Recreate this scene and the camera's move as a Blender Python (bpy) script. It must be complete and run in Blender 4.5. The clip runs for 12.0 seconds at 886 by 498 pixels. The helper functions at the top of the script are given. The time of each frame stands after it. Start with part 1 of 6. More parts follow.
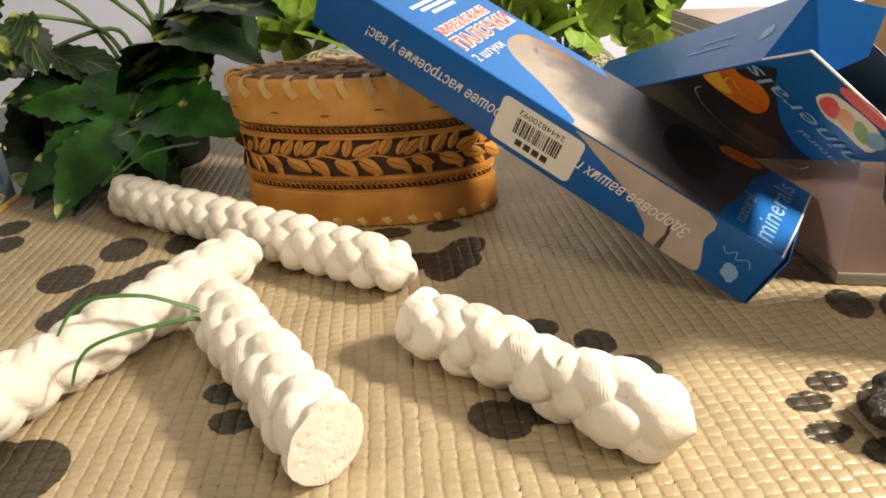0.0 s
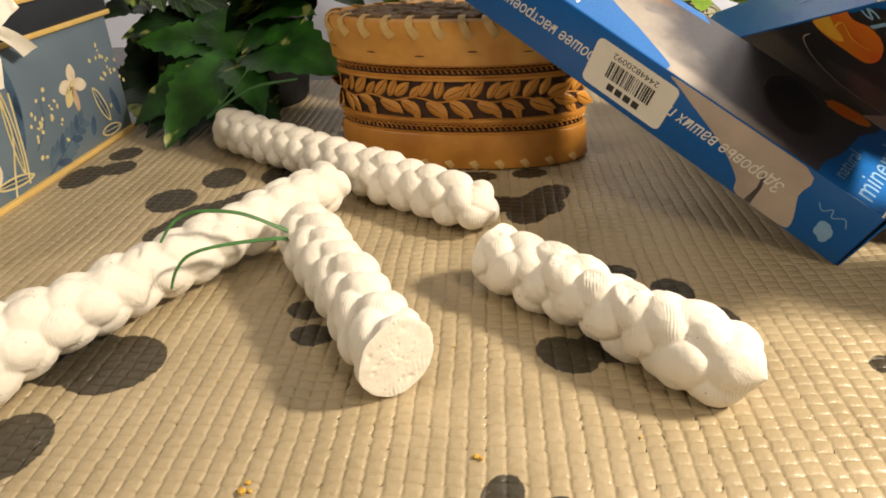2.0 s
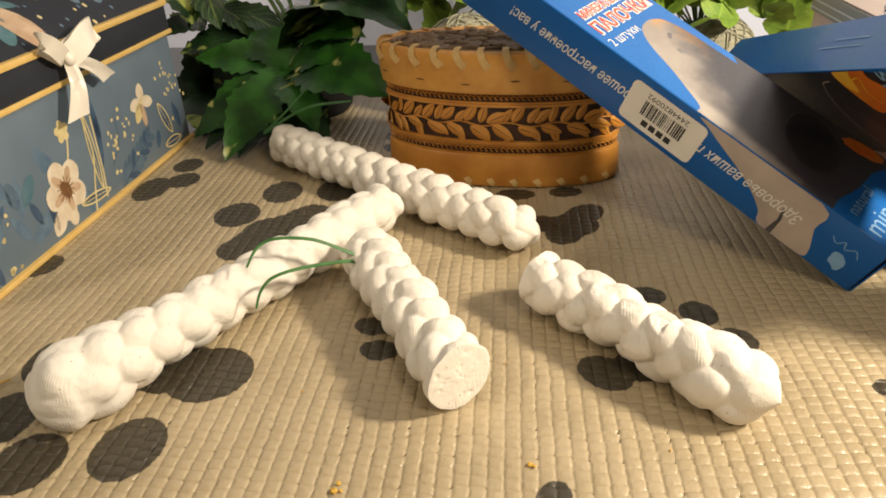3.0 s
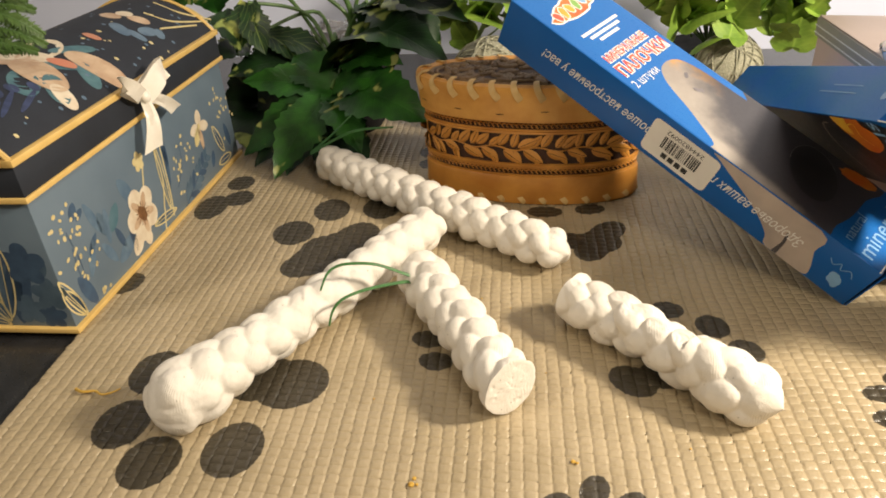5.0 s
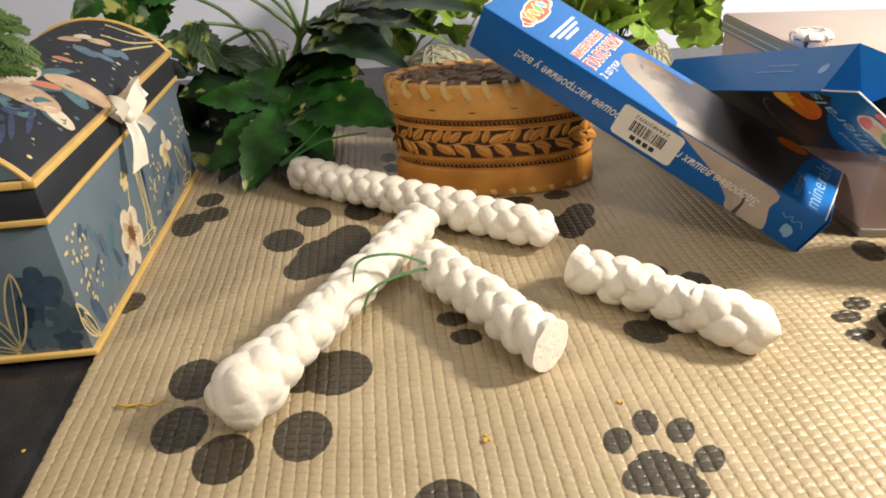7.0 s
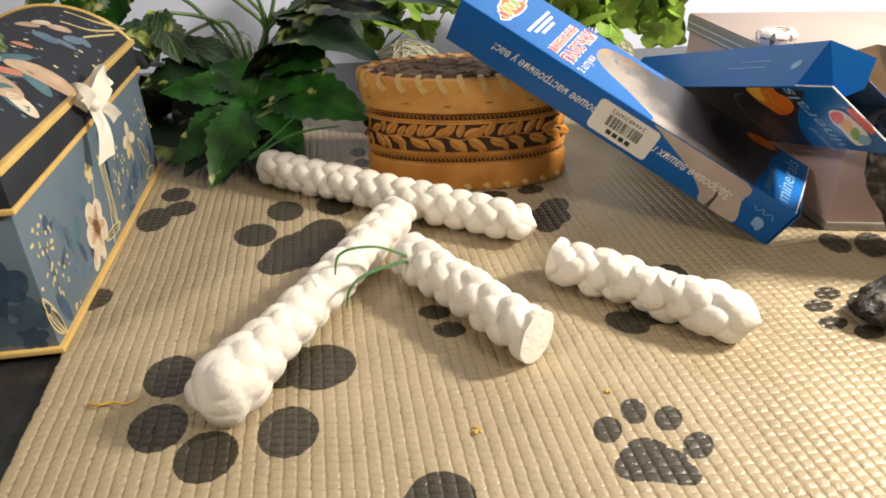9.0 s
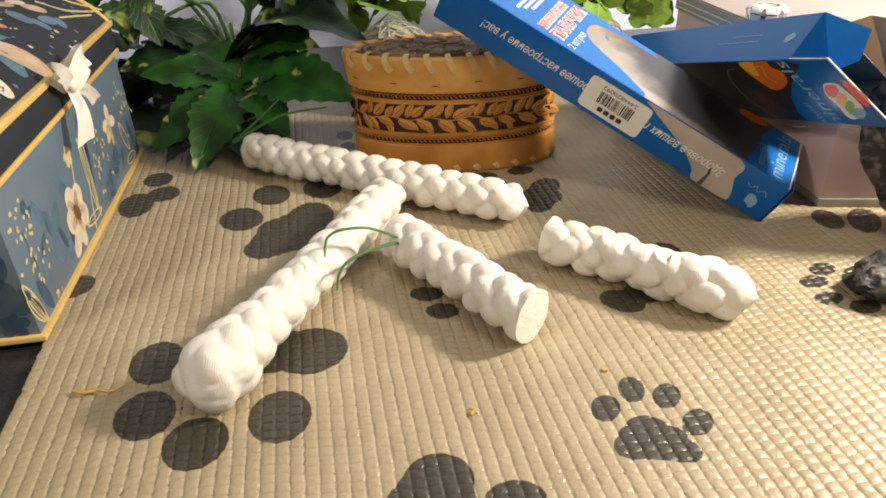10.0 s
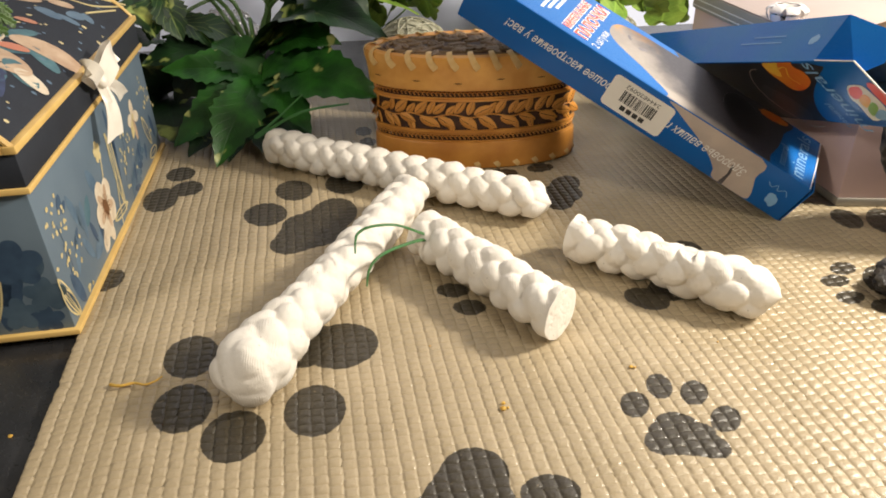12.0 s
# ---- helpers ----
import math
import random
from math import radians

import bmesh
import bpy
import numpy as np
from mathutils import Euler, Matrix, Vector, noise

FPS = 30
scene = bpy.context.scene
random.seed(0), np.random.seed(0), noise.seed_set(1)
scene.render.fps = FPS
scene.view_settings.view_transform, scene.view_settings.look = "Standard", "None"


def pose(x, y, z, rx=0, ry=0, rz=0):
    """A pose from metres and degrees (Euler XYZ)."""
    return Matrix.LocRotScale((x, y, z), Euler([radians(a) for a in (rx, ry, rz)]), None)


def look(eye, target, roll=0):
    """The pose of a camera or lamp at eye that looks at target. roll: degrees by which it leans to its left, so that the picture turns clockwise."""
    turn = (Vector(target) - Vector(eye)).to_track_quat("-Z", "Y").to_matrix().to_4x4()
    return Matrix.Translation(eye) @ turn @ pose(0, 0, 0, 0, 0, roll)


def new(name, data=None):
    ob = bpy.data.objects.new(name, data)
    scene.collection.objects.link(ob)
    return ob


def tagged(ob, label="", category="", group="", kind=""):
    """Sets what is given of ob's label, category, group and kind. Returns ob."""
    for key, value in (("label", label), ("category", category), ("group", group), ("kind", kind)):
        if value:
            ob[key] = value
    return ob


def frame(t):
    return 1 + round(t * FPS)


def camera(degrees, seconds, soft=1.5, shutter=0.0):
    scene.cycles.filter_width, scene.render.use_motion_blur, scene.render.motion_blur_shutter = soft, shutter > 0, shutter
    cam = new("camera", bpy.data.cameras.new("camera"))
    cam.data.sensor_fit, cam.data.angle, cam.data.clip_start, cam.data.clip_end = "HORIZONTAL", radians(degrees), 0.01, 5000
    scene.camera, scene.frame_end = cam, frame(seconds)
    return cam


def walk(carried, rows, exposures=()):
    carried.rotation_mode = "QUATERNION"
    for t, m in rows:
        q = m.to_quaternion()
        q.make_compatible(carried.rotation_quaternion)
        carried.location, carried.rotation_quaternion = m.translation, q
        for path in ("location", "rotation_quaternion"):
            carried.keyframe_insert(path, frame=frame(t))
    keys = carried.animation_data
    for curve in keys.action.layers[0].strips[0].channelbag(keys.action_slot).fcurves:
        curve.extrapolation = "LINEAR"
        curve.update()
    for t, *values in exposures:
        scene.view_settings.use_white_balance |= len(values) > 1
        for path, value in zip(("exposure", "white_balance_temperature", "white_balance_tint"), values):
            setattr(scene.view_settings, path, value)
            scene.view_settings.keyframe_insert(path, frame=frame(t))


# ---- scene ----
cam = camera(63.9, 12.0, 1.8)
PATH = [
    (0.0, (0.0031, 0.004, 0.1409), (-0.0068, 0.2759, 0.0147), -3.55),
    (0.5, (0.0007, 0.0111, 0.1316), (-0.0203, 0.2764, -0.0068), -5.13),
    (1.0, (0.0041, 0.0095, 0.1238), (-0.0208, 0.2734, -0.0165), -3.89),
    (1.5, (0.0067, -0.0019, 0.1323), (-0.0319, 0.2602, -0.0086), -3.54),
    (2.0, (0.0069, -0.0043, 0.133), (-0.0407, 0.2581, -0.0044), -3.28),
    (2.5, (0.0022, -0.011, 0.1426), (-0.0513, 0.2498, 0.0042), -3.06),
    (4.3, (-0.0044, -0.0566, 0.2124), (-0.0612, 0.1869, 0.0467), -4.94),
    (4.5, (-0.005, -0.0567, 0.2087), (-0.0628, 0.1869, 0.0435), -5.2),
    (5.0, (-0.013, -0.0546, 0.2024), (-0.0696, 0.1978, 0.0505), -4.32),
    (5.5, (-0.0223, -0.0384, 0.1861), (-0.0594, 0.2222, 0.0422), -2.92),
    (6.0, (-0.0501, -0.0549, 0.1979), (-0.0778, 0.2013, 0.0442), -4.06),
    (6.5, (-0.0679, -0.0793, 0.2051), (-0.088, 0.1791, 0.054), -2.84),
    (7.0, (-0.0755, -0.0911, 0.2053), (-0.0817, 0.1699, 0.0575), -4.1),
    (7.2, (-0.0773, -0.0936, 0.2022), (-0.0793, 0.1695, 0.0581), -4.66),
    (9.0, (-0.0909, -0.0898, 0.2003), (-0.0765, 0.1708, 0.0522), -2.04),
    (9.5, (-0.0963, -0.0924, 0.1984), (-0.0783, 0.1671, 0.0488), -1.76),
    (10.0, (-0.0938, -0.0859, 0.1932), (-0.0736, 0.1719, 0.0411), -2.16),
    (10.5, (-0.0939, -0.0825, 0.1942), (-0.073, 0.1744, 0.0408), -1.5),
    (11.0, (-0.1033, -0.0783, 0.196), (-0.0824, 0.178, 0.0416), -0.95),
    (11.5, (-0.1083, -0.079, 0.1932), (-0.0878, 0.1772, 0.0384), -1.02),
    (12.0, (-0.107, -0.0877, 0.1978), (-0.087, 0.1685, 0.0431), -1.77),
]
EXPOSURES = [(0.0, -0.14, 6750, 10), (2.5, -0.28, 6900, 10), (5.0, -0.24, 6700, 10), (7.0, -0.12, 6350, 10), (9.0, -0.11, 6200, 10), (12.0, -0.11, 6200, 10)]
walk(cam, [(t, look(eye, target, roll)) for t, eye, target, roll in PATH], EXPOSURES)
# ---- end of walk ----

import itertools

# ---- light ----
world = bpy.data.worlds.new("world")
scene.world = world
world.use_nodes = True
world.node_tree.nodes["Background"].inputs[0].default_value = (0.75, 0.72, 0.7, 1)
world.node_tree.nodes["Background"].inputs[1].default_value = 0.3


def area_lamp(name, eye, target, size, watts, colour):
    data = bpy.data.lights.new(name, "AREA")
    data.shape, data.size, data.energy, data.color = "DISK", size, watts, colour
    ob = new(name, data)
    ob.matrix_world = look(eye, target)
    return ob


bulb = bpy.data.lights.new("desk_light", "POINT")
bulb.energy, bulb.color, bulb.shadow_soft_size = 22.5, (1.0, 0.885, 0.715), 0.036
desk_light = new("desk_light", bulb)
desk_light.location = (0.400, 0.190, 0.350)
# Added fill from the front right; no lamp is seen there.
front_fill = area_lamp("front_fill", (0.42, -0.36, 0.78), (-0.05, 0.26, 0.0), 0.24, 3.8, (1.0, 0.895, 0.735))
# Unseen lamp added on the left to throw the gift box's shadow.
left_fill = area_lamp("left_fill", (-0.78, -0.30, 0.72), (-0.05, 0.26, 0.0), 0.15, 3.4, (1.0, 0.895, 0.735))
scene.view_settings.exposure = 0.0

# ---- materials ----


def material(name, colour, rough=0.5, second=None, scale=200.0, amount=0.5, bump=0.0, bump_scale=None, metal=0.0, coat=0.0, spread=(0.35, 0.65), depth=0.0004, sheen=0.0, through_light=0.0):
    """A surface with broad variation between two colours, a fine grain and a relief."""
    m = bpy.data.materials.new(name)
    m.use_nodes = True
    n, l = m.node_tree.nodes, m.node_tree.links
    b = n["Principled BSDF"]
    b.inputs["Roughness"].default_value, b.inputs["Metallic"].default_value = rough, metal
    b.inputs["Coat Weight"].default_value = coat
    b.inputs["Sheen Weight"].default_value = sheen
    b.inputs["Transmission Weight"].default_value = through_light
    where = n.new("ShaderNodeTexCoord")
    second = second or tuple(c * 0.82 for c in colour)
    big = n.new("ShaderNodeTexNoise")
    big.inputs["Scale"].default_value, big.inputs["Detail"].default_value = scale, 5
    l.new(where.outputs["Object"], big.inputs["Vector"])
    ramp = n.new("ShaderNodeMapRange")
    ramp.inputs["From Min"].default_value, ramp.inputs["From Max"].default_value = spread
    ramp.inputs["To Max"].default_value = amount
    l.new(big.outputs["Fac"], ramp.inputs["Value"])
    mix = n.new("ShaderNodeMix")
    mix.data_type = "RGBA"
    mix.inputs["A"].default_value, mix.inputs["B"].default_value = (*colour, 1), (*second, 1)
    l.new(ramp.outputs["Result"], mix.inputs["Factor"])
    l.new(mix.outputs["Result"], b.inputs["Base Color"])
    small = n.new("ShaderNodeTexNoise")
    small.inputs["Scale"].default_value, small.inputs["Detail"].default_value = bump_scale or scale * 8, 4
    l.new(where.outputs["Object"], small.inputs["Vector"])
    rr = n.new("ShaderNodeMapRange")
    rr.inputs["To Min"].default_value, rr.inputs["To Max"].default_value = max(0.03, rough - 0.1), min(1, rough + 0.1)
    l.new(small.outputs["Fac"], rr.inputs["Value"])
    l.new(rr.outputs["Result"], b.inputs["Roughness"])
    if bump:
        bp = n.new("ShaderNodeBump")
        bp.inputs["Strength"].default_value, bp.inputs["Distance"].default_value = bump, depth
        l.new(small.outputs["Fac"], bp.inputs["Height"])
        l.new(bp.outputs["Normal"], b.inputs["Normal"])
    return m


def ink_material():
    """The mat: beige vinyl with black paw prints where the ink field is positive."""
    m = material("mat_vinyl", (0.43, 0.345, 0.220), 0.46, (0.345, 0.274, 0.164), 30, 0.8, 0.30, 2500)
    n, l = m.node_tree.nodes, m.node_tree.links
    b = n["Principled BSDF"]
    b.inputs["Coat Weight"].default_value, b.inputs["Coat Roughness"].default_value = 0.38, 0.17
    dimple = n.new("ShaderNodeTexNoise")
    dimple.inputs["Scale"].default_value, dimple.inputs["Detail"].default_value = 430, 1
    spot = n.new("ShaderNodeTexCoord")
    l.new(spot.outputs["Object"], dimple.inputs["Vector"])
    bumps = n.new("ShaderNodeBump")
    bumps.inputs["Strength"].default_value, bumps.inputs["Distance"].default_value = 0.8, 0.00035
    l.new(dimple.outputs["Fac"], bumps.inputs["Height"])
    l.new(b.inputs["Normal"].links[0].from_socket, bumps.inputs["Normal"])
    l.new(bumps.outputs["Normal"], b.inputs["Normal"])
    l.new(bumps.outputs["Normal"], b.inputs["Coat Normal"])
    old = b.inputs["Base Color"].links[0].from_socket
    ink = n.new("ShaderNodeAttribute")
    ink.attribute_name = "ink"
    where = n.new("ShaderNodeTexCoord")
    rag = n.new("ShaderNodeTexNoise")
    rag.inputs["Scale"].default_value, rag.inputs["Detail"].default_value = 900, 3
    l.new(where.outputs["Object"], rag.inputs["Vector"])
    shift = n.new("ShaderNodeMath")
    shift.operation = "MULTIPLY_ADD"
    shift.inputs[1].default_value, shift.inputs[2].default_value = 0.9, -0.45
    l.new(rag.outputs["Fac"], shift.inputs[0])
    add = n.new("ShaderNodeMath")
    l.new(ink.outputs["Fac"], add.inputs[0])
    l.new(shift.outputs[0], add.inputs[1])
    edge = n.new("ShaderNodeMapRange")
    edge.inputs["From Min"].default_value, edge.inputs["From Max"].default_value = -0.15, 0.15
    l.new(add.outputs[0], edge.inputs["Value"])
    worn = n.new("ShaderNodeTexNoise")
    worn.inputs["Scale"].default_value, worn.inputs["Detail"].default_value = 420, 6
    l.new(where.outputs["Object"], worn.inputs["Vector"])
    wr = n.new("ShaderNodeMapRange")
    wr.inputs["From Min"].default_value, wr.inputs["From Max"].default_value = 0.66, 0.74
    wr.inputs["To Min"].default_value, wr.inputs["To Max"].default_value = 1.0, 0.55
    l.new(worn.outputs["Fac"], wr.inputs["Value"])
    mul = n.new("ShaderNodeMath")
    mul.operation = "MULTIPLY"
    l.new(edge.outputs["Result"], mul.inputs[0])
    l.new(wr.outputs["Result"], mul.inputs[1])
    mix = n.new("ShaderNodeMix")
    mix.data_type = "RGBA"
    mix.inputs["B"].default_value = (0.046, 0.037, 0.022, 1)
    l.new(mul.outputs[0], mix.inputs["Factor"])
    l.new(old, mix.inputs["A"])
    l.new(mix.outputs["Result"], b.inputs["Base Color"])
    return m


def plaster_material(name, pores=0.86, pore_scale=420, edge=0.17):
    m = material(name, (0.79, 0.745, 0.675), 0.85, (0.72, 0.672, 0.60), 90, 0.5, 0.35, 1500, depth=0.0004)
    n, l = m.node_tree.nodes, m.node_tree.links
    b = n["Principled BSDF"]
    where = n.new("ShaderNodeTexCoord")
    wave = n.new("ShaderNodeTexWave")
    wave.inputs["Scale"].default_value, wave.inputs["Distortion"].default_value = 330, 9
    wave.inputs["Detail"].default_value, wave.inputs["Detail Scale"].default_value = 1.5, 0.25
    l.new(where.outputs["Object"], wave.inputs["Vector"])
    patch = n.new("ShaderNodeTexNoise")
    patch.inputs["Scale"].default_value = 95
    l.new(where.outputs["Object"], patch.inputs["Vector"])
    pm = n.new("ShaderNodeMapRange")
    pm.inputs["From Min"].default_value, pm.inputs["From Max"].default_value = 0.52, 0.62
    l.new(patch.outputs["Fac"], pm.inputs["Value"])
    bp = n.new("ShaderNodeBump")
    bp.inputs["Distance"].default_value = 0.00009
    l.new(pm.outputs["Result"], bp.inputs["Strength"])
    l.new(wave.outputs["Fac"], bp.inputs["Height"])
    l.new(b.inputs["Normal"].links[0].from_socket, bp.inputs["Normal"])
    l.new(bp.outputs["Normal"], b.inputs["Normal"])
    # pores
    vor = n.new("ShaderNodeTexVoronoi")
    vor.inputs["Scale"].default_value = pore_scale
    l.new(where.outputs["Object"], vor.inputs["Vector"])
    hole = n.new("ShaderNodeMapRange")
    hole.inputs["From Min"].default_value, hole.inputs["From Max"].default_value = edge * 0.6, edge
    hole.inputs["To Min"].default_value, hole.inputs["To Max"].default_value = 1.0, 0.0
    l.new(vor.outputs["Distance"], hole.inputs["Value"])
    some = n.new("ShaderNodeMapRange")
    some.inputs["From Min"].default_value, some.inputs["From Max"].default_value = pores, pores + 0.02
    sep = n.new("ShaderNodeSeparateColor")
    l.new(vor.outputs["Color"], sep.inputs["Color"])
    l.new(sep.outputs["Red"], some.inputs["Value"])
    mul = n.new("ShaderNodeMath")
    mul.operation = "MULTIPLY"
    l.new(hole.outputs["Result"], mul.inputs[0])
    l.new(some.outputs["Result"], mul.inputs[1])
    mix = n.new("ShaderNodeMix")
    mix.data_type = "RGBA"
    mix.inputs["B"].default_value = (0.42, 0.38, 0.33, 1)
    l.new(b.inputs["Base Color"].links[0].from_socket, mix.inputs["A"])
    l.new(mul.outputs[0], mix.inputs["Factor"])
    l.new(mix.outputs["Result"], b.inputs["Base Color"])
    return m


def leaf_material(name, dark, mid, cream, cream_from, rough=0.38, vein=0.3, vein_colour=None):
    """A leaf with a pale midrib, side veins and cream blotches, in its own length and width."""
    m = bpy.data.materials.new(name)
    m.use_nodes = True
    n, l = m.node_tree.nodes, m.node_tree.links
    b = n["Principled BSDF"]
    b.inputs["Roughness"].default_value = rough
    b.inputs["Specular IOR Level"].default_value = 0.45
    uv = n.new("ShaderNodeTexCoord")
    sep = n.new("ShaderNodeSeparateXYZ")
    l.new(uv.outputs["UV"], sep.inputs[0])
    noise_a = n.new("ShaderNodeTexNoise")
    noise_a.inputs["Scale"].default_value, noise_a.inputs["Detail"].default_value = 55, 4
    l.new(uv.outputs["Object"], noise_a.inputs["Vector"])
    base = n.new("ShaderNodeMix")
    base.data_type = "RGBA"
    base.inputs["A"].default_value, base.inputs["B"].default_value = (*dark, 1), (*mid, 1)
    mr = n.new("ShaderNodeMapRange")
    mr.inputs["From Min"].default_value, mr.inputs["From Max"].default_value = 0.38, 0.62
    l.new(noise_a.outputs["Fac"], mr.inputs["Value"])
    l.new(mr.outputs["Result"], base.inputs["Factor"])
    # cream blotches
    noise_b = n.new("ShaderNodeTexNoise")
    noise_b.inputs["Scale"].default_value, noise_b.inputs["Detail"].default_value = 48, 3
    noise_b.inputs["Distortion"].default_value = 0.6
    mp = n.new("ShaderNodeMapping")
    mp.inputs["Location"].default_value = (3.1, 1.7, 0.4)
    l.new(uv.outputs["Object"], mp.inputs["Vector"])
    l.new(mp.outputs["Vector"], noise_b.inputs["Vector"])
    cr = n.new("ShaderNodeMapRange")
    cr.inputs["From Min"].default_value, cr.inputs["From Max"].default_value = cream_from, cream_from + 0.06
    l.new(noise_b.outputs["Fac"], cr.inputs["Value"])
    c_mix = n.new("ShaderNodeMix")
    c_mix.data_type = "RGBA"
    c_mix.inputs["B"].default_value = (*cream, 1)
    l.new(cr.outputs["Result"], c_mix.inputs["Factor"])
    l.new(base.outputs["Result"], c_mix.inputs["A"])
    # veins: midrib at the middle of the width, side veins aslant
    mid_abs = n.new("ShaderNodeMath")
    mid_abs.operation = "ABSOLUTE"
    l.new(sep.outputs["X"], mid_abs.inputs[0])
    slant = n.new("ShaderNodeMath")
    slant.operation = "MULTIPLY_ADD"
    slant.inputs[1].default_value = -0.35
    l.new(mid_abs.outputs[0], slant.inputs[0])
    l.new(sep.outputs["Y"], slant.inputs[2])
    freq = n.new("ShaderNodeMath")
    freq.operation = "MULTIPLY"
    freq.inputs[1].default_value = 7.0
    l.new(slant.outputs[0], freq.inputs[0])
    frac = n.new("ShaderNodeMath")
    frac.operation = "PINGPONG"
    frac.inputs[1].default_value = 0.5
    l.new(freq.outputs[0], frac.inputs[0])
    rib = n.new("ShaderNodeMapRange")
    rib.inputs["From Min"].default_value, rib.inputs["From Max"].default_value = 0.02, 0.07
    rib.inputs["To Min"].default_value, rib.inputs["To Max"].default_value = 1.0, 0.0
    l.new(mid_abs.outputs[0], rib.inputs["Value"])
    side = n.new("ShaderNodeMapRange")
    side.inputs["From Min"].default_value, side.inputs["From Max"].default_value = 0.02, 0.10
    side.inputs["To Min"].default_value, side.inputs["To Max"].default_value = 0.55, 0.0
    l.new(frac.outputs[0], side.inputs["Value"])
    both = n.new("ShaderNodeMath")
    both.operation = "MAXIMUM"
    l.new(rib.outputs["Result"], both.inputs[0])
    l.new(side.outputs["Result"], both.inputs[1])
    half = n.new("ShaderNodeMath")
    half.operation = "MULTIPLY"
    half.inputs[1].default_value = vein
    l.new(both.outputs[0], half.inputs[0])
    v_mix = n.new("ShaderNodeMix")
    v_mix.data_type = "RGBA"
    v_mix.inputs["B"].default_value = (*(vein_colour or [min(1, c * 1.7 + 0.01) for c in mid]), 1)
    l.new(half.outputs[0], v_mix.inputs["Factor"])
    l.new(c_mix.outputs["Result"], v_mix.inputs["A"])
    l.new(v_mix.outputs["Result"], b.inputs["Base Color"])
    bp = n.new("ShaderNodeBump")
    bp.invert = True
    bp.inputs["Strength"].default_value, bp.inputs["Distance"].default_value = 0.4, 0.0003
    l.new(both.outputs[0], bp.inputs["Height"])
    l.new(bp.outputs["Normal"], b.inputs["Normal"])
    return m


def photo_material(name, origin, across, along):
    """A printed photograph that runs from pale to black aslant, with an amber rim; origin, across and along lie on the card."""
    m = material(name, (0.35, 0.312, 0.278), 0.50, (0.26, 0.226, 0.203), 60, 0.9, coat=0.05)
    n, l = m.node_tree.nodes, m.node_tree.links
    b = n["Principled BSDF"]
    geo = n.new("ShaderNodeNewGeometry")

    def dot(way):
        d = n.new("ShaderNodeVectorMath")
        d.operation = "DOT_PRODUCT"
        d.inputs[1].default_value = tuple(way)
        l.new(geo.outputs["Position"], d.inputs[0])
        a = n.new("ShaderNodeMath")
        a.inputs[1].default_value = -origin.dot(way)
        l.new(d.outputs["Value"], a.inputs[0])
        return a.outputs[0]

    def math_of(kind, a, c):
        q = n.new("ShaderNodeMath")
        q.operation = kind
        for k, v in enumerate((a, c)):
            if isinstance(v, float):
                q.inputs[k].default_value = v
            else:
                l.new(v, q.inputs[k])
        return q.outputs[0]

    def ramp(v, lo, hi):
        q = n.new("ShaderNodeMapRange")
        q.interpolation_type = "SMOOTHSTEP"
        q.inputs["From Min"].default_value, q.inputs["From Max"].default_value = lo, hi
        l.new(v, q.inputs["Value"])
        return q.outputs["Result"]

    cloud = n.new("ShaderNodeTexNoise")
    cloud.inputs["Scale"].default_value, cloud.inputs["Detail"].default_value = 90, 5
    l.new(geo.outputs["Position"], cloud.inputs["Vector"])
    wild = math_of("MULTIPLY", math_of("SUBTRACT", cloud.outputs["Fac"], 0.5), 0.030)
    x, y = dot(across), dot(along)
    belly = math_of("MULTIPLY", math_of("SUBTRACT", 1.0, ramp(x, 0.002, 0.011)), 0.030)
    bent = math_of("ADD", math_of("ADD", math_of("SUBTRACT", y, math_of("MULTIPLY", x, 1.1)), belly), wild)
    rim = math_of("MULTIPLY", ramp(math_of("ADD", x, wild), 0.035, 0.047), ramp(y, 0.086, 0.100))
    for fac, colour in ((rim, (0.50, 0.24, 0.035, 1)), (math_of("SUBTRACT", 1.0, ramp(bent, 0.058, 0.098)), (0.050, 0.047, 0.056, 1))):
        mix = n.new("ShaderNodeMix")
        mix.data_type = "RGBA"
        mix.inputs["B"].default_value = colour
        l.new(fac, mix.inputs["Factor"])
        l.new(b.inputs["Base Color"].links[0].from_socket, mix.inputs["A"])
        l.new(mix.outputs["Result"], b.inputs["Base Color"])
    return m


MAT = ink_material()
PLASTER = plaster_material("white_plaster")
PLASTER_BROKEN = plaster_material("broken_plaster", 0.80, 560, 0.24)
TABLE = material("black_table", (0.016, 0.016, 0.018), 0.3, (0.05, 0.05, 0.052), 35, 0.7, 0.12, 900, coat=0.2)
WALL = material("white_wall", (0.76, 0.81, 1.0), 0.8, (0.73, 0.78, 0.98), 6, 0.6, 0.2, 150)
ROOM = material("room_paint", (0.50, 0.45, 0.38), 0.85, (0.44, 0.39, 0.33), 3, 0.6, 0.15, 80)
BARK = material("birch_bark_tan", (0.60, 0.27, 0.050), 0.38, (0.42, 0.160, 0.026), 60, 0.8, 0.25, 900)
BARK_LIGHT = material("birch_bark_light", (0.66, 0.335, 0.075), 0.38, (0.50, 0.215, 0.038), 80, 0.7, 0.25, 900)
BARK_DARK = material("burnt_bark", (0.055, 0.019, 0.008), 0.6, (0.024, 0.010, 0.005), 240, 0.8, 0.4, 1500)
LACE = material("pale_bark_lace", (0.66, 0.45, 0.19), 0.5, (0.54, 0.33, 0.11), 160, 0.7, 0.2, 1200)
LID_WOOD = material("weathered_carving", (0.24, 0.155, 0.085), 0.6, (0.13, 0.08, 0.042), 220, 0.8, 0.4, 1600)
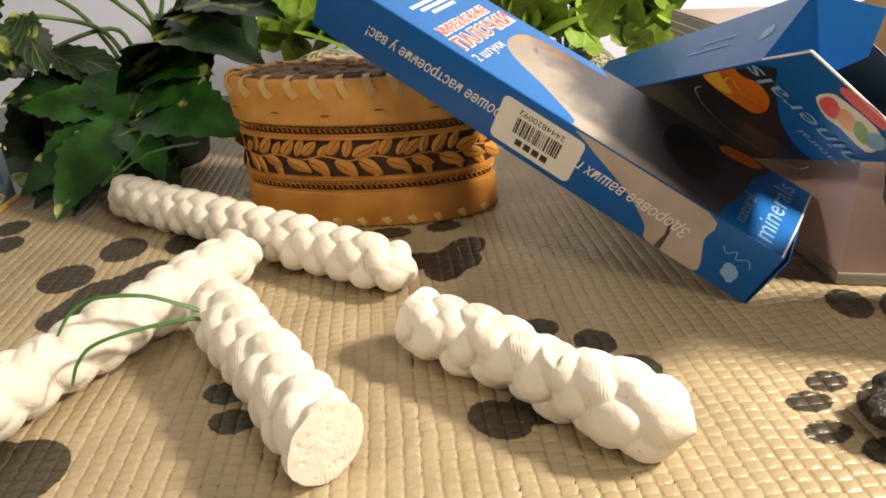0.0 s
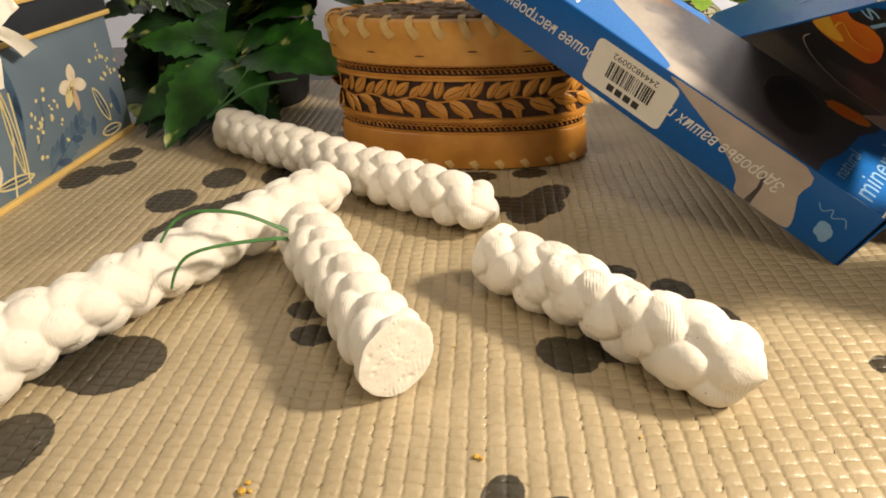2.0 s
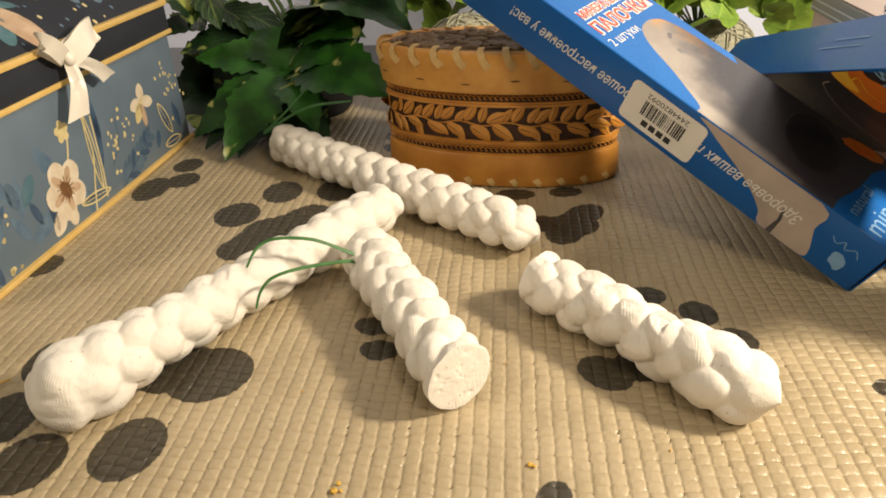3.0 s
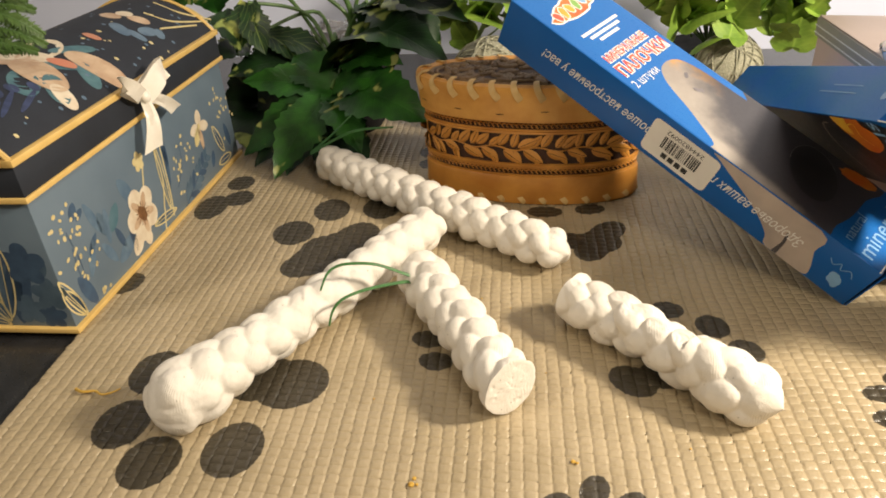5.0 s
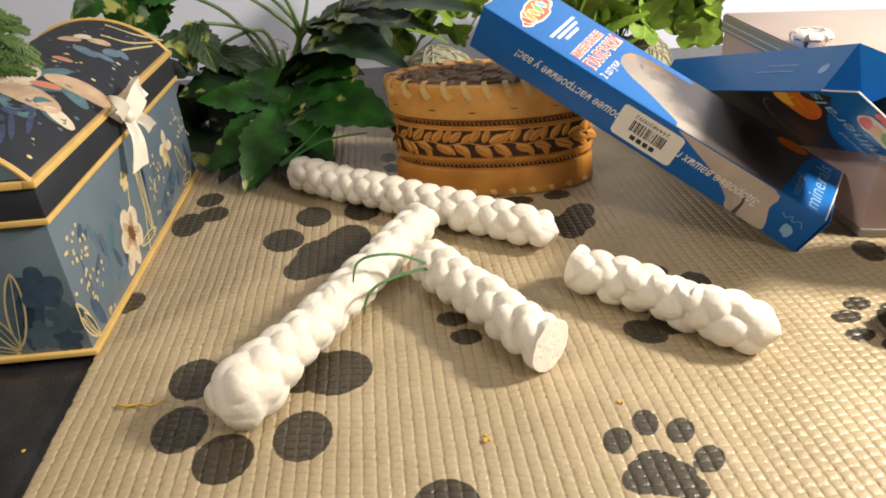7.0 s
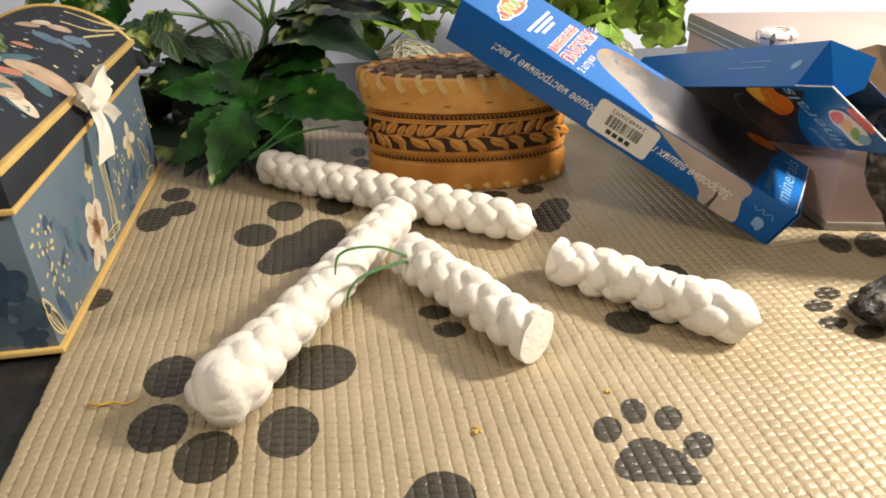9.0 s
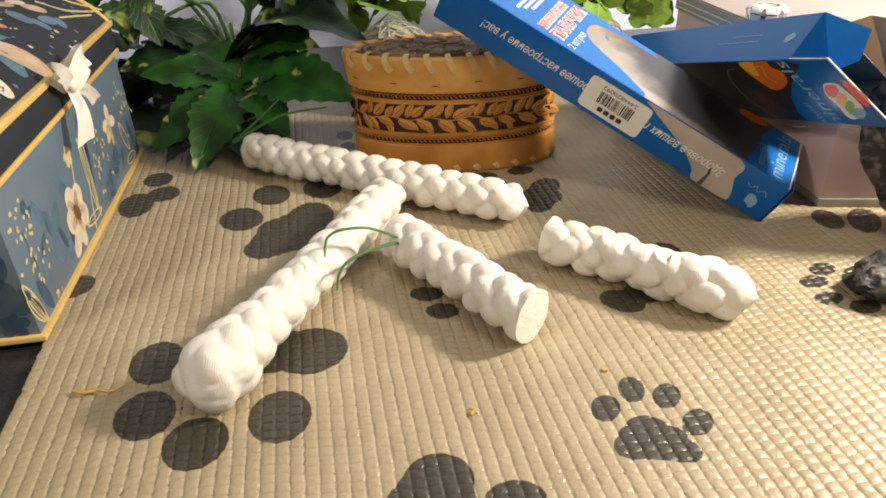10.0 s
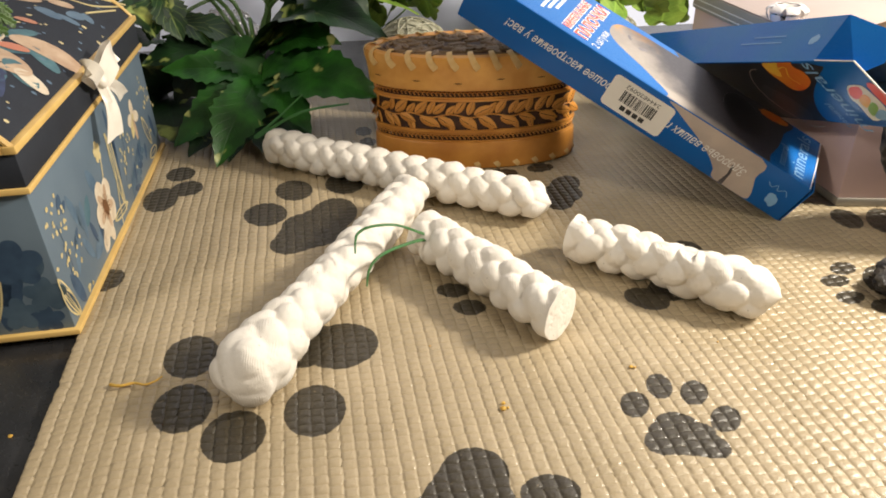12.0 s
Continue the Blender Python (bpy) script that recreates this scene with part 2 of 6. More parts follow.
BLUE = material("blue_card", (0.010, 0.132, 0.44), 0.30, (0.006, 0.102, 0.38), 25, 0.6, 0.06, 1800, coat=0.15)
BLUE_SIDE = material("deep_blue_card", (0.007, 0.115, 0.42), 0.34, (0.005, 0.096, 0.36), 25, 0.6, 0.06, 1800, coat=0.05)
BLUE_PALE = material("pale_blue_card", (0.006, 0.120, 0.48), 0.30, (0.012, 0.165, 0.42), 22, 0.9, 0.06, 1800, coat=0.12)
for card in (BLUE, BLUE_SIDE):
    card.node_tree.nodes["Principled BSDF"].inputs["Specular IOR Level"].default_value = 0.25
BLUE_PALE.node_tree.nodes["Principled BSDF"].inputs["Specular IOR Level"].default_value = 0.12
CARD = material("brown_card_inside", (0.46, 0.36, 0.24), 0.8, (0.38, 0.29, 0.19), 120, 0.6, 0.2, 1500)
CARD_EDGE = material("white_card_edge", (0.80, 0.78, 0.74), 0.7)
GAP_SHADE = material("gap_shade", (0.012, 0.012, 0.016), 0.9)
WHITE_INK = material("white_print", (0.78, 0.78, 0.76), 0.45)
MID_INK = material("mid_grey_print", (0.20, 0.18, 0.19), 0.34, (0.10, 0.09, 0.10), 60, 0.9, coat=0.3)
PALE_INK = material("pale_grey_print", (0.50, 0.42, 0.36), 0.40, (0.34, 0.285, 0.26), 45, 0.9, 0.04, 1800, coat=0.3)
GREY_INK = material("dark_grey_print", (0.040, 0.037, 0.044), 0.32, (0.085, 0.078, 0.085), 45, 0.9, coat=0.3)
BLACK_INK = material("black_print", (0.018, 0.017, 0.02), 0.32, (0.035, 0.032, 0.036), 60, 0.7, coat=0.3)
ORANGE_INK = material("orange_print", (0.58, 0.10, 0.015), 0.36, (0.62, 0.22, 0.02), 70, 0.8, coat=0.3)
RED_INK = material("coral_print", (0.72, 0.10, 0.06), 0.4)
AMBER_INK = material("amber_print", (0.50, 0.27, 0.05), 0.36, (0.36, 0.27, 0.19), 55, 0.9, coat=0.3)
SMOKE_INK = material("smoky_blue_print", (0.10, 0.155, 0.21), 0.5, (0.05, 0.09, 0.14), 60, 0.9)
TEAL_LEAF = material("teal_leaf_print", (0.05, 0.13, 0.17), 0.5, (0.10, 0.18, 0.22), 90, 0.8)
YELLOW_INK = material("yellow_print", (0.76, 0.48, 0.05), 0.36, (0.70, 0.28, 0.04), 90, 0.8)
GREEN_INK = material("green_print", (0.22, 0.42, 0.10), 0.4)
TEAL_INK = material("teal_print", (0.055, 0.19, 0.40), 0.30, (0.09, 0.22, 0.36), 60, 0.8, coat=0.3)
LILAC_INK = material("light_blue_print", (0.22, 0.42, 0.68), 0.4)
STICKER = material("white_sticker", (0.78, 0.75, 0.70), 0.5, (0.72, 0.69, 0.63), 150, 0.5)
LABEL_BLACK = material("label_black", (0.02, 0.02, 0.022), 0.6)
GIFT_BODY = material("grey_blue_paper", (0.135, 0.185, 0.235), 0.5, (0.108, 0.152, 0.200), 26, 0.8, 0.1, 1500)
GIFT_LID = material("navy_paper", (0.010, 0.013, 0.021), 0.75, (0.016, 0.021, 0.032), 40, 0.8, 0.1, 1500)
GOLD = material("gold_paper_edge", (0.72, 0.49, 0.17), 0.40, (0.62, 0.40, 0.12), 90, 0.7, 0.12, 1200)
GIFT_PANEL = material("sky_blue_paper", (0.17, 0.26, 0.36), 0.5, (0.11, 0.18, 0.27), 40, 0.8)
PETAL = material("cream_petal_print", (0.72, 0.64, 0.50), 0.5, (0.60, 0.48, 0.34), 130, 0.8)
LID_BLUE = material("deep_teal_print", (0.045, 0.12, 0.15), 0.5, (0.09, 0.20, 0.22), 120, 0.8)
LID_INDIGO = material("indigo_print", (0.016, 0.024, 0.060), 0.5, (0.04, 0.06, 0.15), 200, 0.8)
PEACH = material("peach_petal_print", (0.58, 0.43, 0.29), 0.5, (0.40, 0.25, 0.15), 90, 0.8)
BROWN_INK = material("brown_print", (0.22, 0.10, 0.04), 0.5, (0.10, 0.05, 0.02), 300, 0.8)
NAVY_INK = material("navy_leaf_print", (0.035, 0.065, 0.12), 0.5, (0.06, 0.11, 0.18), 120, 0.8)
DUSK_INK = material("dusty_blue_print", (0.075, 0.13, 0.20), 0.5, (0.13, 0.20, 0.27), 120, 0.8)
CREAM_INK = material("cream_print", (0.66, 0.56, 0.30), 0.5, (0.58, 0.46, 0.2), 200, 0.7)
CORAL_INK = material("coral_petal_print", (0.52, 0.19, 0.11), 0.5, (0.46, 0.24, 0.14), 90, 0.8)
RIBBON = material("cream_satin", (0.84, 0.79, 0.70), 0.28, (0.77, 0.71, 0.61), 120, 0.6, 0.1, 2500, sheen=0.3)
PINK = material("pastel_pink_card", (0.72, 0.53, 0.51), 0.5, (0.65, 0.48, 0.46), 22, 0.8, 0.06, 1500)
PINK_TOP = material("cream_pink_card", (0.38, 0.30, 0.26), 0.5, (0.34, 0.265, 0.23), 18, 0.8, 0.06, 1500)
PINK_TRIM = material("grey_green_trim", (0.33, 0.315, 0.275), 0.5, (0.39, 0.35, 0.30), 40, 0.7)
STONE = material("black_lava_stone", (0.026, 0.025, 0.026), 0.5, (0.22, 0.20, 0.175), 150, 0.85, 0.9, 600, spread=(0.47, 0.64), depth=0.0012)
GRASS = material("green_blade", (0.045, 0.16, 0.035), 0.4, (0.03, 0.11, 0.025), 200, 0.8)
CRUMB = material("yellow_crumb", (0.55, 0.30, 0.04), 0.7, (0.62, 0.42, 0.08), 700, 0.8, 0.5, 2500)
FATSIA = leaf_material("variegated_leaf", (0.010, 0.050, 0.008), (0.026, 0.118, 0.013), (0.36, 0.39, 0.12), 0.625, 0.38, 0.03)
# Darker copy of the leaf green; shade among the inner leaves is in its colour.
FATSIA_DARK = leaf_material("dark_shaded_variegated_leaf", (0.005, 0.018, 0.006), (0.012, 0.045, 0.009), (0.28, 0.34, 0.09), 0.585, 0.45, 0.14)
VEINED = leaf_material("cream_veined_leaf", (0.006, 0.024, 0.007), (0.014, 0.055, 0.011), (0.36, 0.40, 0.10), 0.60, 0.45, 0.6, (0.20, 0.28, 0.06))
IVY = leaf_material("light_green_leaf", (0.13, 0.24, 0.030), (0.25, 0.38, 0.055), (0.40, 0.50, 0.12), 0.66, 0.5)
STEM = material("green_stem", (0.06, 0.13, 0.03), 0.5, (0.10, 0.18, 0.05), 90, 0.8)
FERN = material("fern_green", (0.045, 0.098, 0.018), 0.5, (0.085, 0.150, 0.034), 120, 0.8)
POT = material("black_pot", (0.010, 0.010, 0.010), 0.85, (0.03, 0.03, 0.03), 80, 0.6, 0.2, 900)
POT.node_tree.nodes["Principled BSDF"].inputs["Specular IOR Level"].default_value = 0.12
WICKER = material("woven_fibre", (0.50, 0.48, 0.36), 0.8, (0.36, 0.36, 0.26), 420, 0.9, 0.9, 900, depth=0.002)
SHEER = material("sheer_grey_film", (0.80, 0.80, 0.82), 0.16, (0.72, 0.72, 0.75), 60, 0.5, 0.4, 200, through_light=0.88, depth=0.001)
FILM = material("clear_film", (0.92, 0.88, 0.85), 0.22, (0.85, 0.82, 0.8), 60, 0.5, 0.5, 300, through_light=0.55, depth=0.001)

# ---- mesh tools ----


def thing(name, at, label, category, group="", kind=""):
    ob = new(name)
    ob.location = at
    ob.empty_display_size = 0.01
    return tagged(ob, label, category, group, kind)


def origin_of(ob):
    p = Vector((0, 0, 0))
    while ob:
        p += ob.location
        ob = ob.parent
    return p


def smooth(mesh, angle=None):
    mesh.polygons.foreach_set("use_smooth", [True] * len(mesh.polygons))
    if angle:
        mesh.set_sharp_from_angle(angle=radians(angle))
    return mesh


def part(name, bm, mat, parent, label="", soft=35):
    """One mesh object, given in world coordinates as a bmesh or a mesh, under its thing or part."""
    if isinstance(bm, bmesh.types.BMesh):
        mesh = bpy.data.meshes.new(name)
        bm.to_mesh(mesh)
        bm.free()
    else:
        mesh = bm
    if mat:
        mesh.materials.clear()
        mesh.materials.append(mat)
    if soft:
        smooth(mesh, soft)
    ob = new(name, mesh)
    if parent:
        ob.parent = parent
        mesh.transform(Matrix.Translation(-origin_of(parent)))
    return tagged(ob, label)


def placed(name, mesh, m, parent, label=""):
    """A piece that shares its mesh, at the world pose m, under its thing."""
    ob = new(name, mesh)
    ob.parent = parent
    ob.matrix_local = Matrix.Translation(-origin_of(parent)) @ m
    return tagged(ob, label)


def mesh_of(name, verts, faces, uvs=None):
    mesh = bpy.data.meshes.new(name)
    mesh.from_pydata([tuple(map(float, v)) for v in verts], [], faces)
    if uvs is not None:
        layer = mesh.uv_layers.new(name="UVMap")
        idx = np.empty(len(mesh.loops), int)
        mesh.loops.foreach_get("vertex_index", idx)
        layer.data.foreach_set("uv", np.asarray(uvs, float)[idx].ravel())
    mesh.update()
    return mesh


def grid_faces(rows, cols, wrap=False):
    out = []
    for i in range(rows - 1):
        for j in range(cols if wrap else cols - 1):
            k = (j + 1) % cols
            out.append((i * cols + j, i * cols + k, (i + 1) * cols + k, (i + 1) * cols + j))
    return out


def solid_box(size, m, bevel=0.0004, segments=2):
    """A bevelled block from the local origin to size, set by the matrix m."""
    bm = bmesh.new()
    bmesh.ops.create_cube(bm, size=1)
    bmesh.ops.transform(bm, matrix=Matrix.Diagonal((*size, 1)) @ Matrix.Translation((0.5, 0.5, 0.5)), verts=bm.verts)
    if bevel:
        bmesh.ops.bevel(bm, geom=bm.edges[:], offset=bevel, segments=segments, affect="EDGES", profile=0.5)
    bmesh.ops.transform(bm, matrix=m, verts=bm.verts)
    bmesh.ops.recalc_face_normals(bm, faces=bm.faces)
    return bm


def frame_of(at, x, y):
    """The pose whose local x and y lie along the given ways; z follows."""
    x = Vector(x).normalized()
    z = x.cross(Vector(y)).normalized()
    y = z.cross(x)
    return Matrix.Translation(at) @ Matrix((x, y, z)).transposed().to_4x4()


def lathe(profile, at, steps=96, wobble=0.0):
    verts = []
    for r, z in profile:
        for k in range(steps):
            a = 2 * math.pi * k / steps
            q = r * (1 + wobble * math.sin(3 * a + 1))
            verts.append((at[0] + q * math.cos(a), at[1] + q * math.sin(a), at[2] + z))
    return mesh_of("lathe", verts, grid_faces(len(profile), steps, True))


def oval(profile, at, half, turn, steps=120):
    """Like lathe, for an oval: each ring lies inside or outside of the oval by (offset), or shrinks to the middle by a share below 1."""
    verts = []
    ct, st = math.cos(radians(turn)), math.sin(radians(turn))
    for off, z, share in profile:
        for k in range(steps):
            a = 2 * math.pi * k / steps
            x, y = (half[0] + off) * share * math.cos(a), (half[1] + off) * share * math.sin(a)
            verts.append((at[0] + x * ct - y * st, at[1] + x * st + y * ct, at[2] + z))
    return mesh_of("oval", verts, grid_faces(len(profile), steps, True))


def tube(points, radius, sides=8, taper=None):
    """A round rod along a smooth line through the points."""
    pts = spline(points, 8)
    verts, n = [], len(pts)
    side = Vector((0.31, 0.2, 0.93))
    for i, p in enumerate(pts):
        d = (pts[min(i + 1, n - 1)] - pts[max(i - 1, 0)]).normalized()
        a = d.cross(side).normalized()
        b = d.cross(a)
        r = radius * (1 if taper is None else 1 + (taper - 1) * i / (n - 1))
        for k in range(sides):
            t = 2 * math.pi * k / sides
            verts.append(p + a * r * math.cos(t) + b * r * math.sin(t))
    faces = grid_faces(n, sides, True)
    faces += [tuple(range(sides))[::-1], tuple((n - 1) * sides + k for k in range(sides))]
    return mesh_of("tube", verts, faces)


def spline(points, steps):
    pts = [Vector(p) for p in points]
    if len(pts) == 2:
        return [pts[0].lerp(pts[1], i / steps) for i in range(steps + 1)]
    out = []
    for i in range(len(pts) - 1):
        p0, p1, p2, p3 = pts[max(i - 1, 0)], pts[i], pts[i + 1], pts[min(i + 2, len(pts) - 1)]
        for s in range(steps):
            t = s / steps
            out.append(0.5 * (2 * p1 + (p2 - p0) * t + (2 * p0 - 5 * p1 + 4 * p2 - p3) * t * t + (3 * p1 - p0 - 3 * p2 + p3) * t ** 3))
    return out + [pts[-1]]


def ribbon(points, ups, width, thick=0.0005, tip=1.0, fold=0.0):
    """A flat band along the points with a little thickness."""
    pts, us = spline(points, 8), spline(ups, 8)
    verts, n = [], len(pts)
    for i, p in enumerate(pts):
        d = (pts[min(i + 1, n - 1)] - pts[max(i - 1, 0)]).normalized()
        u = us[i].normalized()
        s = d.cross(u).normalized()
        u = s.cross(d)
        t = i / (n - 1)
        w = width * (1 + (tip - 1) * t) / 2
        verts += [p - s * w, p + u * fold * w, p + s * w, p + s * w - u * thick, p + u * (fold * w - thick), p - s * w - u * thick]
    faces = grid_faces(n, 6, True) + [(5, 4, 3, 2, 1, 0), tuple((n - 1) * 6 + k for k in range(6))]
    return mesh_of("ribbon", verts, faces)


def outline_patch(points, m, lift=0.00015, thick=0.00012):
    """A thin printed shape: an outline in the plane of m, laid just above it."""
    bm = bmesh.new()
    vs = [bm.verts.new(m @ Vector((x, y, lift))) for x, y in points]
    f = bm.faces.new(vs)
    bmesh.ops.triangulate(bm, faces=[f])
    return bm


def blob(cx, cy, rx, ry, turn=0.0, n=28, ragged=0.0, seed=0):
    rnd = random.Random(seed)
    out, t = [], radians(turn)
    for k in range(n):
        a = 2 * math.pi * k / n
        q = 1 + ragged * rnd.uniform(-1, 1)
        x, y = rx * q * math.cos(a), ry * q * math.sin(a)
        out.append((cx + x * math.cos(t) - y * math.sin(t), cy + x * math.sin(t) + y * math.cos(t)))
    return out


def petal_outline(cx, cy, length, width, turn, n=20, point=1.4):
    out, t = [], radians(turn)
    for k in range(n):
        a = 2 * math.pi * k / n
        x = length * (0.5 - 0.5 * math.cos(a))
        y = width / 2 * math.copysign(abs(math.sin(a)) ** point, math.sin(a))
        out.append((cx + x * math.cos(t) - y * math.sin(t), cy + x * math.sin(t) + y * math.cos(t)))
    return out


def stroke(points, width, m, lift=0.0003):
    """A printed line of even width."""
    pts = spline([(x, y, 0) for x, y in points], 6)
    verts = []
    for i, p in enumerate(pts):
        d = (pts[min(i + 1, len(pts) - 1)] - pts[max(i - 1, 0)]).normalized()
        s = Vector((-d.y, d.x, 0)) * width / 2
        verts += [m @ (p - s + Vector((0, 0, lift))), m @ (p + s + Vector((0, 0, lift)))]
    return mesh_of("stroke", verts, grid_faces(len(pts), 2))


def lettering(name, body, size, m, mat, parent, width=None, slant=0.0, bold=0.0, lift=0.0002, label=""):
    """Words laid on a surface; width: the length of the line."""
    data = bpy.data.curves.new(name, "FONT")
    data.body, data.size, data.shear, data.offset, data.resolution_u = body, size, slant, bold, 3
    ob = bpy.data.objects.new(name, data)
    scene.collection.objects.link(ob)
    mesh = bpy.data.meshes.new_from_object(ob.evaluated_get(bpy.context.evaluated_depsgraph_get()))
    bpy.data.objects.remove(ob)
    xs = [v.co.x for v in mesh.vertices]
    stretch = width / (max(xs) - min(xs)) if width else 1.0
    mesh.transform(m @ Matrix.Translation((0, 0, lift)) @ Matrix.Diagonal((stretch, 1, 1, 1)) @ Matrix.Translation((-min(xs), 0, 0)))
    return part(name, mesh, mat, parent, label, soft=None)


# ---- the setting ----
MAT_TURN = 5.3
E1 = Vector((math.cos(radians(MAT_TURN)), math.sin(radians(MAT_TURN)), 0))
E2 = Vector((-E1.y, E1.x, 0))
MAT_AT = Vector((-0.2464, 0.0937, 0))


def paw_field(x, y):
    """Millimetres inside (positive) or outside of the nearest paw print."""
    # big print below the long stick
    print_long = [(-0.1994, 0.1646, 0.0148, 0.0118, 105), (-0.1963, 0.1320, 0.0142, 0.0118, 105), (-0.1733, 0.1141, 0.0136, 0.0122, 95), (-0.1432, 0.1244, 0.0146, 0.0122, 98), (-0.1340, 0.1640, 0.0165, 0.0160, 0), (-0.1640, 0.1780, 0.0165, 0.0120, 100), (-0.1500, 0.1660, 0.0160, 0.0150, 0)]
    # big print behind the long stick
    print_behind = [(-0.1826, 0.2946, 0.0150, 0.0125, 114), (-0.1684, 0.3250, 0.0150, 0.0115, 109), (-0.1367, 0.3300, 0.0150, 0.0121, 106), (-0.1520, 0.2680, 0.0190, 0.0160, 0), (-0.1420, 0.2900, 0.0200, 0.0140, 90), (-0.1640, 0.2580, 0.0120, 0.0120, 0), (-0.1565, 0.2790, 0.0150, 0.0140, 0)]
    # print beside the gift box
    print_gift = [(-0.2466, 0.3610, 0.0115, 0.0095, 108), (-0.2375, 0.3379, 0.0115, 0.0098, 110), (-0.2510, 0.3240, 0.0170, 0.0105, 100), (-0.2560, 0.2330, 0.0105, 0.0085, 90)]
    # small print below the middle stick
    print_middle = [(-0.0802, 0.2003, 0.0083, 0.0060, 168), (-0.0739, 0.1851, 0.0079, 0.0062, 168)]
    # print below the right stick
    print_right = [(0.0287, 0.2337, 0.0078, 0.0068, 0), (0.0478, 0.2225, 0.0088, 0.0074, 110), (0.0598, 0.2060, 0.0082, 0.0070, 124), (0.0109, 0.1811, 0.0110, 0.0085, 138), (0.0240, 0.1870, 0.0100, 0.0095, 0)]
    # print in front of the bark box
    print_box = [(-0.0030, 0.2960, 0.0130, 0.0120, 0), (0.0020, 0.3080, 0.0140, 0.0090, 60), (-0.0070, 0.2860, 0.0110, 0.0090, 80), (-0.0200, 0.2960, 0.0150, 0.0090, 0), (-0.0346, 0.3302, 0.0107, 0.0070, 0), (-0.0079, 0.3350, 0.0090, 0.0066, 10)]
    # small print, toes and pad
    print_small = [(-0.0178, 0.1123, 0.0075, 0.0055, 65), (-0.0047, 0.1212, 0.0075, 0.0052, 75), (0.0077, 0.1159, 0.0075, 0.0053, 58), (0.0138, 0.1005, 0.0076, 0.0054, 50), (-0.0060, 0.0985, 0.0085, 0.0080, 0), (-0.0125, 0.0925, 0.0085, 0.0068, 20), (0.0020, 0.0885, 0.0080, 0.0062, 150), (-0.0050, 0.0920, 0.0085, 0.0070, 0), (-0.0005, 0.0945, 0.0075, 0.0066, 0), (-0.0100, 0.0960, 0.0078, 0.0068, 0)]
    # print beside the stone
    print_stone = [(0.1163, 0.1937, 0.0073, 0.0052, 25), (0.1063, 0.1838, 0.0074, 0.0050, 10), (0.1057, 0.1698, 0.0073, 0.0050, 13), (0.1181, 0.1611, 0.0078, 0.0052, 14), (0.1310, 0.1800, 0.0150, 0.0110, 60)]
    # prints at the far side
    print_far = [(0.1474, 0.2418, 0.0115, 0.0080, 81), (0.1661, 0.2376, 0.0150, 0.0085, 60), (-0.1245, 0.4189, 0.0094, 0.0060, 97), (-0.1212, 0.3982, 0.0080, 0.0058, 104)]
    # large print at the near side
    print_near = [(-0.0850, 0.0850, 0.0125, 0.0125, 0), (-0.0870, 0.0720, 0.0150, 0.0140, 0), (-0.1010, 0.0660, 0.0160, 0.0100, 160), (-0.0600, 0.0740, 0.0105, 0.0080, 0)]
    # the pads are one filled shape: bridge their rounds
    bridges = []
    for pad in (print_behind[3:], print_near[:3], print_small[4:7]):
        for p, q in itertools.combinations(pad, 2):
            for t in (0.25, 0.5, 0.75):
                low = 0.97 * (min(p[2:4]) * (1 - t) + min(q[2:4]) * t)
                bridges.append((p[0] + (q[0] - p[0]) * t, p[1] + (q[1] - p[1]) * t, low, low, 0))
    best = np.full(x.shape, -9.0)
    for cx, cy, a, b, turn in itertools.chain(bridges, print_long, print_behind, print_gift, print_middle, print_right, print_box, print_small, print_stone, print_far, print_near):
        t = radians(turn)
        u, v = (x - cx) * math.cos(t) + (y - cy) * math.sin(t), -(x - cx) * math.sin(t) + (y - cy) * math.cos(t)
        d = np.sqrt((u / a) ** 2 + (v / b) ** 2)
        best = np.maximum(best, (1 - d) * min(a, b) * 1000)
    return best


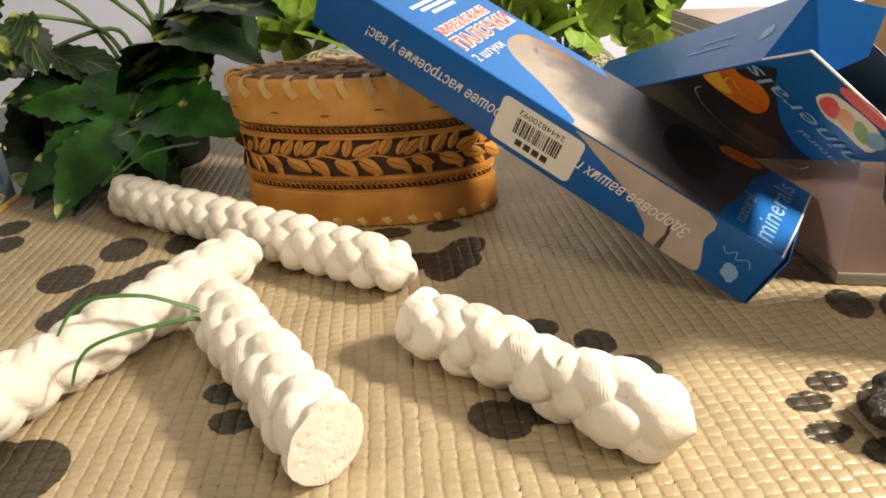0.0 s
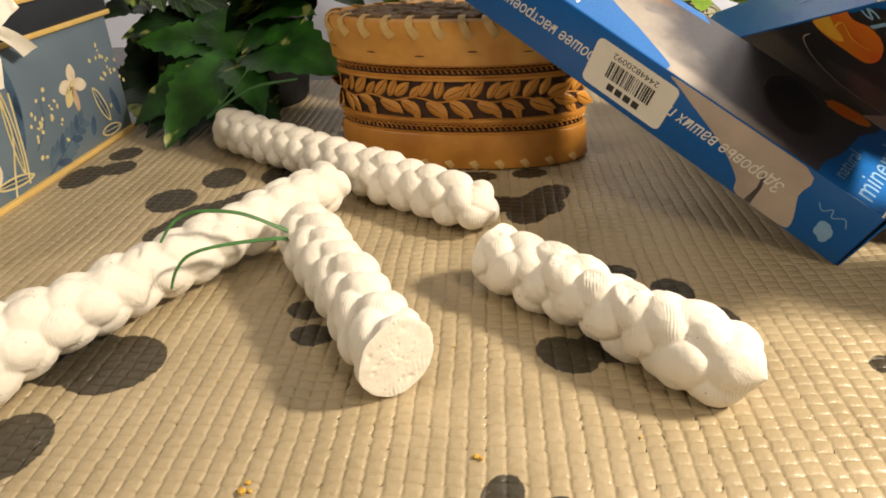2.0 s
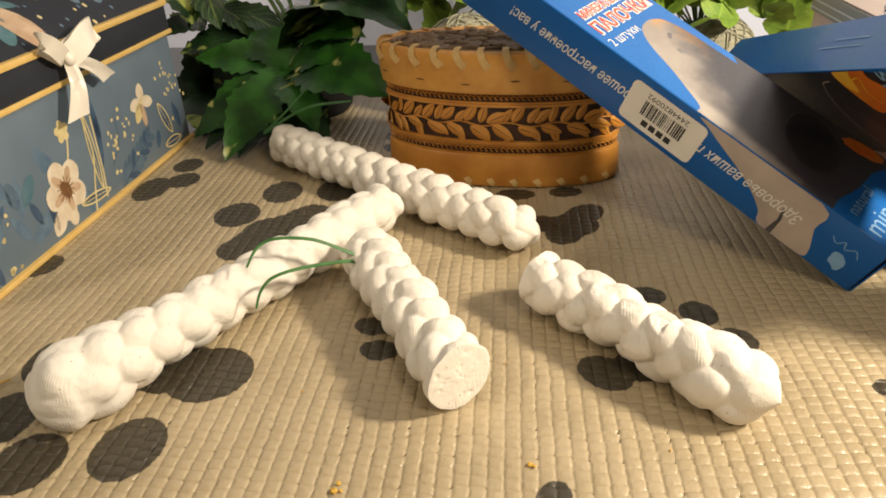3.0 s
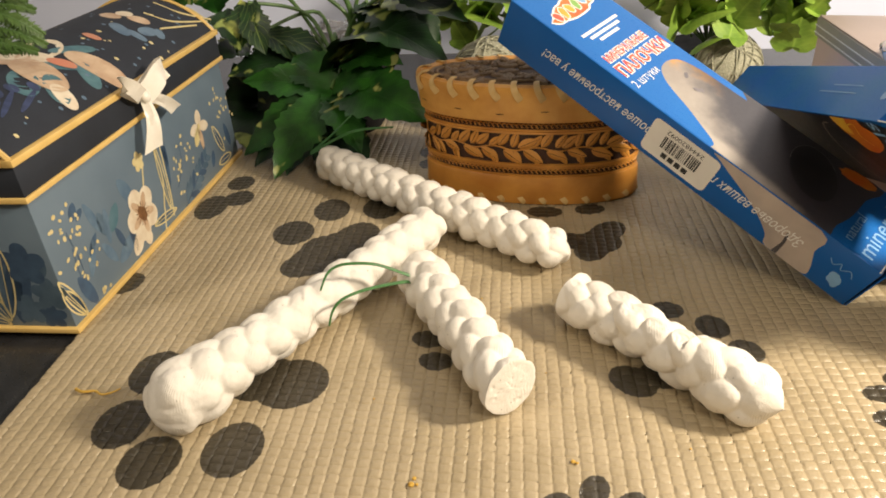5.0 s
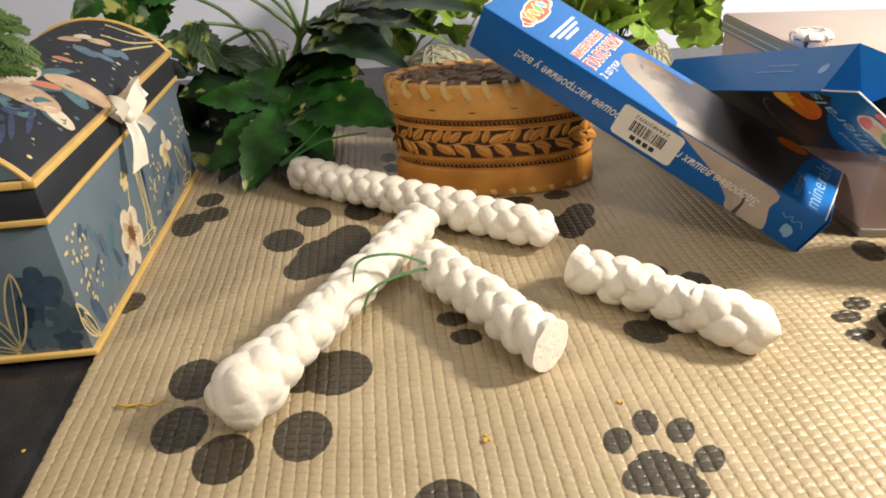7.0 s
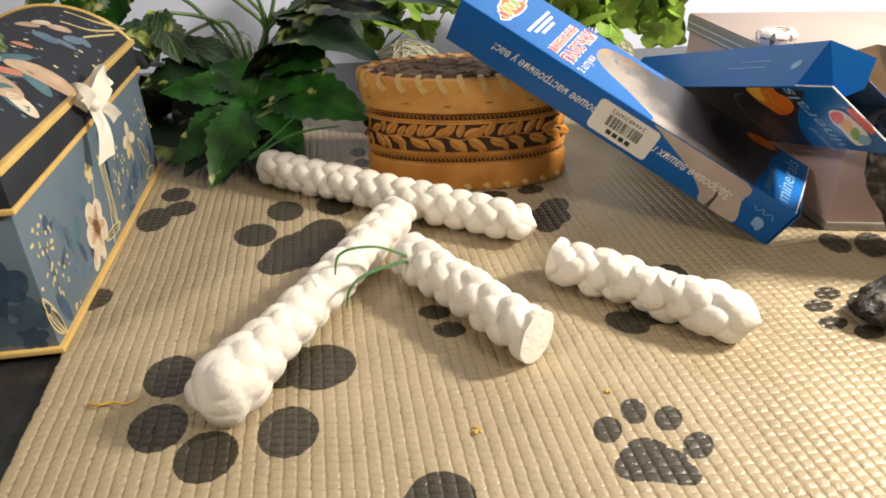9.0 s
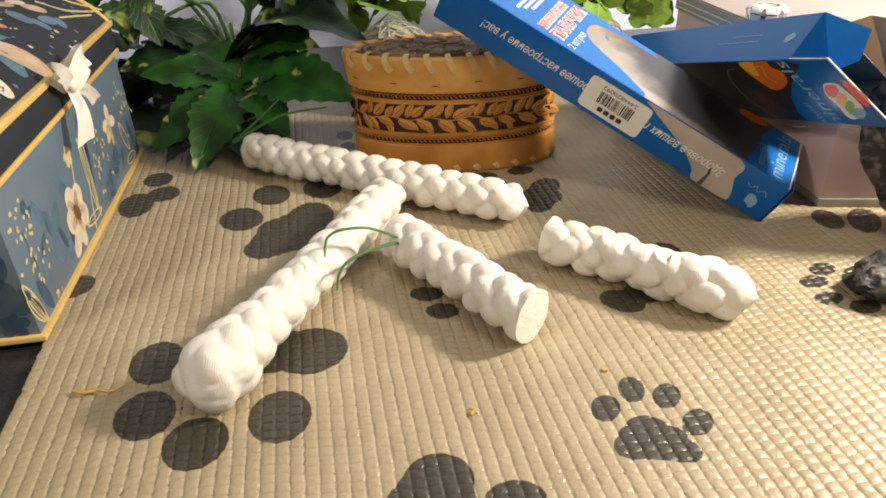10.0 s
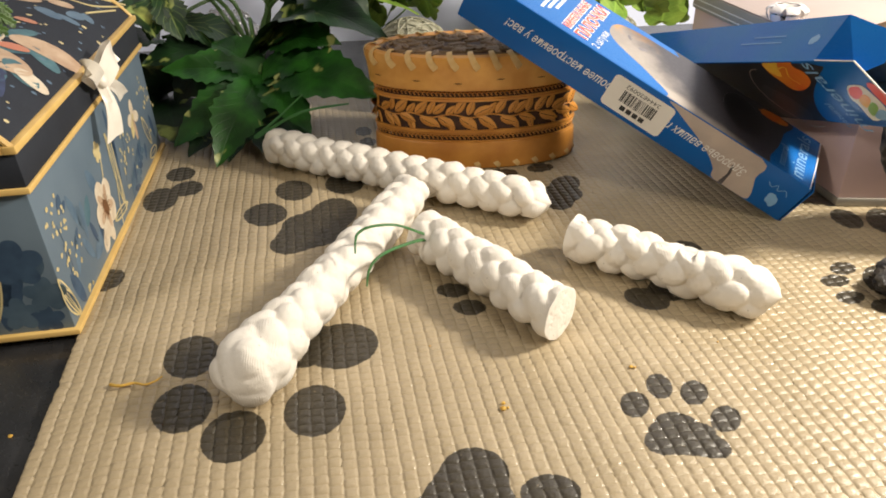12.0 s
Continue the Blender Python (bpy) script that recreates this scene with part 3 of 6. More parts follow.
def build_mat():
    """The mat's top: columns of small pillows with a deep groove between columns and a finer one across."""
    pitch_p, pitch_q = 0.0052, 0.0043
    cols, rows = 100, 124
    first = -24
    knots = np.array([0, 0.07, 0.22, 0.5, 0.78, 0.93])
    deep = np.array([0, 0.58, 0.90, 1.0, 0.90, 0.58])
    flat = np.array([0.22, 0.66, 0.92, 1.0, 0.96, 0.70])
    sub = len(knots)
    rng = np.random.default_rng(4)
    i, j = np.arange(cols * sub + 1), np.arange(rows * sub + 1)
    ci, cj = np.minimum(i // sub, cols - 1), np.minimum(j // sub, rows - 1)
    fi, fj = np.where(i == cols * sub, 1.0, knots[i % sub]), np.where(j == rows * sub, 1.0, knots[j % sub])
    pil_i, pil_j = deep[i % sub], flat[j % sub]
    high = rng.uniform(0.75, 1.12, (rows, cols))
    tilt = rng.uniform(-0.12, 0.12, (rows, cols))
    tilt2 = rng.uniform(-0.10, 0.16, (rows, cols))
    body = high[np.ix_(cj, ci)] + tilt[np.ix_(cj, ci)] * (fi[None, :] - 0.5) + tilt2[np.ix_(cj, ci)] * (fj[:, None] - 0.5)
    z = 0.00068 * pil_i[None, :] * pil_j[:, None] * body - 0.0006
    wob = np.convolve(rng.normal(0, 0.0002, rows * sub + 1), np.ones(31) / 31, "same") * 4
    p = (ci + fi)[None, :] * pitch_p + wob[:, None] + rng.normal(0, 0.00012, (rows * sub + 1, 1))
    slip = rng.uniform(-0.0015, 0.0015, cols)
    q = (cj + fj + first)[:, None] * pitch_q + slip[ci][None, :]
    bend = rng.normal(0, 0.00012, (rows, cols))
    p = p + bend[np.ix_(cj, ci)] * (pil_j[:, None] > 0.8)
    x, y = MAT_AT.x + p * E1.x + q * E2.x, MAT_AT.y + p * E1.y + q * E2.y
    verts = np.stack([x, y, z], -1).reshape(-1, 3)
    r, c = len(j), len(i)
    faces = grid_faces(r, c)
    edge = [a * c for a in range(r)] + [(r - 1) * c + b for b in range(1, c)] + [a * c + c - 1 for a in range(r - 2, -1, -1)] + [b for b in range(c - 2, 0, -1)]
    n0 = len(verts)
    low = verts[edge].copy()
    low[:, 2] = -0.0039
    verts = np.vstack([verts, low])
    for k in range(len(edge)):
        k2 = (k + 1) % len(edge)
        faces.append((edge[k], edge[k2], n0 + k2, n0 + k))
    mesh = bpy.data.meshes.new("mat")
    mesh.from_pydata(verts.tolist(), [], faces)
    ink = mesh.attributes.new("ink", "FLOAT", "POINT")
    field = paw_field(verts[:, 0], verts[:, 1])
    field[n0:] = -9
    ink.data.foreach_set("value", field)
    mesh.materials.append(MAT)
    smooth(mesh)
    return tagged(new("place_mat", mesh), "beige ribbed vinyl mat printed with black paw prints", "mat", kind="")


place_mat = build_mat()
# the mat goes on plain towards the near side, below and behind the view
tagged(part("tabletop", solid_box((2.2, 1.249, 0.03), Matrix.Translation((-1.1, -0.55, -0.034)), 0.003), TABLE, None), "glossy black marbled tabletop with fine scratches", "table", kind="structure")
tagged(part("wall_north", solid_box((3.0, 0.05, 2.6), Matrix.Translation((-1.5, 0.70, -0.8)), 0), WALL, None), "plain white wall with a lavender cast", "wall", kind="structure")
for name, size, at in (("wall_west", (0.05, 3.0, 2.6), (-1.55, -2.1, -0.8)), ("wall_east", (0.05, 3.0, 2.6), (1.5, -2.1, -0.8)), ("wall_south", (3.0, 0.05, 2.6), (-1.5, -2.15, -0.8)), ("ceiling", (3.1, 3.1, 0.05), (-1.55, -2.15, 1.8)), ("floor", (3.1, 3.1, 0.05), (-1.55, -2.15, -0.85))):
    tagged(part(name, solid_box(size, Matrix.Translation(at), 0), ROOM, None), "plain warm off-white painted " + name.split("_")[0], name.split("_")[0], kind="structure")

# ---- the plaster sticks ----


def stick(name, a, b, radius, seed, label, cut_a=False, cut_b=False, lift=0.0, loose=0.0, girth=((0, 1), (1, 1)), scrape=None, fill=0.70, spin=90, sharp=5200.0, slant=0.0):
    """A braided stick of plaster beads from a to b on the mat: six rows of beads, each row half a bead behind the last; girth: (share of the length, thickness); a cut end is a broken flat face."""
    rng = np.random.default_rng(seed)
    a, b = Vector((a[0], a[1], 0)), Vector((b[0], b[1], 0))
    length = (b - a).length
    nu, nth = int(length / 0.00055), 120
    u = np.linspace(0, length, nu)
    thick = np.interp(u / length, [g[0] for g in girth], [g[1] for g in girth])
    thick = np.convolve(np.pad(thick, 9, "edge"), np.ones(19) / 19, "valid")
    th = np.linspace(0, 2 * np.pi, nth, endpoint=False)
    base = radius * fill * thick
    pad = 0.010
    prof = np.ones(nu)
    if not cut_a:
        prof *= np.sqrt(np.clip(1 - np.clip((pad - u) / pad, 0, 1) ** 2, 0, 1))
    if not cut_b:
        prof *= np.sqrt(np.clip(1 - np.clip((u - length + pad) / pad, 0, 1) ** 2, 0, 1))
    k = sharp
    total = np.exp(k * (base * prof)[:, None] * np.ones((1, nth)))
    pitch = 0.0134
    columns = 6
    for c in range(columns):
        phi0 = 2 * np.pi * c / columns + radians(spin)
        s = -pitch + (0.5 * pitch if c % 2 else 0) + rng.normal(0, 0.0008)
        while s < length + pitch:
            cu = s + rng.normal(0, 0.0007 + loose * 0.0016)
            keep_a = cu > (0.0060 if not cut_a else -pitch)
            keep_b = cu < length - (0.0075 if not cut_b else -pitch)
            s += pitch * rng.uniform(0.93, 1.07)
            if not (keep_a and keep_b):
                continue
            phi = phi0 + rng.normal(0, 0.07 + loose * 0.12)
            grow = float(np.interp(cu, u, thick)) * (1 + rng.normal(0, 0.03 + 0.05 * loose))
            rho = radius * 0.54 * grow
            sem = np.array([0.0082, 0.0062, 0.0058]) * (radius / 0.0122) * grow * rng.uniform(0.95, 1.06, 3)
            tilt = (0.55 if c % 2 else -0.55) + rng.normal(0, 0.12)
            # local axes of the lump: along the stick, round it, outward
            ct, st = math.cos(tilt), math.sin(tilt)
            dth = (th - phi + np.pi) % (2 * np.pi) - np.pi
            dx = np.cos(dth)
            dy = np.sin(dth)
            du = (u - cu)[:, None]
            # the ray from the axis: point (du, 0, -rho) + r * (0, dy, dx) in (along, round, out)
            o1, o2, o3 = du * ct / sem[0], -du * st / sem[1], -rho / sem[2]
            d1, d2, d3 = (dy * st / sem[0])[None, :], (dy * ct / sem[1])[None, :], (dx / sem[2])[None, :]
            aa = d1 ** 2 + d2 ** 2 + d3 ** 2
            bb = o1 * d1 + o2 * d2 + o3 * d3
            cc = o1 ** 2 + o2 ** 2 + o3 ** 2 - 1
            disc = bb ** 2 - aa * cc
            r = np.where(disc > 0, (-bb + np.sqrt(np.maximum(disc, 0))) / aa, 0)
            total += np.exp(k * np.clip(r, 0, 0.03)) * (r > 0)
    for cut, cu, big in ((cut_a, 0.0100, thick[0]), (cut_b, length - 0.0100, thick[-1])):
        if not cut:
            q = (0.0104 * big) ** 2 - (u - cu) ** 2
            total += (np.exp(k * np.sqrt(np.maximum(q, 0))) * (q > 0))[:, None]
    r = np.log(total) / k - 0.0004
    edge_r = (radius * 0.97 * thick)[:, None]
    r = np.where(r > edge_r, edge_r + (r - edge_r) * 0.80, r) * 1.01
    for cut, depth_in in ((cut_a, u), (cut_b, length - u)):
        if cut:
            near = 0.65 * np.clip(1 - depth_in / 0.0065, 0, 1)[:, None] ** 1.3
            r = r * (1 - near) + radius * 0.97 * near
    worn = np.zeros(r.shape, bool)
    if scrape:
        rise = np.sin(th - 0.12)[None, :]
        rough_top = np.array([[noise.noise(Vector((q * 110, w * 2.2, seed))) for w in th] for q in u])
        cap = (radius * 0.92 + 0.0010 * rough_top + 0.0002 * np.sin(rough_top * 30)) / np.maximum(rise, 0.2)
        span = ((u > scrape[0] * length) & (u < scrape[1] * length))[:, None] & (rise > 0.45)
        worn = span & (r > cap)
        r = np.where(worn, cap, r)
    ends = np.ones(nu)
    for cut, depth_in in ((cut_a, u), (cut_b, length - u)):
        if not cut:
            ends *= np.sqrt(np.clip(1 - np.clip((0.0100 - depth_in) / 0.0100, 0, 1) ** 2.2, 0, 1))
    r = np.maximum(r * ends[:, None], 0.00002)
    way = (b - a).normalized()
    side = Vector((-way.y, way.x, 0))
    w3, s3 = np.array(way), np.array(side)
    ax = np.array(a)[None, None, :] + u[:, None, None] * w3
    ax = ax + (-slant * r * np.cos(th)[None, :] * np.clip((u - length + 0.016) / 0.016, 0, 1)[:, None])[..., None] * w3
    P = ax + r[..., None] * (np.cos(th)[None, :, None] * s3 + np.sin(th)[None, :, None] * np.array((0, 0, 1.0)))
    verts = P.reshape(-1, 3)
    grain = np.array([noise.noise(Vector(v) * 150) * 0.00045 + noise.noise(Vector(v) * 480) * 0.00022 for v in verts])
    fade = np.clip(r.reshape(-1) / 0.004, 0, 1)
    out = (P - ax).reshape(-1, 3) / np.maximum(r.reshape(-1, 1), 1e-5)
    verts = verts + out * (grain * fade)[:, None]
    P = verts.reshape(P.shape)
    faces = grid_faces(nu, nth, True)
    caps = []
    broken = [f for f in range(len(faces)) if worn.reshape(-1)[min(f, worn.size - 1)]]
    for row, flat, sign in ((0, cut_a, -1), (nu - 1, cut_b, 1)):
        ring = P[row]
        mid = ring.mean(0)
        last = [row * nth + j for j in range(nth)]
        holes = [((ring[rng.integers(nth)] - mid) * rng.uniform(0.05, 0.9), rng.uniform(0.0006, 0.0013)) for _ in range(14)]
        first_face = len(faces)
        for step, q in enumerate(np.linspace(0.975, 0.05, 22) if flat else (0.97, 0.85, 0.7, 0.5, 0.3, 0.12)):
            bulge = 0.0005 * (1 - q) ** 0.5 if flat else 0.0012 * (1 - q)
            pts = mid + (ring - mid) * q + w3 * sign * (bulge + (np.array([[noise.noise(Vector(mid + (ring[j] - mid) * q) * 260) * 0.00022 + noise.noise(Vector(mid + (ring[j] - mid) * q) * 900) * 0.00012] for j in range(nth)]) if flat else 0))
            if flat:
                for hole, size in holes:
                    d = np.linalg.norm(pts - (mid + hole), axis=1)
                    pts = pts - w3 * sign * (0.0004 * np.clip(1 - (d / size) ** 2, 0, 1))[:, None]
            start = len(verts) + sum(len(c) for c in caps)
            caps.append(pts)
            now = [start + j for j in range(nth)]
            for j in range(nth):
                j2 = (j + 1) % nth
                quad = (last[j], now[j], now[j2], last[j2])
                faces.append(quad if sign < 0 else quad[::-1])
            last = now
        faces.append(tuple(last[::-1]) if sign > 0 else tuple(last))
        if flat:
            broken += range(first_face, len(faces))
    verts = np.vstack([verts, *caps])
    # the underside is worn a little flat where it lies
    low = np.quantile(verts[:, 2], 0.01)
    verts[:, 2] = np.maximum(verts[:, 2], low) - low + 0.0001 + lift
    at = (a + b) / 2
    mesh = mesh_of(name, verts - np.array((at.x, at.y, 0)), faces)
    mesh.materials.append(PLASTER)
    mesh.materials.append(PLASTER_BROKEN)
    for f in broken:
        mesh.polygons[f].material_index = 1
    smooth(mesh, 70)
    ob = new(name, mesh)
    ob.location = (at.x, at.y, 0)
    bmx = bmesh.new()
    bmx.from_mesh(mesh)
    bmesh.ops.recalc_face_normals(bmx, faces=bmx.faces)
    if broken:
        # each broken face is a part of its own; specks stay with the body
        torn, patches = {f for f in bmx.faces if f.material_index == 1}, []
        while torn:
            todo, patch_faces = [torn.pop()], []
            while todo:
                f = todo.pop()
                patch_faces.append(f)
                near = {g for e in f.edges for g in e.link_faces} & torn
                torn -= near
                todo += near
            if len(patch_faces) > 250:
                patches.append(patch_faces)
        for patch_faces in patches:
            index = {v: k for k, v in enumerate({v for f in patch_faces for v in f.verts})}
            rough = mesh_of("broken_face", [v.co for v in index], [tuple(index[v] for v in f.verts) for f in patch_faces])
            rough.materials.append(PLASTER_BROKEN)
            face = new("broken_face", smooth(rough, 70))
            face.parent = ob
            tagged(face, "porous broken white plaster")
        bmesh.ops.delete(bmx, geom=[f for p in patches for f in p], context="FACES")
    bmx.to_mesh(mesh)
    bmx.free()
    return tagged(ob, label, "mineral stick", "braided plaster sticks on the mat")


stick("mineral_stick", (-0.1910, 0.3750), (-0.0180, 0.2600), 0.0128, 11, "whole braided white plaster stick lying beside the bark box", girth=((0, 0.98), (0.1, 1.0), (0.8, 1.0), (0.93, 0.93), (1, 0.80)))
stick("mineral_stick", (-0.0925, 0.2905), (-0.1742, 0.1238), 0.0121, 23, "whole braided white plaster stick with a thick rounded end", girth=((0, 0.95), (0.12, 1.0), (0.70, 1.0), (0.80, 1.06), (0.86, 1.24), (0.95, 1.26), (1, 1.10)), fill=0.84, spin=70, sharp=2600.0)
stick("mineral_stick", (-0.0905, 0.2360), (-0.0375, 0.1570), 0.0131, 37, "broken half of a braided white stick, porous end face", cut_a=True, cut_b=True, spin=84, slant=0.20)
stick("mineral_stick", (-0.0152, 0.2225), (0.0625, 0.1565), 0.0124, 58, "broken half of a lumpy white stick with a scraped top", cut_a=True, loose=0.7, girth=((0, 1.0), (0.5, 0.99), (0.68, 1.05), (0.85, 1.12), (1, 0.92)), scrape=(0.0, 0.62), spin=60)

# ---- two green blades between the sticks ----
blades = thing("grass_sprig", (-0.0945, 0.2165, 0.012), "thin green artificial grass blades arching over a stick", "grass")
for line in (
    [(-0.0900, 0.2230, 0.0190), (-0.0951, 0.2204, 0.0229), (-0.1060, 0.2140, 0.0312), (-0.1178, 0.2077, 0.0347), (-0.1237, 0.2041, 0.0338), (-0.1252, 0.1985, 0.0325), (-0.1254, 0.1919, 0.0300)],
    [(-0.0900, 0.2215, 0.0170), (-0.0953, 0.2173, 0.0197), (-0.1084, 0.2041, 0.0236), (-0.1162, 0.1938, 0.0250), (-0.1200, 0.1890, 0.0215), (-0.1212, 0.1849, 0.0160)],
):
    part("blade", ribbon(line, [(0.1, -0.2, 1)] * len(line), 0.0026, 0.0003, 0.3, 0.45), GRASS, blades)

# ---- crumbs ----


def crumb(at, size, seed, name="crumb", label="tiny yellow seed crumb on the mat"):
    size = size * 0.78
    rnd = random.Random(seed)
    bm = bmesh.new()
    bmesh.ops.create_icosphere(bm, subdivisions=2, radius=size)
    for v in bm.verts:
        v.co *= rnd.uniform(0.6, 1.15)
        v.co.z *= 0.6
    bmesh.ops.translate(bm, verts=bm.verts, vec=(at[0], at[1], size * 0.45))
    return tagged(part(name, bm, CRUMB, None, soft=60), label, "crumb", "crumbs on the mat")


for n, (x, y, s) in enumerate(((-0.0695, 0.1155, 0.0016), (-0.0690, 0.1185, 0.0012), (-0.0675, 0.1160, 0.0009), (-0.0124, 0.1334, 0.0012), (-0.0110, 0.1330, 0.0009), (-0.0600, 0.2350, 0.0006), (-0.0450, 0.2280, 0.0005), (-0.0250, 0.1820, 0.0006), (0.0300, 0.1450, 0.0006), (-0.0950, 0.1580, 0.0006))):
    crumb((x, y), s, n)
curl = [(-0.2290, 0.1485, 0.0010), (-0.2240, 0.1465, 0.0016), (-0.2190, 0.1480, 0.0012), (-0.2140, 0.1455, 0.0020), (-0.2105, 0.1475, 0.0016), (-0.2085, 0.1510, 0.0010)]
tagged(part("dry_curl", tube(curl, 0.0007, 6, 0.5), CRUMB, None), "thin curled yellow shaving on the mat", "crumb")
for n, (x, y, s) in enumerate(((-0.262, 0.128, 0.0012), (-0.268, 0.112, 0.0010))):
    tagged(crumb((x, y), s, 40 + n), "tiny yellow crumb on the black tabletop", "crumb").location.z = -0.004

# ---- the oval birch-bark box ----
KX, KY, KA, KB, KT = -0.0470, 0.3690, 0.0662, 0.0290, -4.8
KC, KH = (KX, KY, 0), (KA, KB)
basket = thing("bark_box", KC, "oval tan birch-bark box with carved leaf frieze and laced rim", "box")
part("body", oval([(-0.0020, 0.0, 0.01), (-0.0020, 0.0, 1), (-0.0008, 0.001, 1), (-0.0008, 0.054, 1), (-0.004, 0.0545, 1), (-0.004, 0.0545, 0.01)], KC, KH, KT), BARK_DARK, basket, "dark burnt bark wall")
part("foot_band", oval([(-0.001, 0.0004, 1), (0.0016, 0.0008, 1), (0.0020, 0.003, 1), (0.0014, 0.0175, 1), (0.0008, 0.0186, 1), (-0.001, 0.0190, 1)], KC, KH, KT), BARK, basket, "smooth orange bark band")
for z0, z1 in ((0.0246, 0.0268), (0.0457, 0.0477)):
    part("edge_band", oval([(-0.001, z0, 1), (0.0012, z0 + 0.0003, 1), (0.0012, z1 - 0.0003, 1), (-0.001, z1, 1)], KC, KH, KT), BARK, basket)
rim = part("lid_rim", oval([(0.0005, 0.0535, 1), (0.0028, 0.0540, 1), (0.0032, 0.058, 1), (0.0042, 0.067, 1), (0.0048, 0.0715, 1), (0.0040, 0.0748, 1), (0.0012, 0.0758, 1), (-0.0022, 0.0748, 1), (-0.0030, 0.0725, 1)], KC, KH, KT), BARK_LIGHT, basket, "broad tan lid rim")
lid = part("lid_top", oval([(-0.0026, 0.0700, 1), (-0.0028, 0.0738, 1), (-0.0050, 0.0752, 1), (-0.0062, 0.0744, 1), (-0.0062, 0.0744, 0.01)], KC, KH, KT), LID_WOOD, basket, "grey-brown carved lid disc")


def leaf_relief(name, length, width, thick, mat):
    """A carved leaf lying in its x, y plane: a flat body with rounded edges, a burnt groove down the middle and short side cuts."""
    bm = bmesh.new()
    rows = []
    n = 13
    for i in range(n):
        t = i / (n - 1)
        w = width / 2 * math.sin(math.pi * t ** 0.85) ** 0.72 + 0.00003
        x = length * t
        cut = 0.55 if i % 2 else 1.0
        rows.append([bm.verts.new(p) for p in ((x, -w, 0), (x + 0.0004, -w * 0.82, thick * cut), (x + 0.0002, -w * 0.30, thick), (x, -w * 0.06, thick), (x, 0, thick * 0.2), (x, w * 0.06, thick), (x + 0.0002, w * 0.30, thick), (x + 0.0004, w * 0.82, thick * cut), (x, w, 0))])
    for r0, r1 in zip(rows, rows[1:]):
        for k in range(8):
            f = bm.faces.new((r0[k], r1[k], r1[k + 1], r0[k + 1]))
            f.material_index = 1 if k in (3, 4) else 0
    mesh = bpy.data.meshes.new(name)
    bm.to_mesh(mesh)
    bm.free()
    mesh.materials.append(mat)
    mesh.materials.append(BARK_DARK)
    return smooth(mesh, 50)


# even steps of length round the oval
_t = np.linspace(0, 2 * math.pi, 2001)
_l = np.concatenate([[0], np.cumsum(np.hypot(np.diff(KA * np.cos(_t)), np.diff(KB * np.sin(_t))))])
GIRTH = float(_l[-1])


def on_wall(way, z, turn, out=0.0):
    """On the box's wall, way metres round it: x along the wall (anticlockwise), y up, turned by some degrees, z outward."""
    a = float(np.interp(way % GIRTH, _l, _t))
    n = Vector((math.cos(a) / KA, math.sin(a) / KB, 0)).normalized()
    p = Vector((KA * math.cos(a), KB * math.sin(a), 0)) + n * (out - 0.0006)
    spin = Matrix.Rotation(radians(KT), 4, "Z")
    t = Vector((-n.y, n.x, 0))
    m = Matrix((t, Vector((0, 0, 1)), n)).transposed().to_4x4()
    return Matrix.Translation((KX, KY, z)) @ spin @ Matrix.Translation(p) @ m @ pose(0, 0, 0, 0, 0, turn)


HALF_WAY = GIRTH / 2  # the seen half runs from here to the whole girth
LEAF_A = leaf_relief("frieze_leaf", 0.0128, 0.0060, 0.0006, BARK)
LEAF_B = leaf_relief("frieze_leaf_small", 0.0102, 0.0048, 0.0006, BARK)
rnd = random.Random(5)
step = 0.0262
way = HALF_WAY - 0.016
while way < GIRTH + 0.004:
    for mesh, dw, dz, turn in ((LEAF_A, 0.0010, 0.0012, 40), (LEAF_A, 0.0040, -0.0012, -34), (LEAF_B, 0.0095, 0.0010, 62), (LEAF_B, 0.0102, -0.0014, -52), (LEAF_A, 0.0132, 0.0012, 30), (LEAF_A, 0.0163, -0.0010, -28), (LEAF_B, 0.0215, 0.0010, 58), (LEAF_B, 0.0225, -0.0014, -60)):
        placed("carved_leaf", mesh, on_wall(way + dw, 0.0362 + dz + rnd.uniform(-0.0004, 0.0004), turn + rnd.uniform(-15, 15), 0.0002) @ Matrix.Scale(rnd.uniform(0.88, 1.1), 4), basket)
    way += step
vine = [on_wall(w, 0.0362 + 0.0011 * math.sin(w * 240), 0, 0.0002).translation for w in np.arange(HALF_WAY - 0.004, GIRTH + 0.004, 0.003)]
part("carved_vine", tube(vine, 0.0005, 6), BARK, basket, soft=60)


def chain(z, name):
    """A border of small curled loops round the wall."""
    verts, faces = [], []
    for w in np.arange(HALF_WAY - 0.008, GIRTH + 0.008, 0.0029):
        m = on_wall(w, z, 0, 0.0004)
        n0 = len(verts)
        turns = 13
        for i in range(turns):
            t = 4.6 * i / (turns - 1) + 0.4
            r = 0.0017 - 0.00022 * t
            c = Vector((r * math.cos(t) * 0.95, r * math.sin(t), 0.0))
            d = Vector((math.cos(t), math.sin(t), 0))
            for s, h in ((-1, 0), (0, 1), (1, 0)):
                verts.append(m @ (c + d * 0.00042 * s + Vector((0, 0, 0.0007 * h))))
        for i in range(turns - 1):
            for j in range(2):
                p = n0 + i * 3 + j
                faces.append((p, p + 3, p + 4, p + 1))
    return part(name, mesh_of(name, verts, faces), BARK, basket, "fine curled border", soft=80)


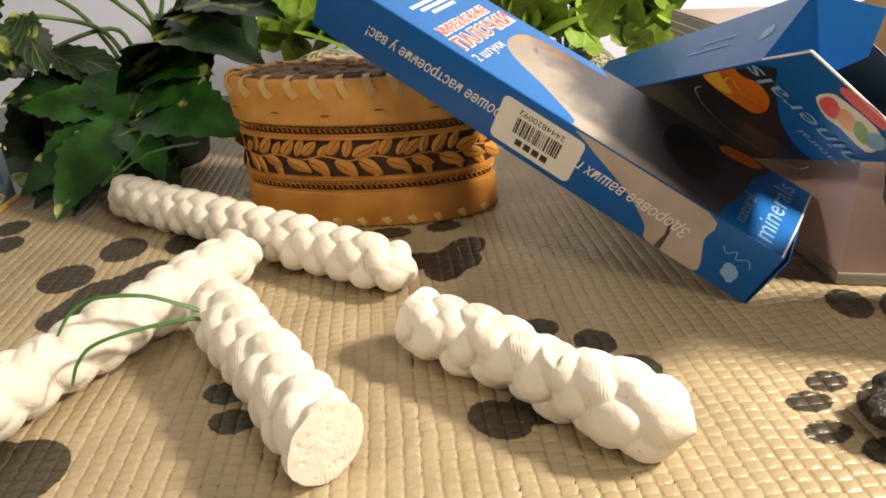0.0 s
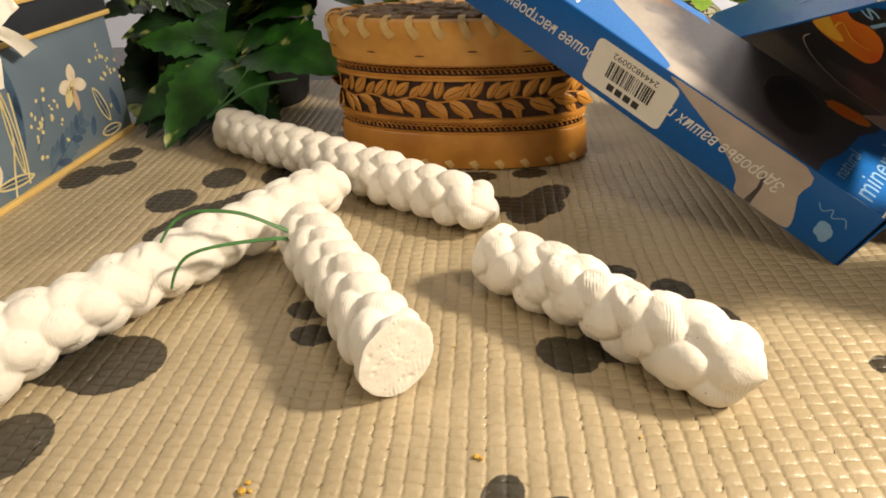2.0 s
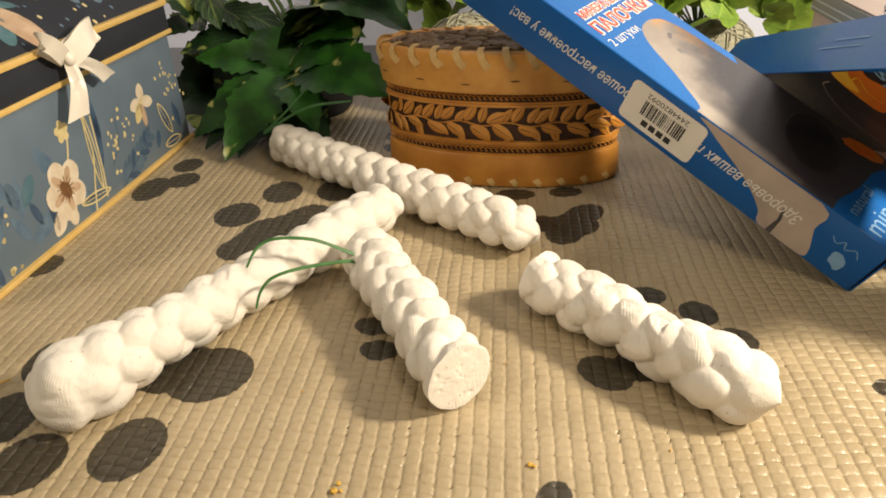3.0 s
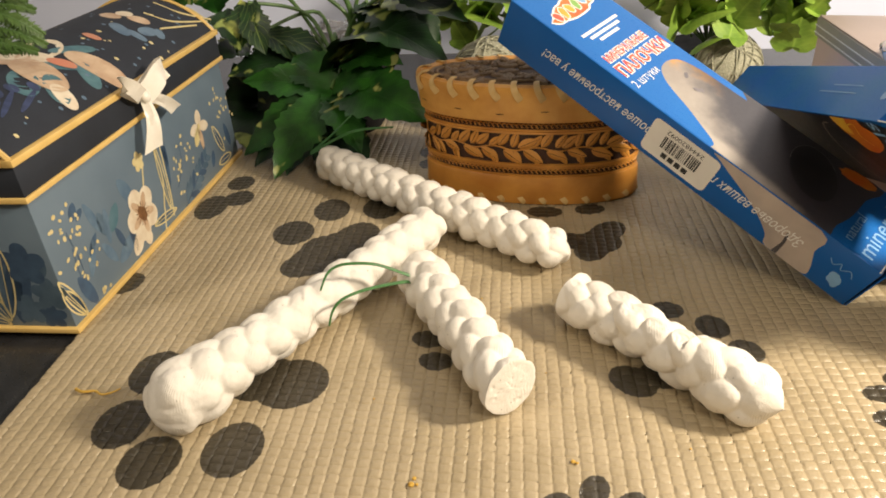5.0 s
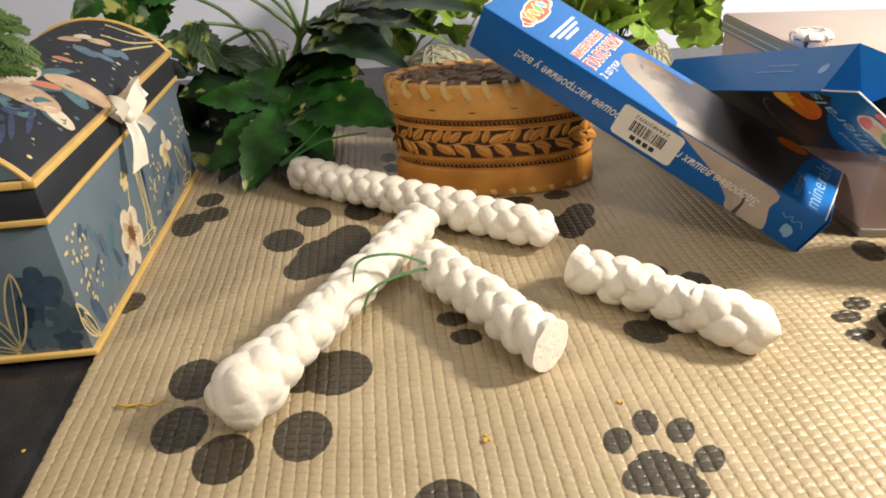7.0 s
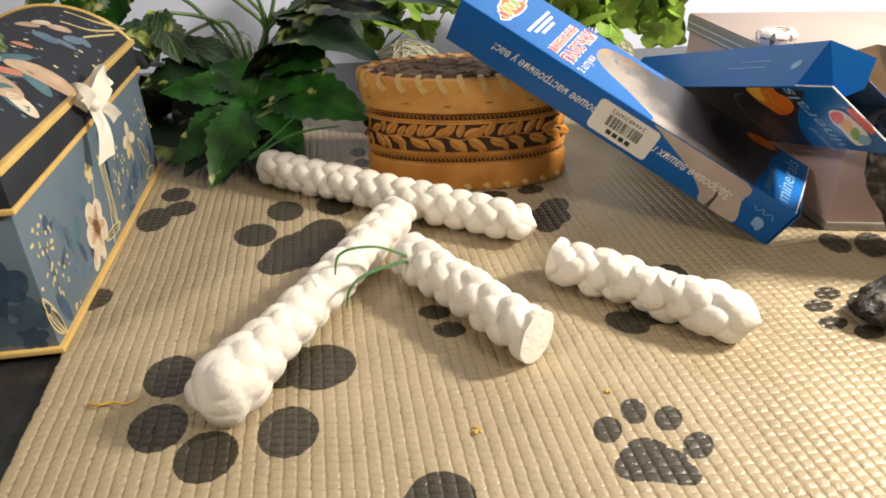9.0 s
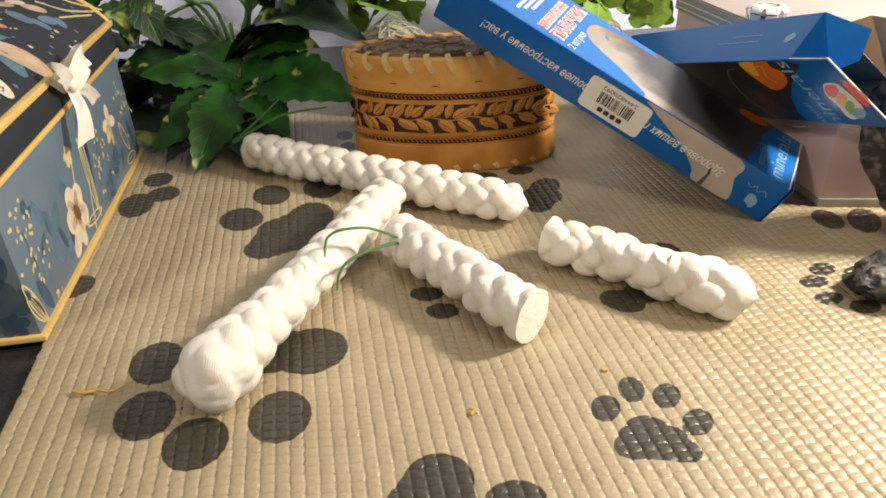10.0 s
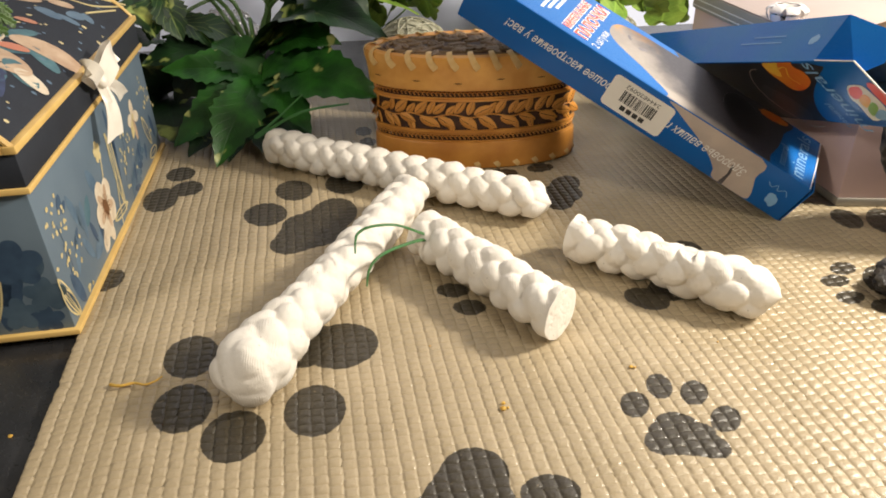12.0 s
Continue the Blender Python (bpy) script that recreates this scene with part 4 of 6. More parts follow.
chain(0.0216, "curled_border")
chain(0.0505, "curled_border")
for z in (0.0192, 0.0240, 0.0480, 0.0530):
    part("border_line", oval([(-0.001, z - 0.0005, 1), (0.0004, z - 0.0004, 1), (0.0004, z + 0.0004, 1), (-0.001, z + 0.0005, 1)], KC, KH, KT), BARK, basket)


def stitch_mesh(name, path, width):
    mesh = ribbon(path, [(0, 0.2, 1)] * len(path), width, 0.0006, 0.75)
    mesh.materials.append(LACE)
    mesh.name = name
    return smooth(mesh, 50)


TOP_STITCH = stitch_mesh("lace", [(0.0034, -0.0046, 0.0050), (0.0020, -0.0026, 0.0058), (0.0004, -0.0002, 0.0062), (-0.0010, 0.0026, 0.0050), (-0.0018, 0.0042, 0.0016), (-0.0020, 0.0046, -0.0024)], 0.0044)
LOW_STITCH = stitch_mesh("lace_low", [(-0.0022, 0.0040, 0.0012), (-0.0010, 0.0022, 0.0026), (0.0008, 0.0000, 0.0030), (0.0020, -0.0014, 0.0022), (0.0024, -0.0022, 0.0004)], 0.0036)
rnd = random.Random(8)
for k, w in enumerate(np.arange(0, GIRTH, 0.0128)):
    placed("lace", TOP_STITCH, on_wall(w + rnd.uniform(-0.0006, 0.0006), 0.0722, rnd.uniform(-5, 5)), basket)
    if w > HALF_WAY - 0.01:
        placed("lace", LOW_STITCH, on_wall(w + 0.003, 0.0028, rnd.uniform(-5, 5)), basket)
        m = on_wall(w + 0.004, 0.0600 + 0.0012 * math.sin(k * 2.1), 0, 0.0040)
        if k % 2:
            part("bark_fleck", outline_patch(blob(0, 0, 0.0026, 0.0003), m, 0.0008), BARK_DARK, basket, soft=None)
LID_LEAF = leaf_relief("lid_leaf", 0.0125, 0.0052, 0.0014, LID_WOOD)
part("carved_ground", oval([(-0.0070, 0.0744, 1), (-0.0072, 0.0750, 1), (-0.0072, 0.0750, 0.01)], KC, KH, KT), BARK_DARK, lid, "dark cut-out ground")
for share, count in ((0.80, 30), (0.58, 22), (0.36, 14), (0.14, 6)):
    for k in range(count):
        a = 2 * math.pi * (k + rnd.uniform(-0.2, 0.2)) / count
        m = Matrix.Translation((KX + (KA - 0.007) * share * math.cos(a), KY + (KB - 0.007) * share * math.sin(a), 0.0750)) @ pose(0, 0, 0, 0, 0, math.degrees(a) + rnd.choice((60, 120, -60, -120, 20)) + rnd.uniform(-15, 15))
        placed("carved_leaf", LID_LEAF, m, lid)
for share in (0.95, 0.5):
    ringline = [(KX + (KA - 0.007) * share * math.cos(t), KY + (KB - 0.007) * share * math.sin(t), 0.0754) for t in np.linspace(0, 2 * math.pi, 40)]
    part("carved_ring", tube(ringline, 0.0010, 6), LID_WOOD, lid, soft=60)

# ---- the closed blue carton ----
L_A, W_A, T_A = 0.2177, 0.0515, 0.0271
AB = Vector((0.1080, 0.2440, 0.0002))
LA, TA = Vector((-0.77859, 0.42306, 0.46348)), Vector((0.32697, -0.35691, 0.87505))
WA = LA.cross(TA)


carton = thing("carton", AB, "closed blue card carton leaning on the bark box", "box", "blue mineral cartons")
BODY_A = frame_of(AB, LA, TA)  # x along, y through the thickness, z = inwards across the width
part("body", solid_box((L_A, T_A, W_A), BODY_A, 0.0005), BLUE_SIDE, carton, "deep blue card")
SIDE_A = frame_of(AB + TA * T_A, LA, -TA)  # printed side: read from the low end, upside down
FRONT_A = frame_of(AB + TA * T_A, WA, LA)  # printed front: x across the width, y towards the raised end


def rounded_line(pts, steps=4):
    """A closed smooth outline through the points."""
    n, out = len(pts), []
    for i in range(n):
        p0, p1, p2, p3 = (Vector(pts[(i + k) % n]) for k in (-1, 0, 1, 2))
        for q in range(steps):
            t = q / steps
            v = 0.5 * (2 * p1 + (p2 - p0) * t + (2 * p0 - 5 * p1 + 4 * p2 - p3) * t * t + (3 * p1 - p0 - 3 * p2 + p3) * t ** 3)
            out.append((v.x, v.y))
    return out


def patch(name, pts, mat, m, lift, parent, label="", inside=None):
    if mat in (ORANGE_INK, YELLOW_INK, AMBER_INK) or (inside and len(pts) < 24):
        pts = rounded_line(pts)
    if inside:
        pts = [(min(max(x, 0.0004), inside[0] - 0.0004), min(max(y, 0.0004), inside[1] - 0.0004)) for x, y in pts]
    return part(name, outline_patch(pts, m, lift), mat, parent, label, soft=None)


front = patch("front_panel", [(0.0006, 0.0006), (W_A - 0.0006, 0.0006), (W_A - 0.0006, L_A - 0.0006), (0.0006, L_A - 0.0006)], BLUE, FRONT_A, 0.0001, carton, "bright glossy blue front")
# plain shapes of the picture on the front
PHOTO_A = photo_material("photo_print", FRONT_A.translation, FRONT_A.col[0].xyz, FRONT_A.col[1].xyz)
FACE_A = (W_A, L_A)
patch("print_shape", [(-0.002, 0.040), (-0.002, 0.087), (0.004, 0.092), (0.0095, 0.103), (0.014, 0.113), (0.018, 0.124), (0.0215, 0.1315), (0.026, 0.1368), (0.031, 0.1388), (0.037, 0.1385), (0.0425, 0.1345), (0.0455, 0.124), (0.0465, 0.104), (0.0460, 0.084), (0.036, 0.078), (0.024, 0.070), (0.012, 0.058)], PHOTO_A, FRONT_A, 0.00012, carton, "pale grey printed shape", FACE_A)
for x, y, rx, ry, turn in ((0.0345, 0.1265, 0.0022, 0.0012, 30), (0.0300, 0.1170, 0.0013, 0.0020, 10), (0.0320, 0.1150, 0.0016, 0.0010, 70)):
    patch("print_shape", blob(x, y, rx, ry, turn, 16, 0.25, int(y * 1e4)), MID_INK, FRONT_A, 0.00022, carton)
patch("print_shape", [(-0.002, 0.036), (0.002, 0.055), (0.009, 0.068), (0.017, 0.078), (0.026, 0.087), (0.036, 0.0915), (0.0460, 0.0950), (0.053, 0.096), (0.053, 0.030), (0.020, 0.028), (0.005, 0.029)], PHOTO_A, FRONT_A, 0.00014, carton, "grey printed shape", FACE_A)
patch("print_shape", [(-0.002, 0.028), (0.0015, 0.044), (0.008, 0.059), (0.018, 0.071), (0.029, 0.080), (0.040, 0.0840), (0.053, 0.088), (0.053, 0.023), (0.036, 0.0230), (0.020, 0.024), (0.008, 0.027)], PHOTO_A, FRONT_A, 0.00017, carton, "dark grey printed shape", FACE_A)
patch("print_shape", blob(0.0300, 0.0490, 0.0180, 0.0120, 30), BLACK_INK, FRONT_A, 0.00024, carton, "black printed oval")
rim_line = blob(0.0300, 0.0490, 0.0182, 0.0122, 30, 30)
part("print_line", stroke(rim_line[24:] + rim_line[:7], 0.0003, FRONT_A, 0.0004), MID_INK, carton, soft=None)
patch("print_shape", blob(0.0465, 0.0315, 0.0042, 0.0095, 8, 28, 0.08, 3), ORANGE_INK, FRONT_A, 0.00028, carton, "orange printed shape")
# wordmark in plain shapes
patch("wordmark_shape", blob(0.0262, 0.1955, 0.0205, 0.0074, 6, 30, 0.10, 4), WHITE_INK, FRONT_A, 0.00012, carton)
patch("wordmark_shape", blob(0.0262, 0.1955, 0.0190, 0.0062, 6, 30, 0.12, 4), ORANGE_INK, FRONT_A, 0.00016, carton)
for k, mat in enumerate((RED_INK, YELLOW_INK, YELLOW_INK, GREEN_INK, LILAC_INK, RED_INK)):
    cx, cy = 0.0112 + 0.0059 * k, 0.1942 + 0.0006 * k
    patch("wordmark_shape", blob(cx, cy, 0.0027, 0.0050 if k % 2 else 0.0042, 12 * (-1) ** k, 14, 0.10, k), WHITE_INK, FRONT_A, 0.0002, carton)
    patch("wordmark_shape", blob(cx, cy, 0.0020, 0.0043 if k % 2 else 0.0035, 12 * (-1) ** k, 14, 0.10, k), mat, FRONT_A, 0.00024, carton)
for n, (x0, x1, y) in enumerate(((0.010, 0.042, 0.1770), (0.013, 0.039, 0.1735), (0.017, 0.034, 0.1700))):
    part("text_bar", stroke([(x0, y), ((x0 + x1) / 2, y), (x1, y)], 0.0019, FRONT_A, 0.00015), WHITE_INK, carton, soft=None)
for body, size, x, y, wide, bold in (("МИНЕРАЛЬНЫЕ", 0.0068, 0.0060, 0.1565, 0.0370, 0.00016), ("ПАЛОЧКИ", 0.0105, 0.0050, 0.1455, 0.0430, 0.0003)):
    at = FRONT_A @ Matrix.Translation((x, y, 0))
    lettering("lettering", body, size, at, WHITE_INK, carton, wide, 0, bold + 0.0006, 0.00012)
    lettering("lettering", body, size, at, RED_INK, carton, wide, 0, bold, 0.0002)
lettering("lettering", "2 штуки", 0.0070, FRONT_A @ Matrix.Translation((0.0035, 0.1368, 0)), WHITE_INK, carton, 0.0215)
lettering("lettering", "natural", 0.0072, FRONT_A @ Matrix.Translation((0.0055, 0.0180, 0)), LILAC_INK, carton, 0.0200, 0, 0, 0.0003)
lettering("lettering", "minerals", 0.0120, FRONT_A @ Matrix.Translation((0.0030, 0.0065, 0)), LILAC_INK, carton, 0.0440, 0, 0, 0.0003, "light blue lettering")
# narrow side
patch("print_shape", [(0.0850, 0.0004), (0.0823, 0.0034), (0.0640, 0.0105), (0.0541, 0.0155), (0.0470, 0.0210), (0.0431, 0.0266), (0.0240, 0.0266), (0.0214, 0.0227), (0.0260, 0.0120), (0.0307, 0.0004)], PALE_INK, SIDE_A, 0.00012, carton, "pale grey printed shape", (L_A, T_A))
patch("print_shape", [(0.0400, 0.0266), (0.0372, 0.0266), (0.0376, 0.0180), (0.0392, 0.0120), (0.0402, 0.0130), (0.0390, 0.0190)], GREY_INK, SIDE_A, 0.00016, carton)
lettering("lettering", "Здоровье ваших питомцев - хорошее настроение у вас!", 0.0076, SIDE_A @ Matrix.Translation((0.0318, 0.0112, 0)), WHITE_INK, carton, 0.1580, 0.30, 0.00004, 0.0002, "white slanted lettering")
patch("print_shape", blob(0.0112, 0.0180, 0.0030, 0.0042, 20, 18, 0.16, 2), LILAC_INK, SIDE_A, 0.00012, carton)
part("print_line", stroke([(0.0065, 0.0120), (0.0090, 0.0090), (0.0125, 0.0115), (0.0140, 0.0085), (0.0165, 0.0112), (0.0192, 0.0092)], 0.0004, SIDE_A, 0.00015), LILAC_INK, carton, soft=None)
# sticker with its bar code; the shop's name is a row of plain bars
sx, sy, sw, sh = 0.0822, 0.0036, 0.0386, 0.0206
rounded = []
for cx, cy, a0 in ((sx + sw - 0.0026, sy + sh - 0.0026, 0), (sx + 0.0026, sy + sh - 0.0026, 90), (sx + 0.0026, sy + 0.0026, 180), (sx + sw - 0.0026, sy + 0.0026, 270)):
    rounded += [(cx + 0.0026 * math.cos(radians(a0 + d)), cy + 0.0026 * math.sin(radians(a0 + d))) for d in (0, 22, 45, 68, 90)]
sticker = patch("price_sticker", rounded, STICKER, SIDE_A, 0.00032, carton, "white barcode sticker with rounded corners")
rnd = random.Random(12)
x = sx + 0.0085
while x < sx + 0.0300:
    w = rnd.choice((0.0003, 0.0003, 0.0006, 0.0009))
    patch("bar", [(x, sy + 0.0062), (x + w, sy + 0.0062), (x + w, sy + 0.0136), (x, sy + 0.0136)], LABEL_BLACK, SIDE_A, 0.0004, sticker)
    x += w + rnd.choice((0.0003, 0.0004, 0.0007))
lettering("lettering", "2444820092", 0.0036, SIDE_A @ Matrix.Translation((sx + 0.0085, sy + 0.0024, 0)), LABEL_BLACK, sticker, 0.0215, 0, 0.0, 0.0004)
for k in range(4):
    x = sx + 0.0115 + k * 0.0041
    patch("shop_mark", [(x, sy + 0.0152), (x + 0.0031, sy + 0.0152), (x + 0.0031, sy + 0.0182), (x, sy + 0.0182)], LABEL_BLACK, SIDE_A, 0.0004, sticker)
# the low end: a tuck flap that stands a little open
# a thin near-black plate stands in for the shade behind the flap
part("end_gap_shade", solid_box((0.0004, T_A - 0.002, W_A - 0.002), BODY_A @ Matrix.Translation((-0.00045, 0.001, 0.001)), 0), GAP_SHADE, carton, "near-black plate for the shade in the open seam")
part("tuck_flap", solid_box((0.0006, T_A - 0.0012, W_A - 0.001), BODY_A @ Matrix.Translation((-0.0012, 0.0004, 0.0005)) @ pose(0, 0, 0, 0, 3.0, 2.0), 0.0002), BLUE_SIDE, carton, "blue tuck flap standing ajar")
part("worn_edge", tube([AB + TA * (T_A - 0.0001) + LA * 0.001, AB + TA * (T_A + 0.0001) + LA * 0.0002 + WA * W_A * 0.5, AB + TA * (T_A - 0.0001) + WA * (W_A - 0.001)], 0.0004, 6), CARD_EDGE, carton, "white scuffed card edge")

# ---- the open blue carton lying across it ----
LB, UB, VB = Vector((-0.1388, 0.9506, -0.2775)), Vector((0.6455, 0.2993, 0.7026)), Vector((0.7510, -0.0817, -0.6552))
BJ = Vector((0.0975, 0.2300, 0.0955))
L_B, W_B, T_B, EXT = 0.190, 0.0515, 0.0271, 0.0243
opened = thing("carton", BJ + VB * W_B + LB * L_B, "opened blue card carton with raised flaps, lying across another carton", "box", "blue mineral cartons")


def board(name, corner, x, y, lx, ly, mat, label="", thick=0.0006):
    """A sheet of card from corner along x and y, with thickness inwards."""
    return part(name, solid_box((lx, ly, thick), frame_of(corner, x, y) @ Matrix.Translation((0, 0, -thick)), 0.0002, 1), mat, opened, label)


END = BJ - LB * EXT
board("front_panel", END + VB * W_B, -VB, LB, W_B, L_B + EXT, BLUE_SIDE, "printed front of blue card")
board("side_panel", BJ, UB, LB, T_B, L_B, BLUE_PALE, "pale blue printed side")
board("back_panel", BJ + UB * T_B, VB, LB, W_B, L_B, BLUE, "blue back")
board("bottom_panel", BJ + VB * W_B + UB * T_B, -UB, LB, T_B, L_B, BLUE_SIDE, "blue far side")
board("end_panel", BJ + LB * L_B, UB, VB, T_B, W_B, BLUE_SIDE, "closed end")
board("inside", BJ + VB * 0.001 + UB * (T_B - 0.0009) + LB * 0.0004, LB, VB, L_B - 0.004, W_B - 0.002, CARD, "bare brown card inside", 0.0003)
board("inside", BJ + VB * (W_B - 0.0009) + UB * 0.001 + LB * 0.0004, LB, UB, L_B - 0.004, T_B - 0.002, CARD, "bare brown card inside", 0.0003)
# flaps at the open end: a bent side flap, and the lid flap thrown back
bm = bmesh.new()
q = [BJ, BJ + UB * T_B, BJ + UB * T_B * 0.93 - LB * 0.0200 + VB * 0.0125, BJ + UB * T_B * 0.42 - LB * 0.0210 + VB * 0.0165, BJ - LB * 0.0165 + VB * 0.0110]
bm.faces.new([bm.verts.new(p) for p in q])
bmesh.ops.solidify(bm, geom=bm.faces[:], thickness=0.0006)
bmesh.ops.recalc_face_normals(bm, faces=bm.faces)
part("side_flap", bm, BLUE, opened, "bright blue dust flap bent outwards")
bm = bmesh.new()
q = [BJ + UB * T_B + VB * 0.010, BJ + UB * T_B + VB * W_B, BJ + UB * T_B + VB * W_B - LB * 0.024 + UB * 0.012, BJ + UB * T_B + VB * 0.028 - LB * 0.030 + UB * 0.012, BJ + UB * T_B + VB * 0.012 - LB * 0.014 + UB * 0.006]
bm.faces.new([bm.verts.new(p) for p in q])
bmesh.ops.solidify(bm, geom=bm.faces[:], thickness=0.0006)
bmesh.ops.recalc_face_normals(bm, faces=bm.faces)
part("lid_flap", bm, CARD, opened, "cream unprinted inside of the lid flap")
part("worn_edge", tube([END + VB * 0.0005, END + VB * W_B * 0.5, END + VB * (W_B - 0.0005)], 0.0004, 6), CARD_EDGE, opened, "white torn card edge")
part("worn_edge", tube([BJ + UB * 0.0004, BJ + UB * 0.0002 - LB * 0.010 + VB * 0.0002, END + VB * 0.0004], 0.00035, 6), CARD_EDGE, opened)
FRONT_B = frame_of(BJ + VB * W_B, -VB, LB)  # x across towards the upper edge, y away along the carton
SIDE_B = frame_of(BJ, UB, LB)


def bpatch(name, pts, mat, m, lift, label=""):
    if mat is not TEAL_INK:
        pts = rounded_line(pts, 3)
    pts = [(min(max(x, 0.0004), 0.0511), y) for x, y in pts] if m is FRONT_B else pts
    return part(name, outline_patch(pts, m, lift), mat, opened, label, soft=None)


bpatch("print_shape", [(0.0006, 0.030), (-0.0054, 0.0274), (0.0055, 0.0330), (0.0233, 0.0243), (0.0399, 0.0071), (0.0495, 0.0032), (0.0508, 0.095), (0.0508, 0.120), (0.0006, 0.120)], BLACK_INK, FRONT_B, 0.0002, "dark printed picture area")
bpatch("print_shape", [(0.0317, 0.0571), (0.0269, 0.0497), (0.0172, 0.0424), (0.0048, 0.0400), (-0.0035, 0.0538), (0.0023, 0.0653), (0.0155, 0.0678)], GREY_INK, FRONT_B, 0.0003, "grey printed shape")
bpatch("print_shape", [(0.0559, 0.0326), (0.0578, 0.0207), (0.0554, 0.0158), (0.0474, 0.0176), (0.0430, 0.0135), (0.0353, 0.0157), (0.0289, 0.0257), (0.0285, 0.0346), (0.0347, 0.0378), (0.0428, 0.0406), (0.0504, 0.0398)], ORANGE_INK, FRONT_B, 0.0004, "orange printed shape")
bpatch("print_shape", [(0.0555, 0.0339), (0.0571, 0.0270), (0.0503, 0.0291), (0.0396, 0.0333), (0.0428, 0.0393), (0.0504, 0.0398)], YELLOW_INK, FRONT_B, 0.00045)
part("print_line", stroke([(0.0457, 0.0482), (0.0442, 0.0555), (0.0341, 0.0622), (0.0200, 0.0635), (0.0057, 0.0574), (-0.0049, 0.0483), (-0.0036, 0.0376)], 0.0006, FRONT_B, 0.0005), PALE_INK, opened, soft=None)
part("print_line", stroke([(0.0457, 0.0321), (0.0475, 0.0239), (0.0396, 0.0276), (0.0336, 0.0245)], 0.0007, FRONT_B, 0.0006), YELLOW_INK, opened, soft=None)
LET_A, LET_B = Vector((*(-0.0043, 0.0044), 0)), Vector((*(0.0508, 0.0040), 0))
LET_M = FRONT_B @ frame_of(LET_A, LET_B - LET_A, Vector((LET_A.y - LET_B.y, LET_B.x - LET_A.x, 0)))
lettering("lettering", "minerals", 0.0125, LET_M, LILAC_INK, opened, (LET_B - LET_A).length, 0, 0, 0.0006, "light blue lettering")
lettering("lettering", "natural", 0.0062, LET_M @ Matrix.Translation((0.002, 0.0125, 0)), LILAC_INK, opened, 0.020, 0, 0, 0.0006)
for pts, mat, lift in (([(0.0328, -0.0064), (0.0339, -0.0142), (0.0307, -0.0168), (0.0171, -0.0178), (0.0087, -0.0118), (0.0058, -0.0019), (0.0181, -0.0022), (0.0238, -0.0012)], WHITE_INK, 0.0003), ([(0.0315, -0.0065), (0.0326, -0.0132), (0.0275, -0.0120), (0.0227, -0.0050), (0.0257, -0.0030)], RED_INK, 0.00042), ([(0.0219, -0.0054), (0.0271, -0.0124), (0.0228, -0.0133), (0.0161, -0.0060)], YELLOW_INK, 0.00042), ([(0.0153, -0.0060), (0.0211, -0.0131), (0.0168, -0.0136), (0.0094, -0.0055)], GREEN_INK, 0.00042), ([(0.0090, -0.0059), (0.0154, -0.0133), (0.0127, -0.0170), (0.0067, -0.0105)], LILAC_INK, 0.00042), ([(0.0332, -0.0187), (0.0351, -0.0236), (0.0228, -0.0256), (0.0164, -0.0196)], RED_INK, 0.0003)):
    bpatch("wordmark_shape", pts, mat, FRONT_B, lift)
for n, (y0, y1, x) in enumerate(((0.034, 0.068, 0.0120), (0.034, 0.060, 0.0160))):
    part("text_bar", stroke([(x, y0), (x, (y0 + y1) / 2), (x, y1)], 0.0006, SIDE_B), LILAC_INK, opened, soft=None)
bpatch("print_shape", blob(0.0130, 0.0110, 0.0026, 0.0034, 20, 16, 0.12, 4), LILAC_INK, SIDE_B, 0.0002)

# ---- the pastel box behind the cartons ----
PC = Vector((0.1500, 0.2570, 0))
PD = Vector((-0.070, 0.9975, 0))
PE = Vector((0.985, -0.172, 0))
pastel = thing("gift_box", PC, "pastel pink card gift box with a pale trim", "box")
PM = frame_of(PC, PE, Vector((0.172, 0.985, 0)))
HP = 0.082


def skew_box(x0, x1, y0, y1, z0, z1, bevel=0.0005):
    bm = bmesh.new()
    lo = [PC + PE * a + PD * b for a, b in ((x0, y0), (x1, y0), (x1, y1), (x0, y1))]
    vs = [bm.verts.new(p + Vector((0, 0, z))) for z in (z0, z1) for p in lo]
    for f in ((3, 2, 1, 0), (4, 5, 6, 7), (0, 1, 5, 4), (1, 2, 6, 5), (2, 3, 7, 6), (3, 0, 4, 7)):
        bm.faces.new([vs[k] for k in f])
    bmesh.ops.bevel(bm, geom=bm.edges[:], offset=bevel, segments=2, affect="EDGES", profile=0.5)
    bmesh.ops.recalc_face_normals(bm, faces=bm.faces)
    return bm


part("body", skew_box(0, 0.16, 0, 0.200, 0.0, 0.070), PINK, pastel, "dusty pink card")
part("base_trim", skew_box(-0.0006, 0.1606, -0.0006, 0.2006, 0.0002, 0.0052), PINK_TRIM, pastel, "grey-green base line")
part("lid", skew_box(-0.0015, 0.1615, -0.0015, 0.2015, 0.070, HP), PINK_TRIM, pastel, "pale grey-green lid edge")
part("lid_top", skew_box(-0.0008, 0.1608, -0.0008, 0.2008, HP - 0.0005, HP + 0.0012), PINK_TOP, pastel, "cream-pink lid top")
for b in (0.072, 0.0765):
    part("trim_line", skew_box(-0.0019, 0.1619, -0.0019, 0.2019, b, b + 0.0008, 0.0002), WHITE_INK, pastel)
film = thing("film_bow", (0.146, 0.350, HP), "crumpled clear film rosette on the pastel box", "bow")
rnd = random.Random(3)
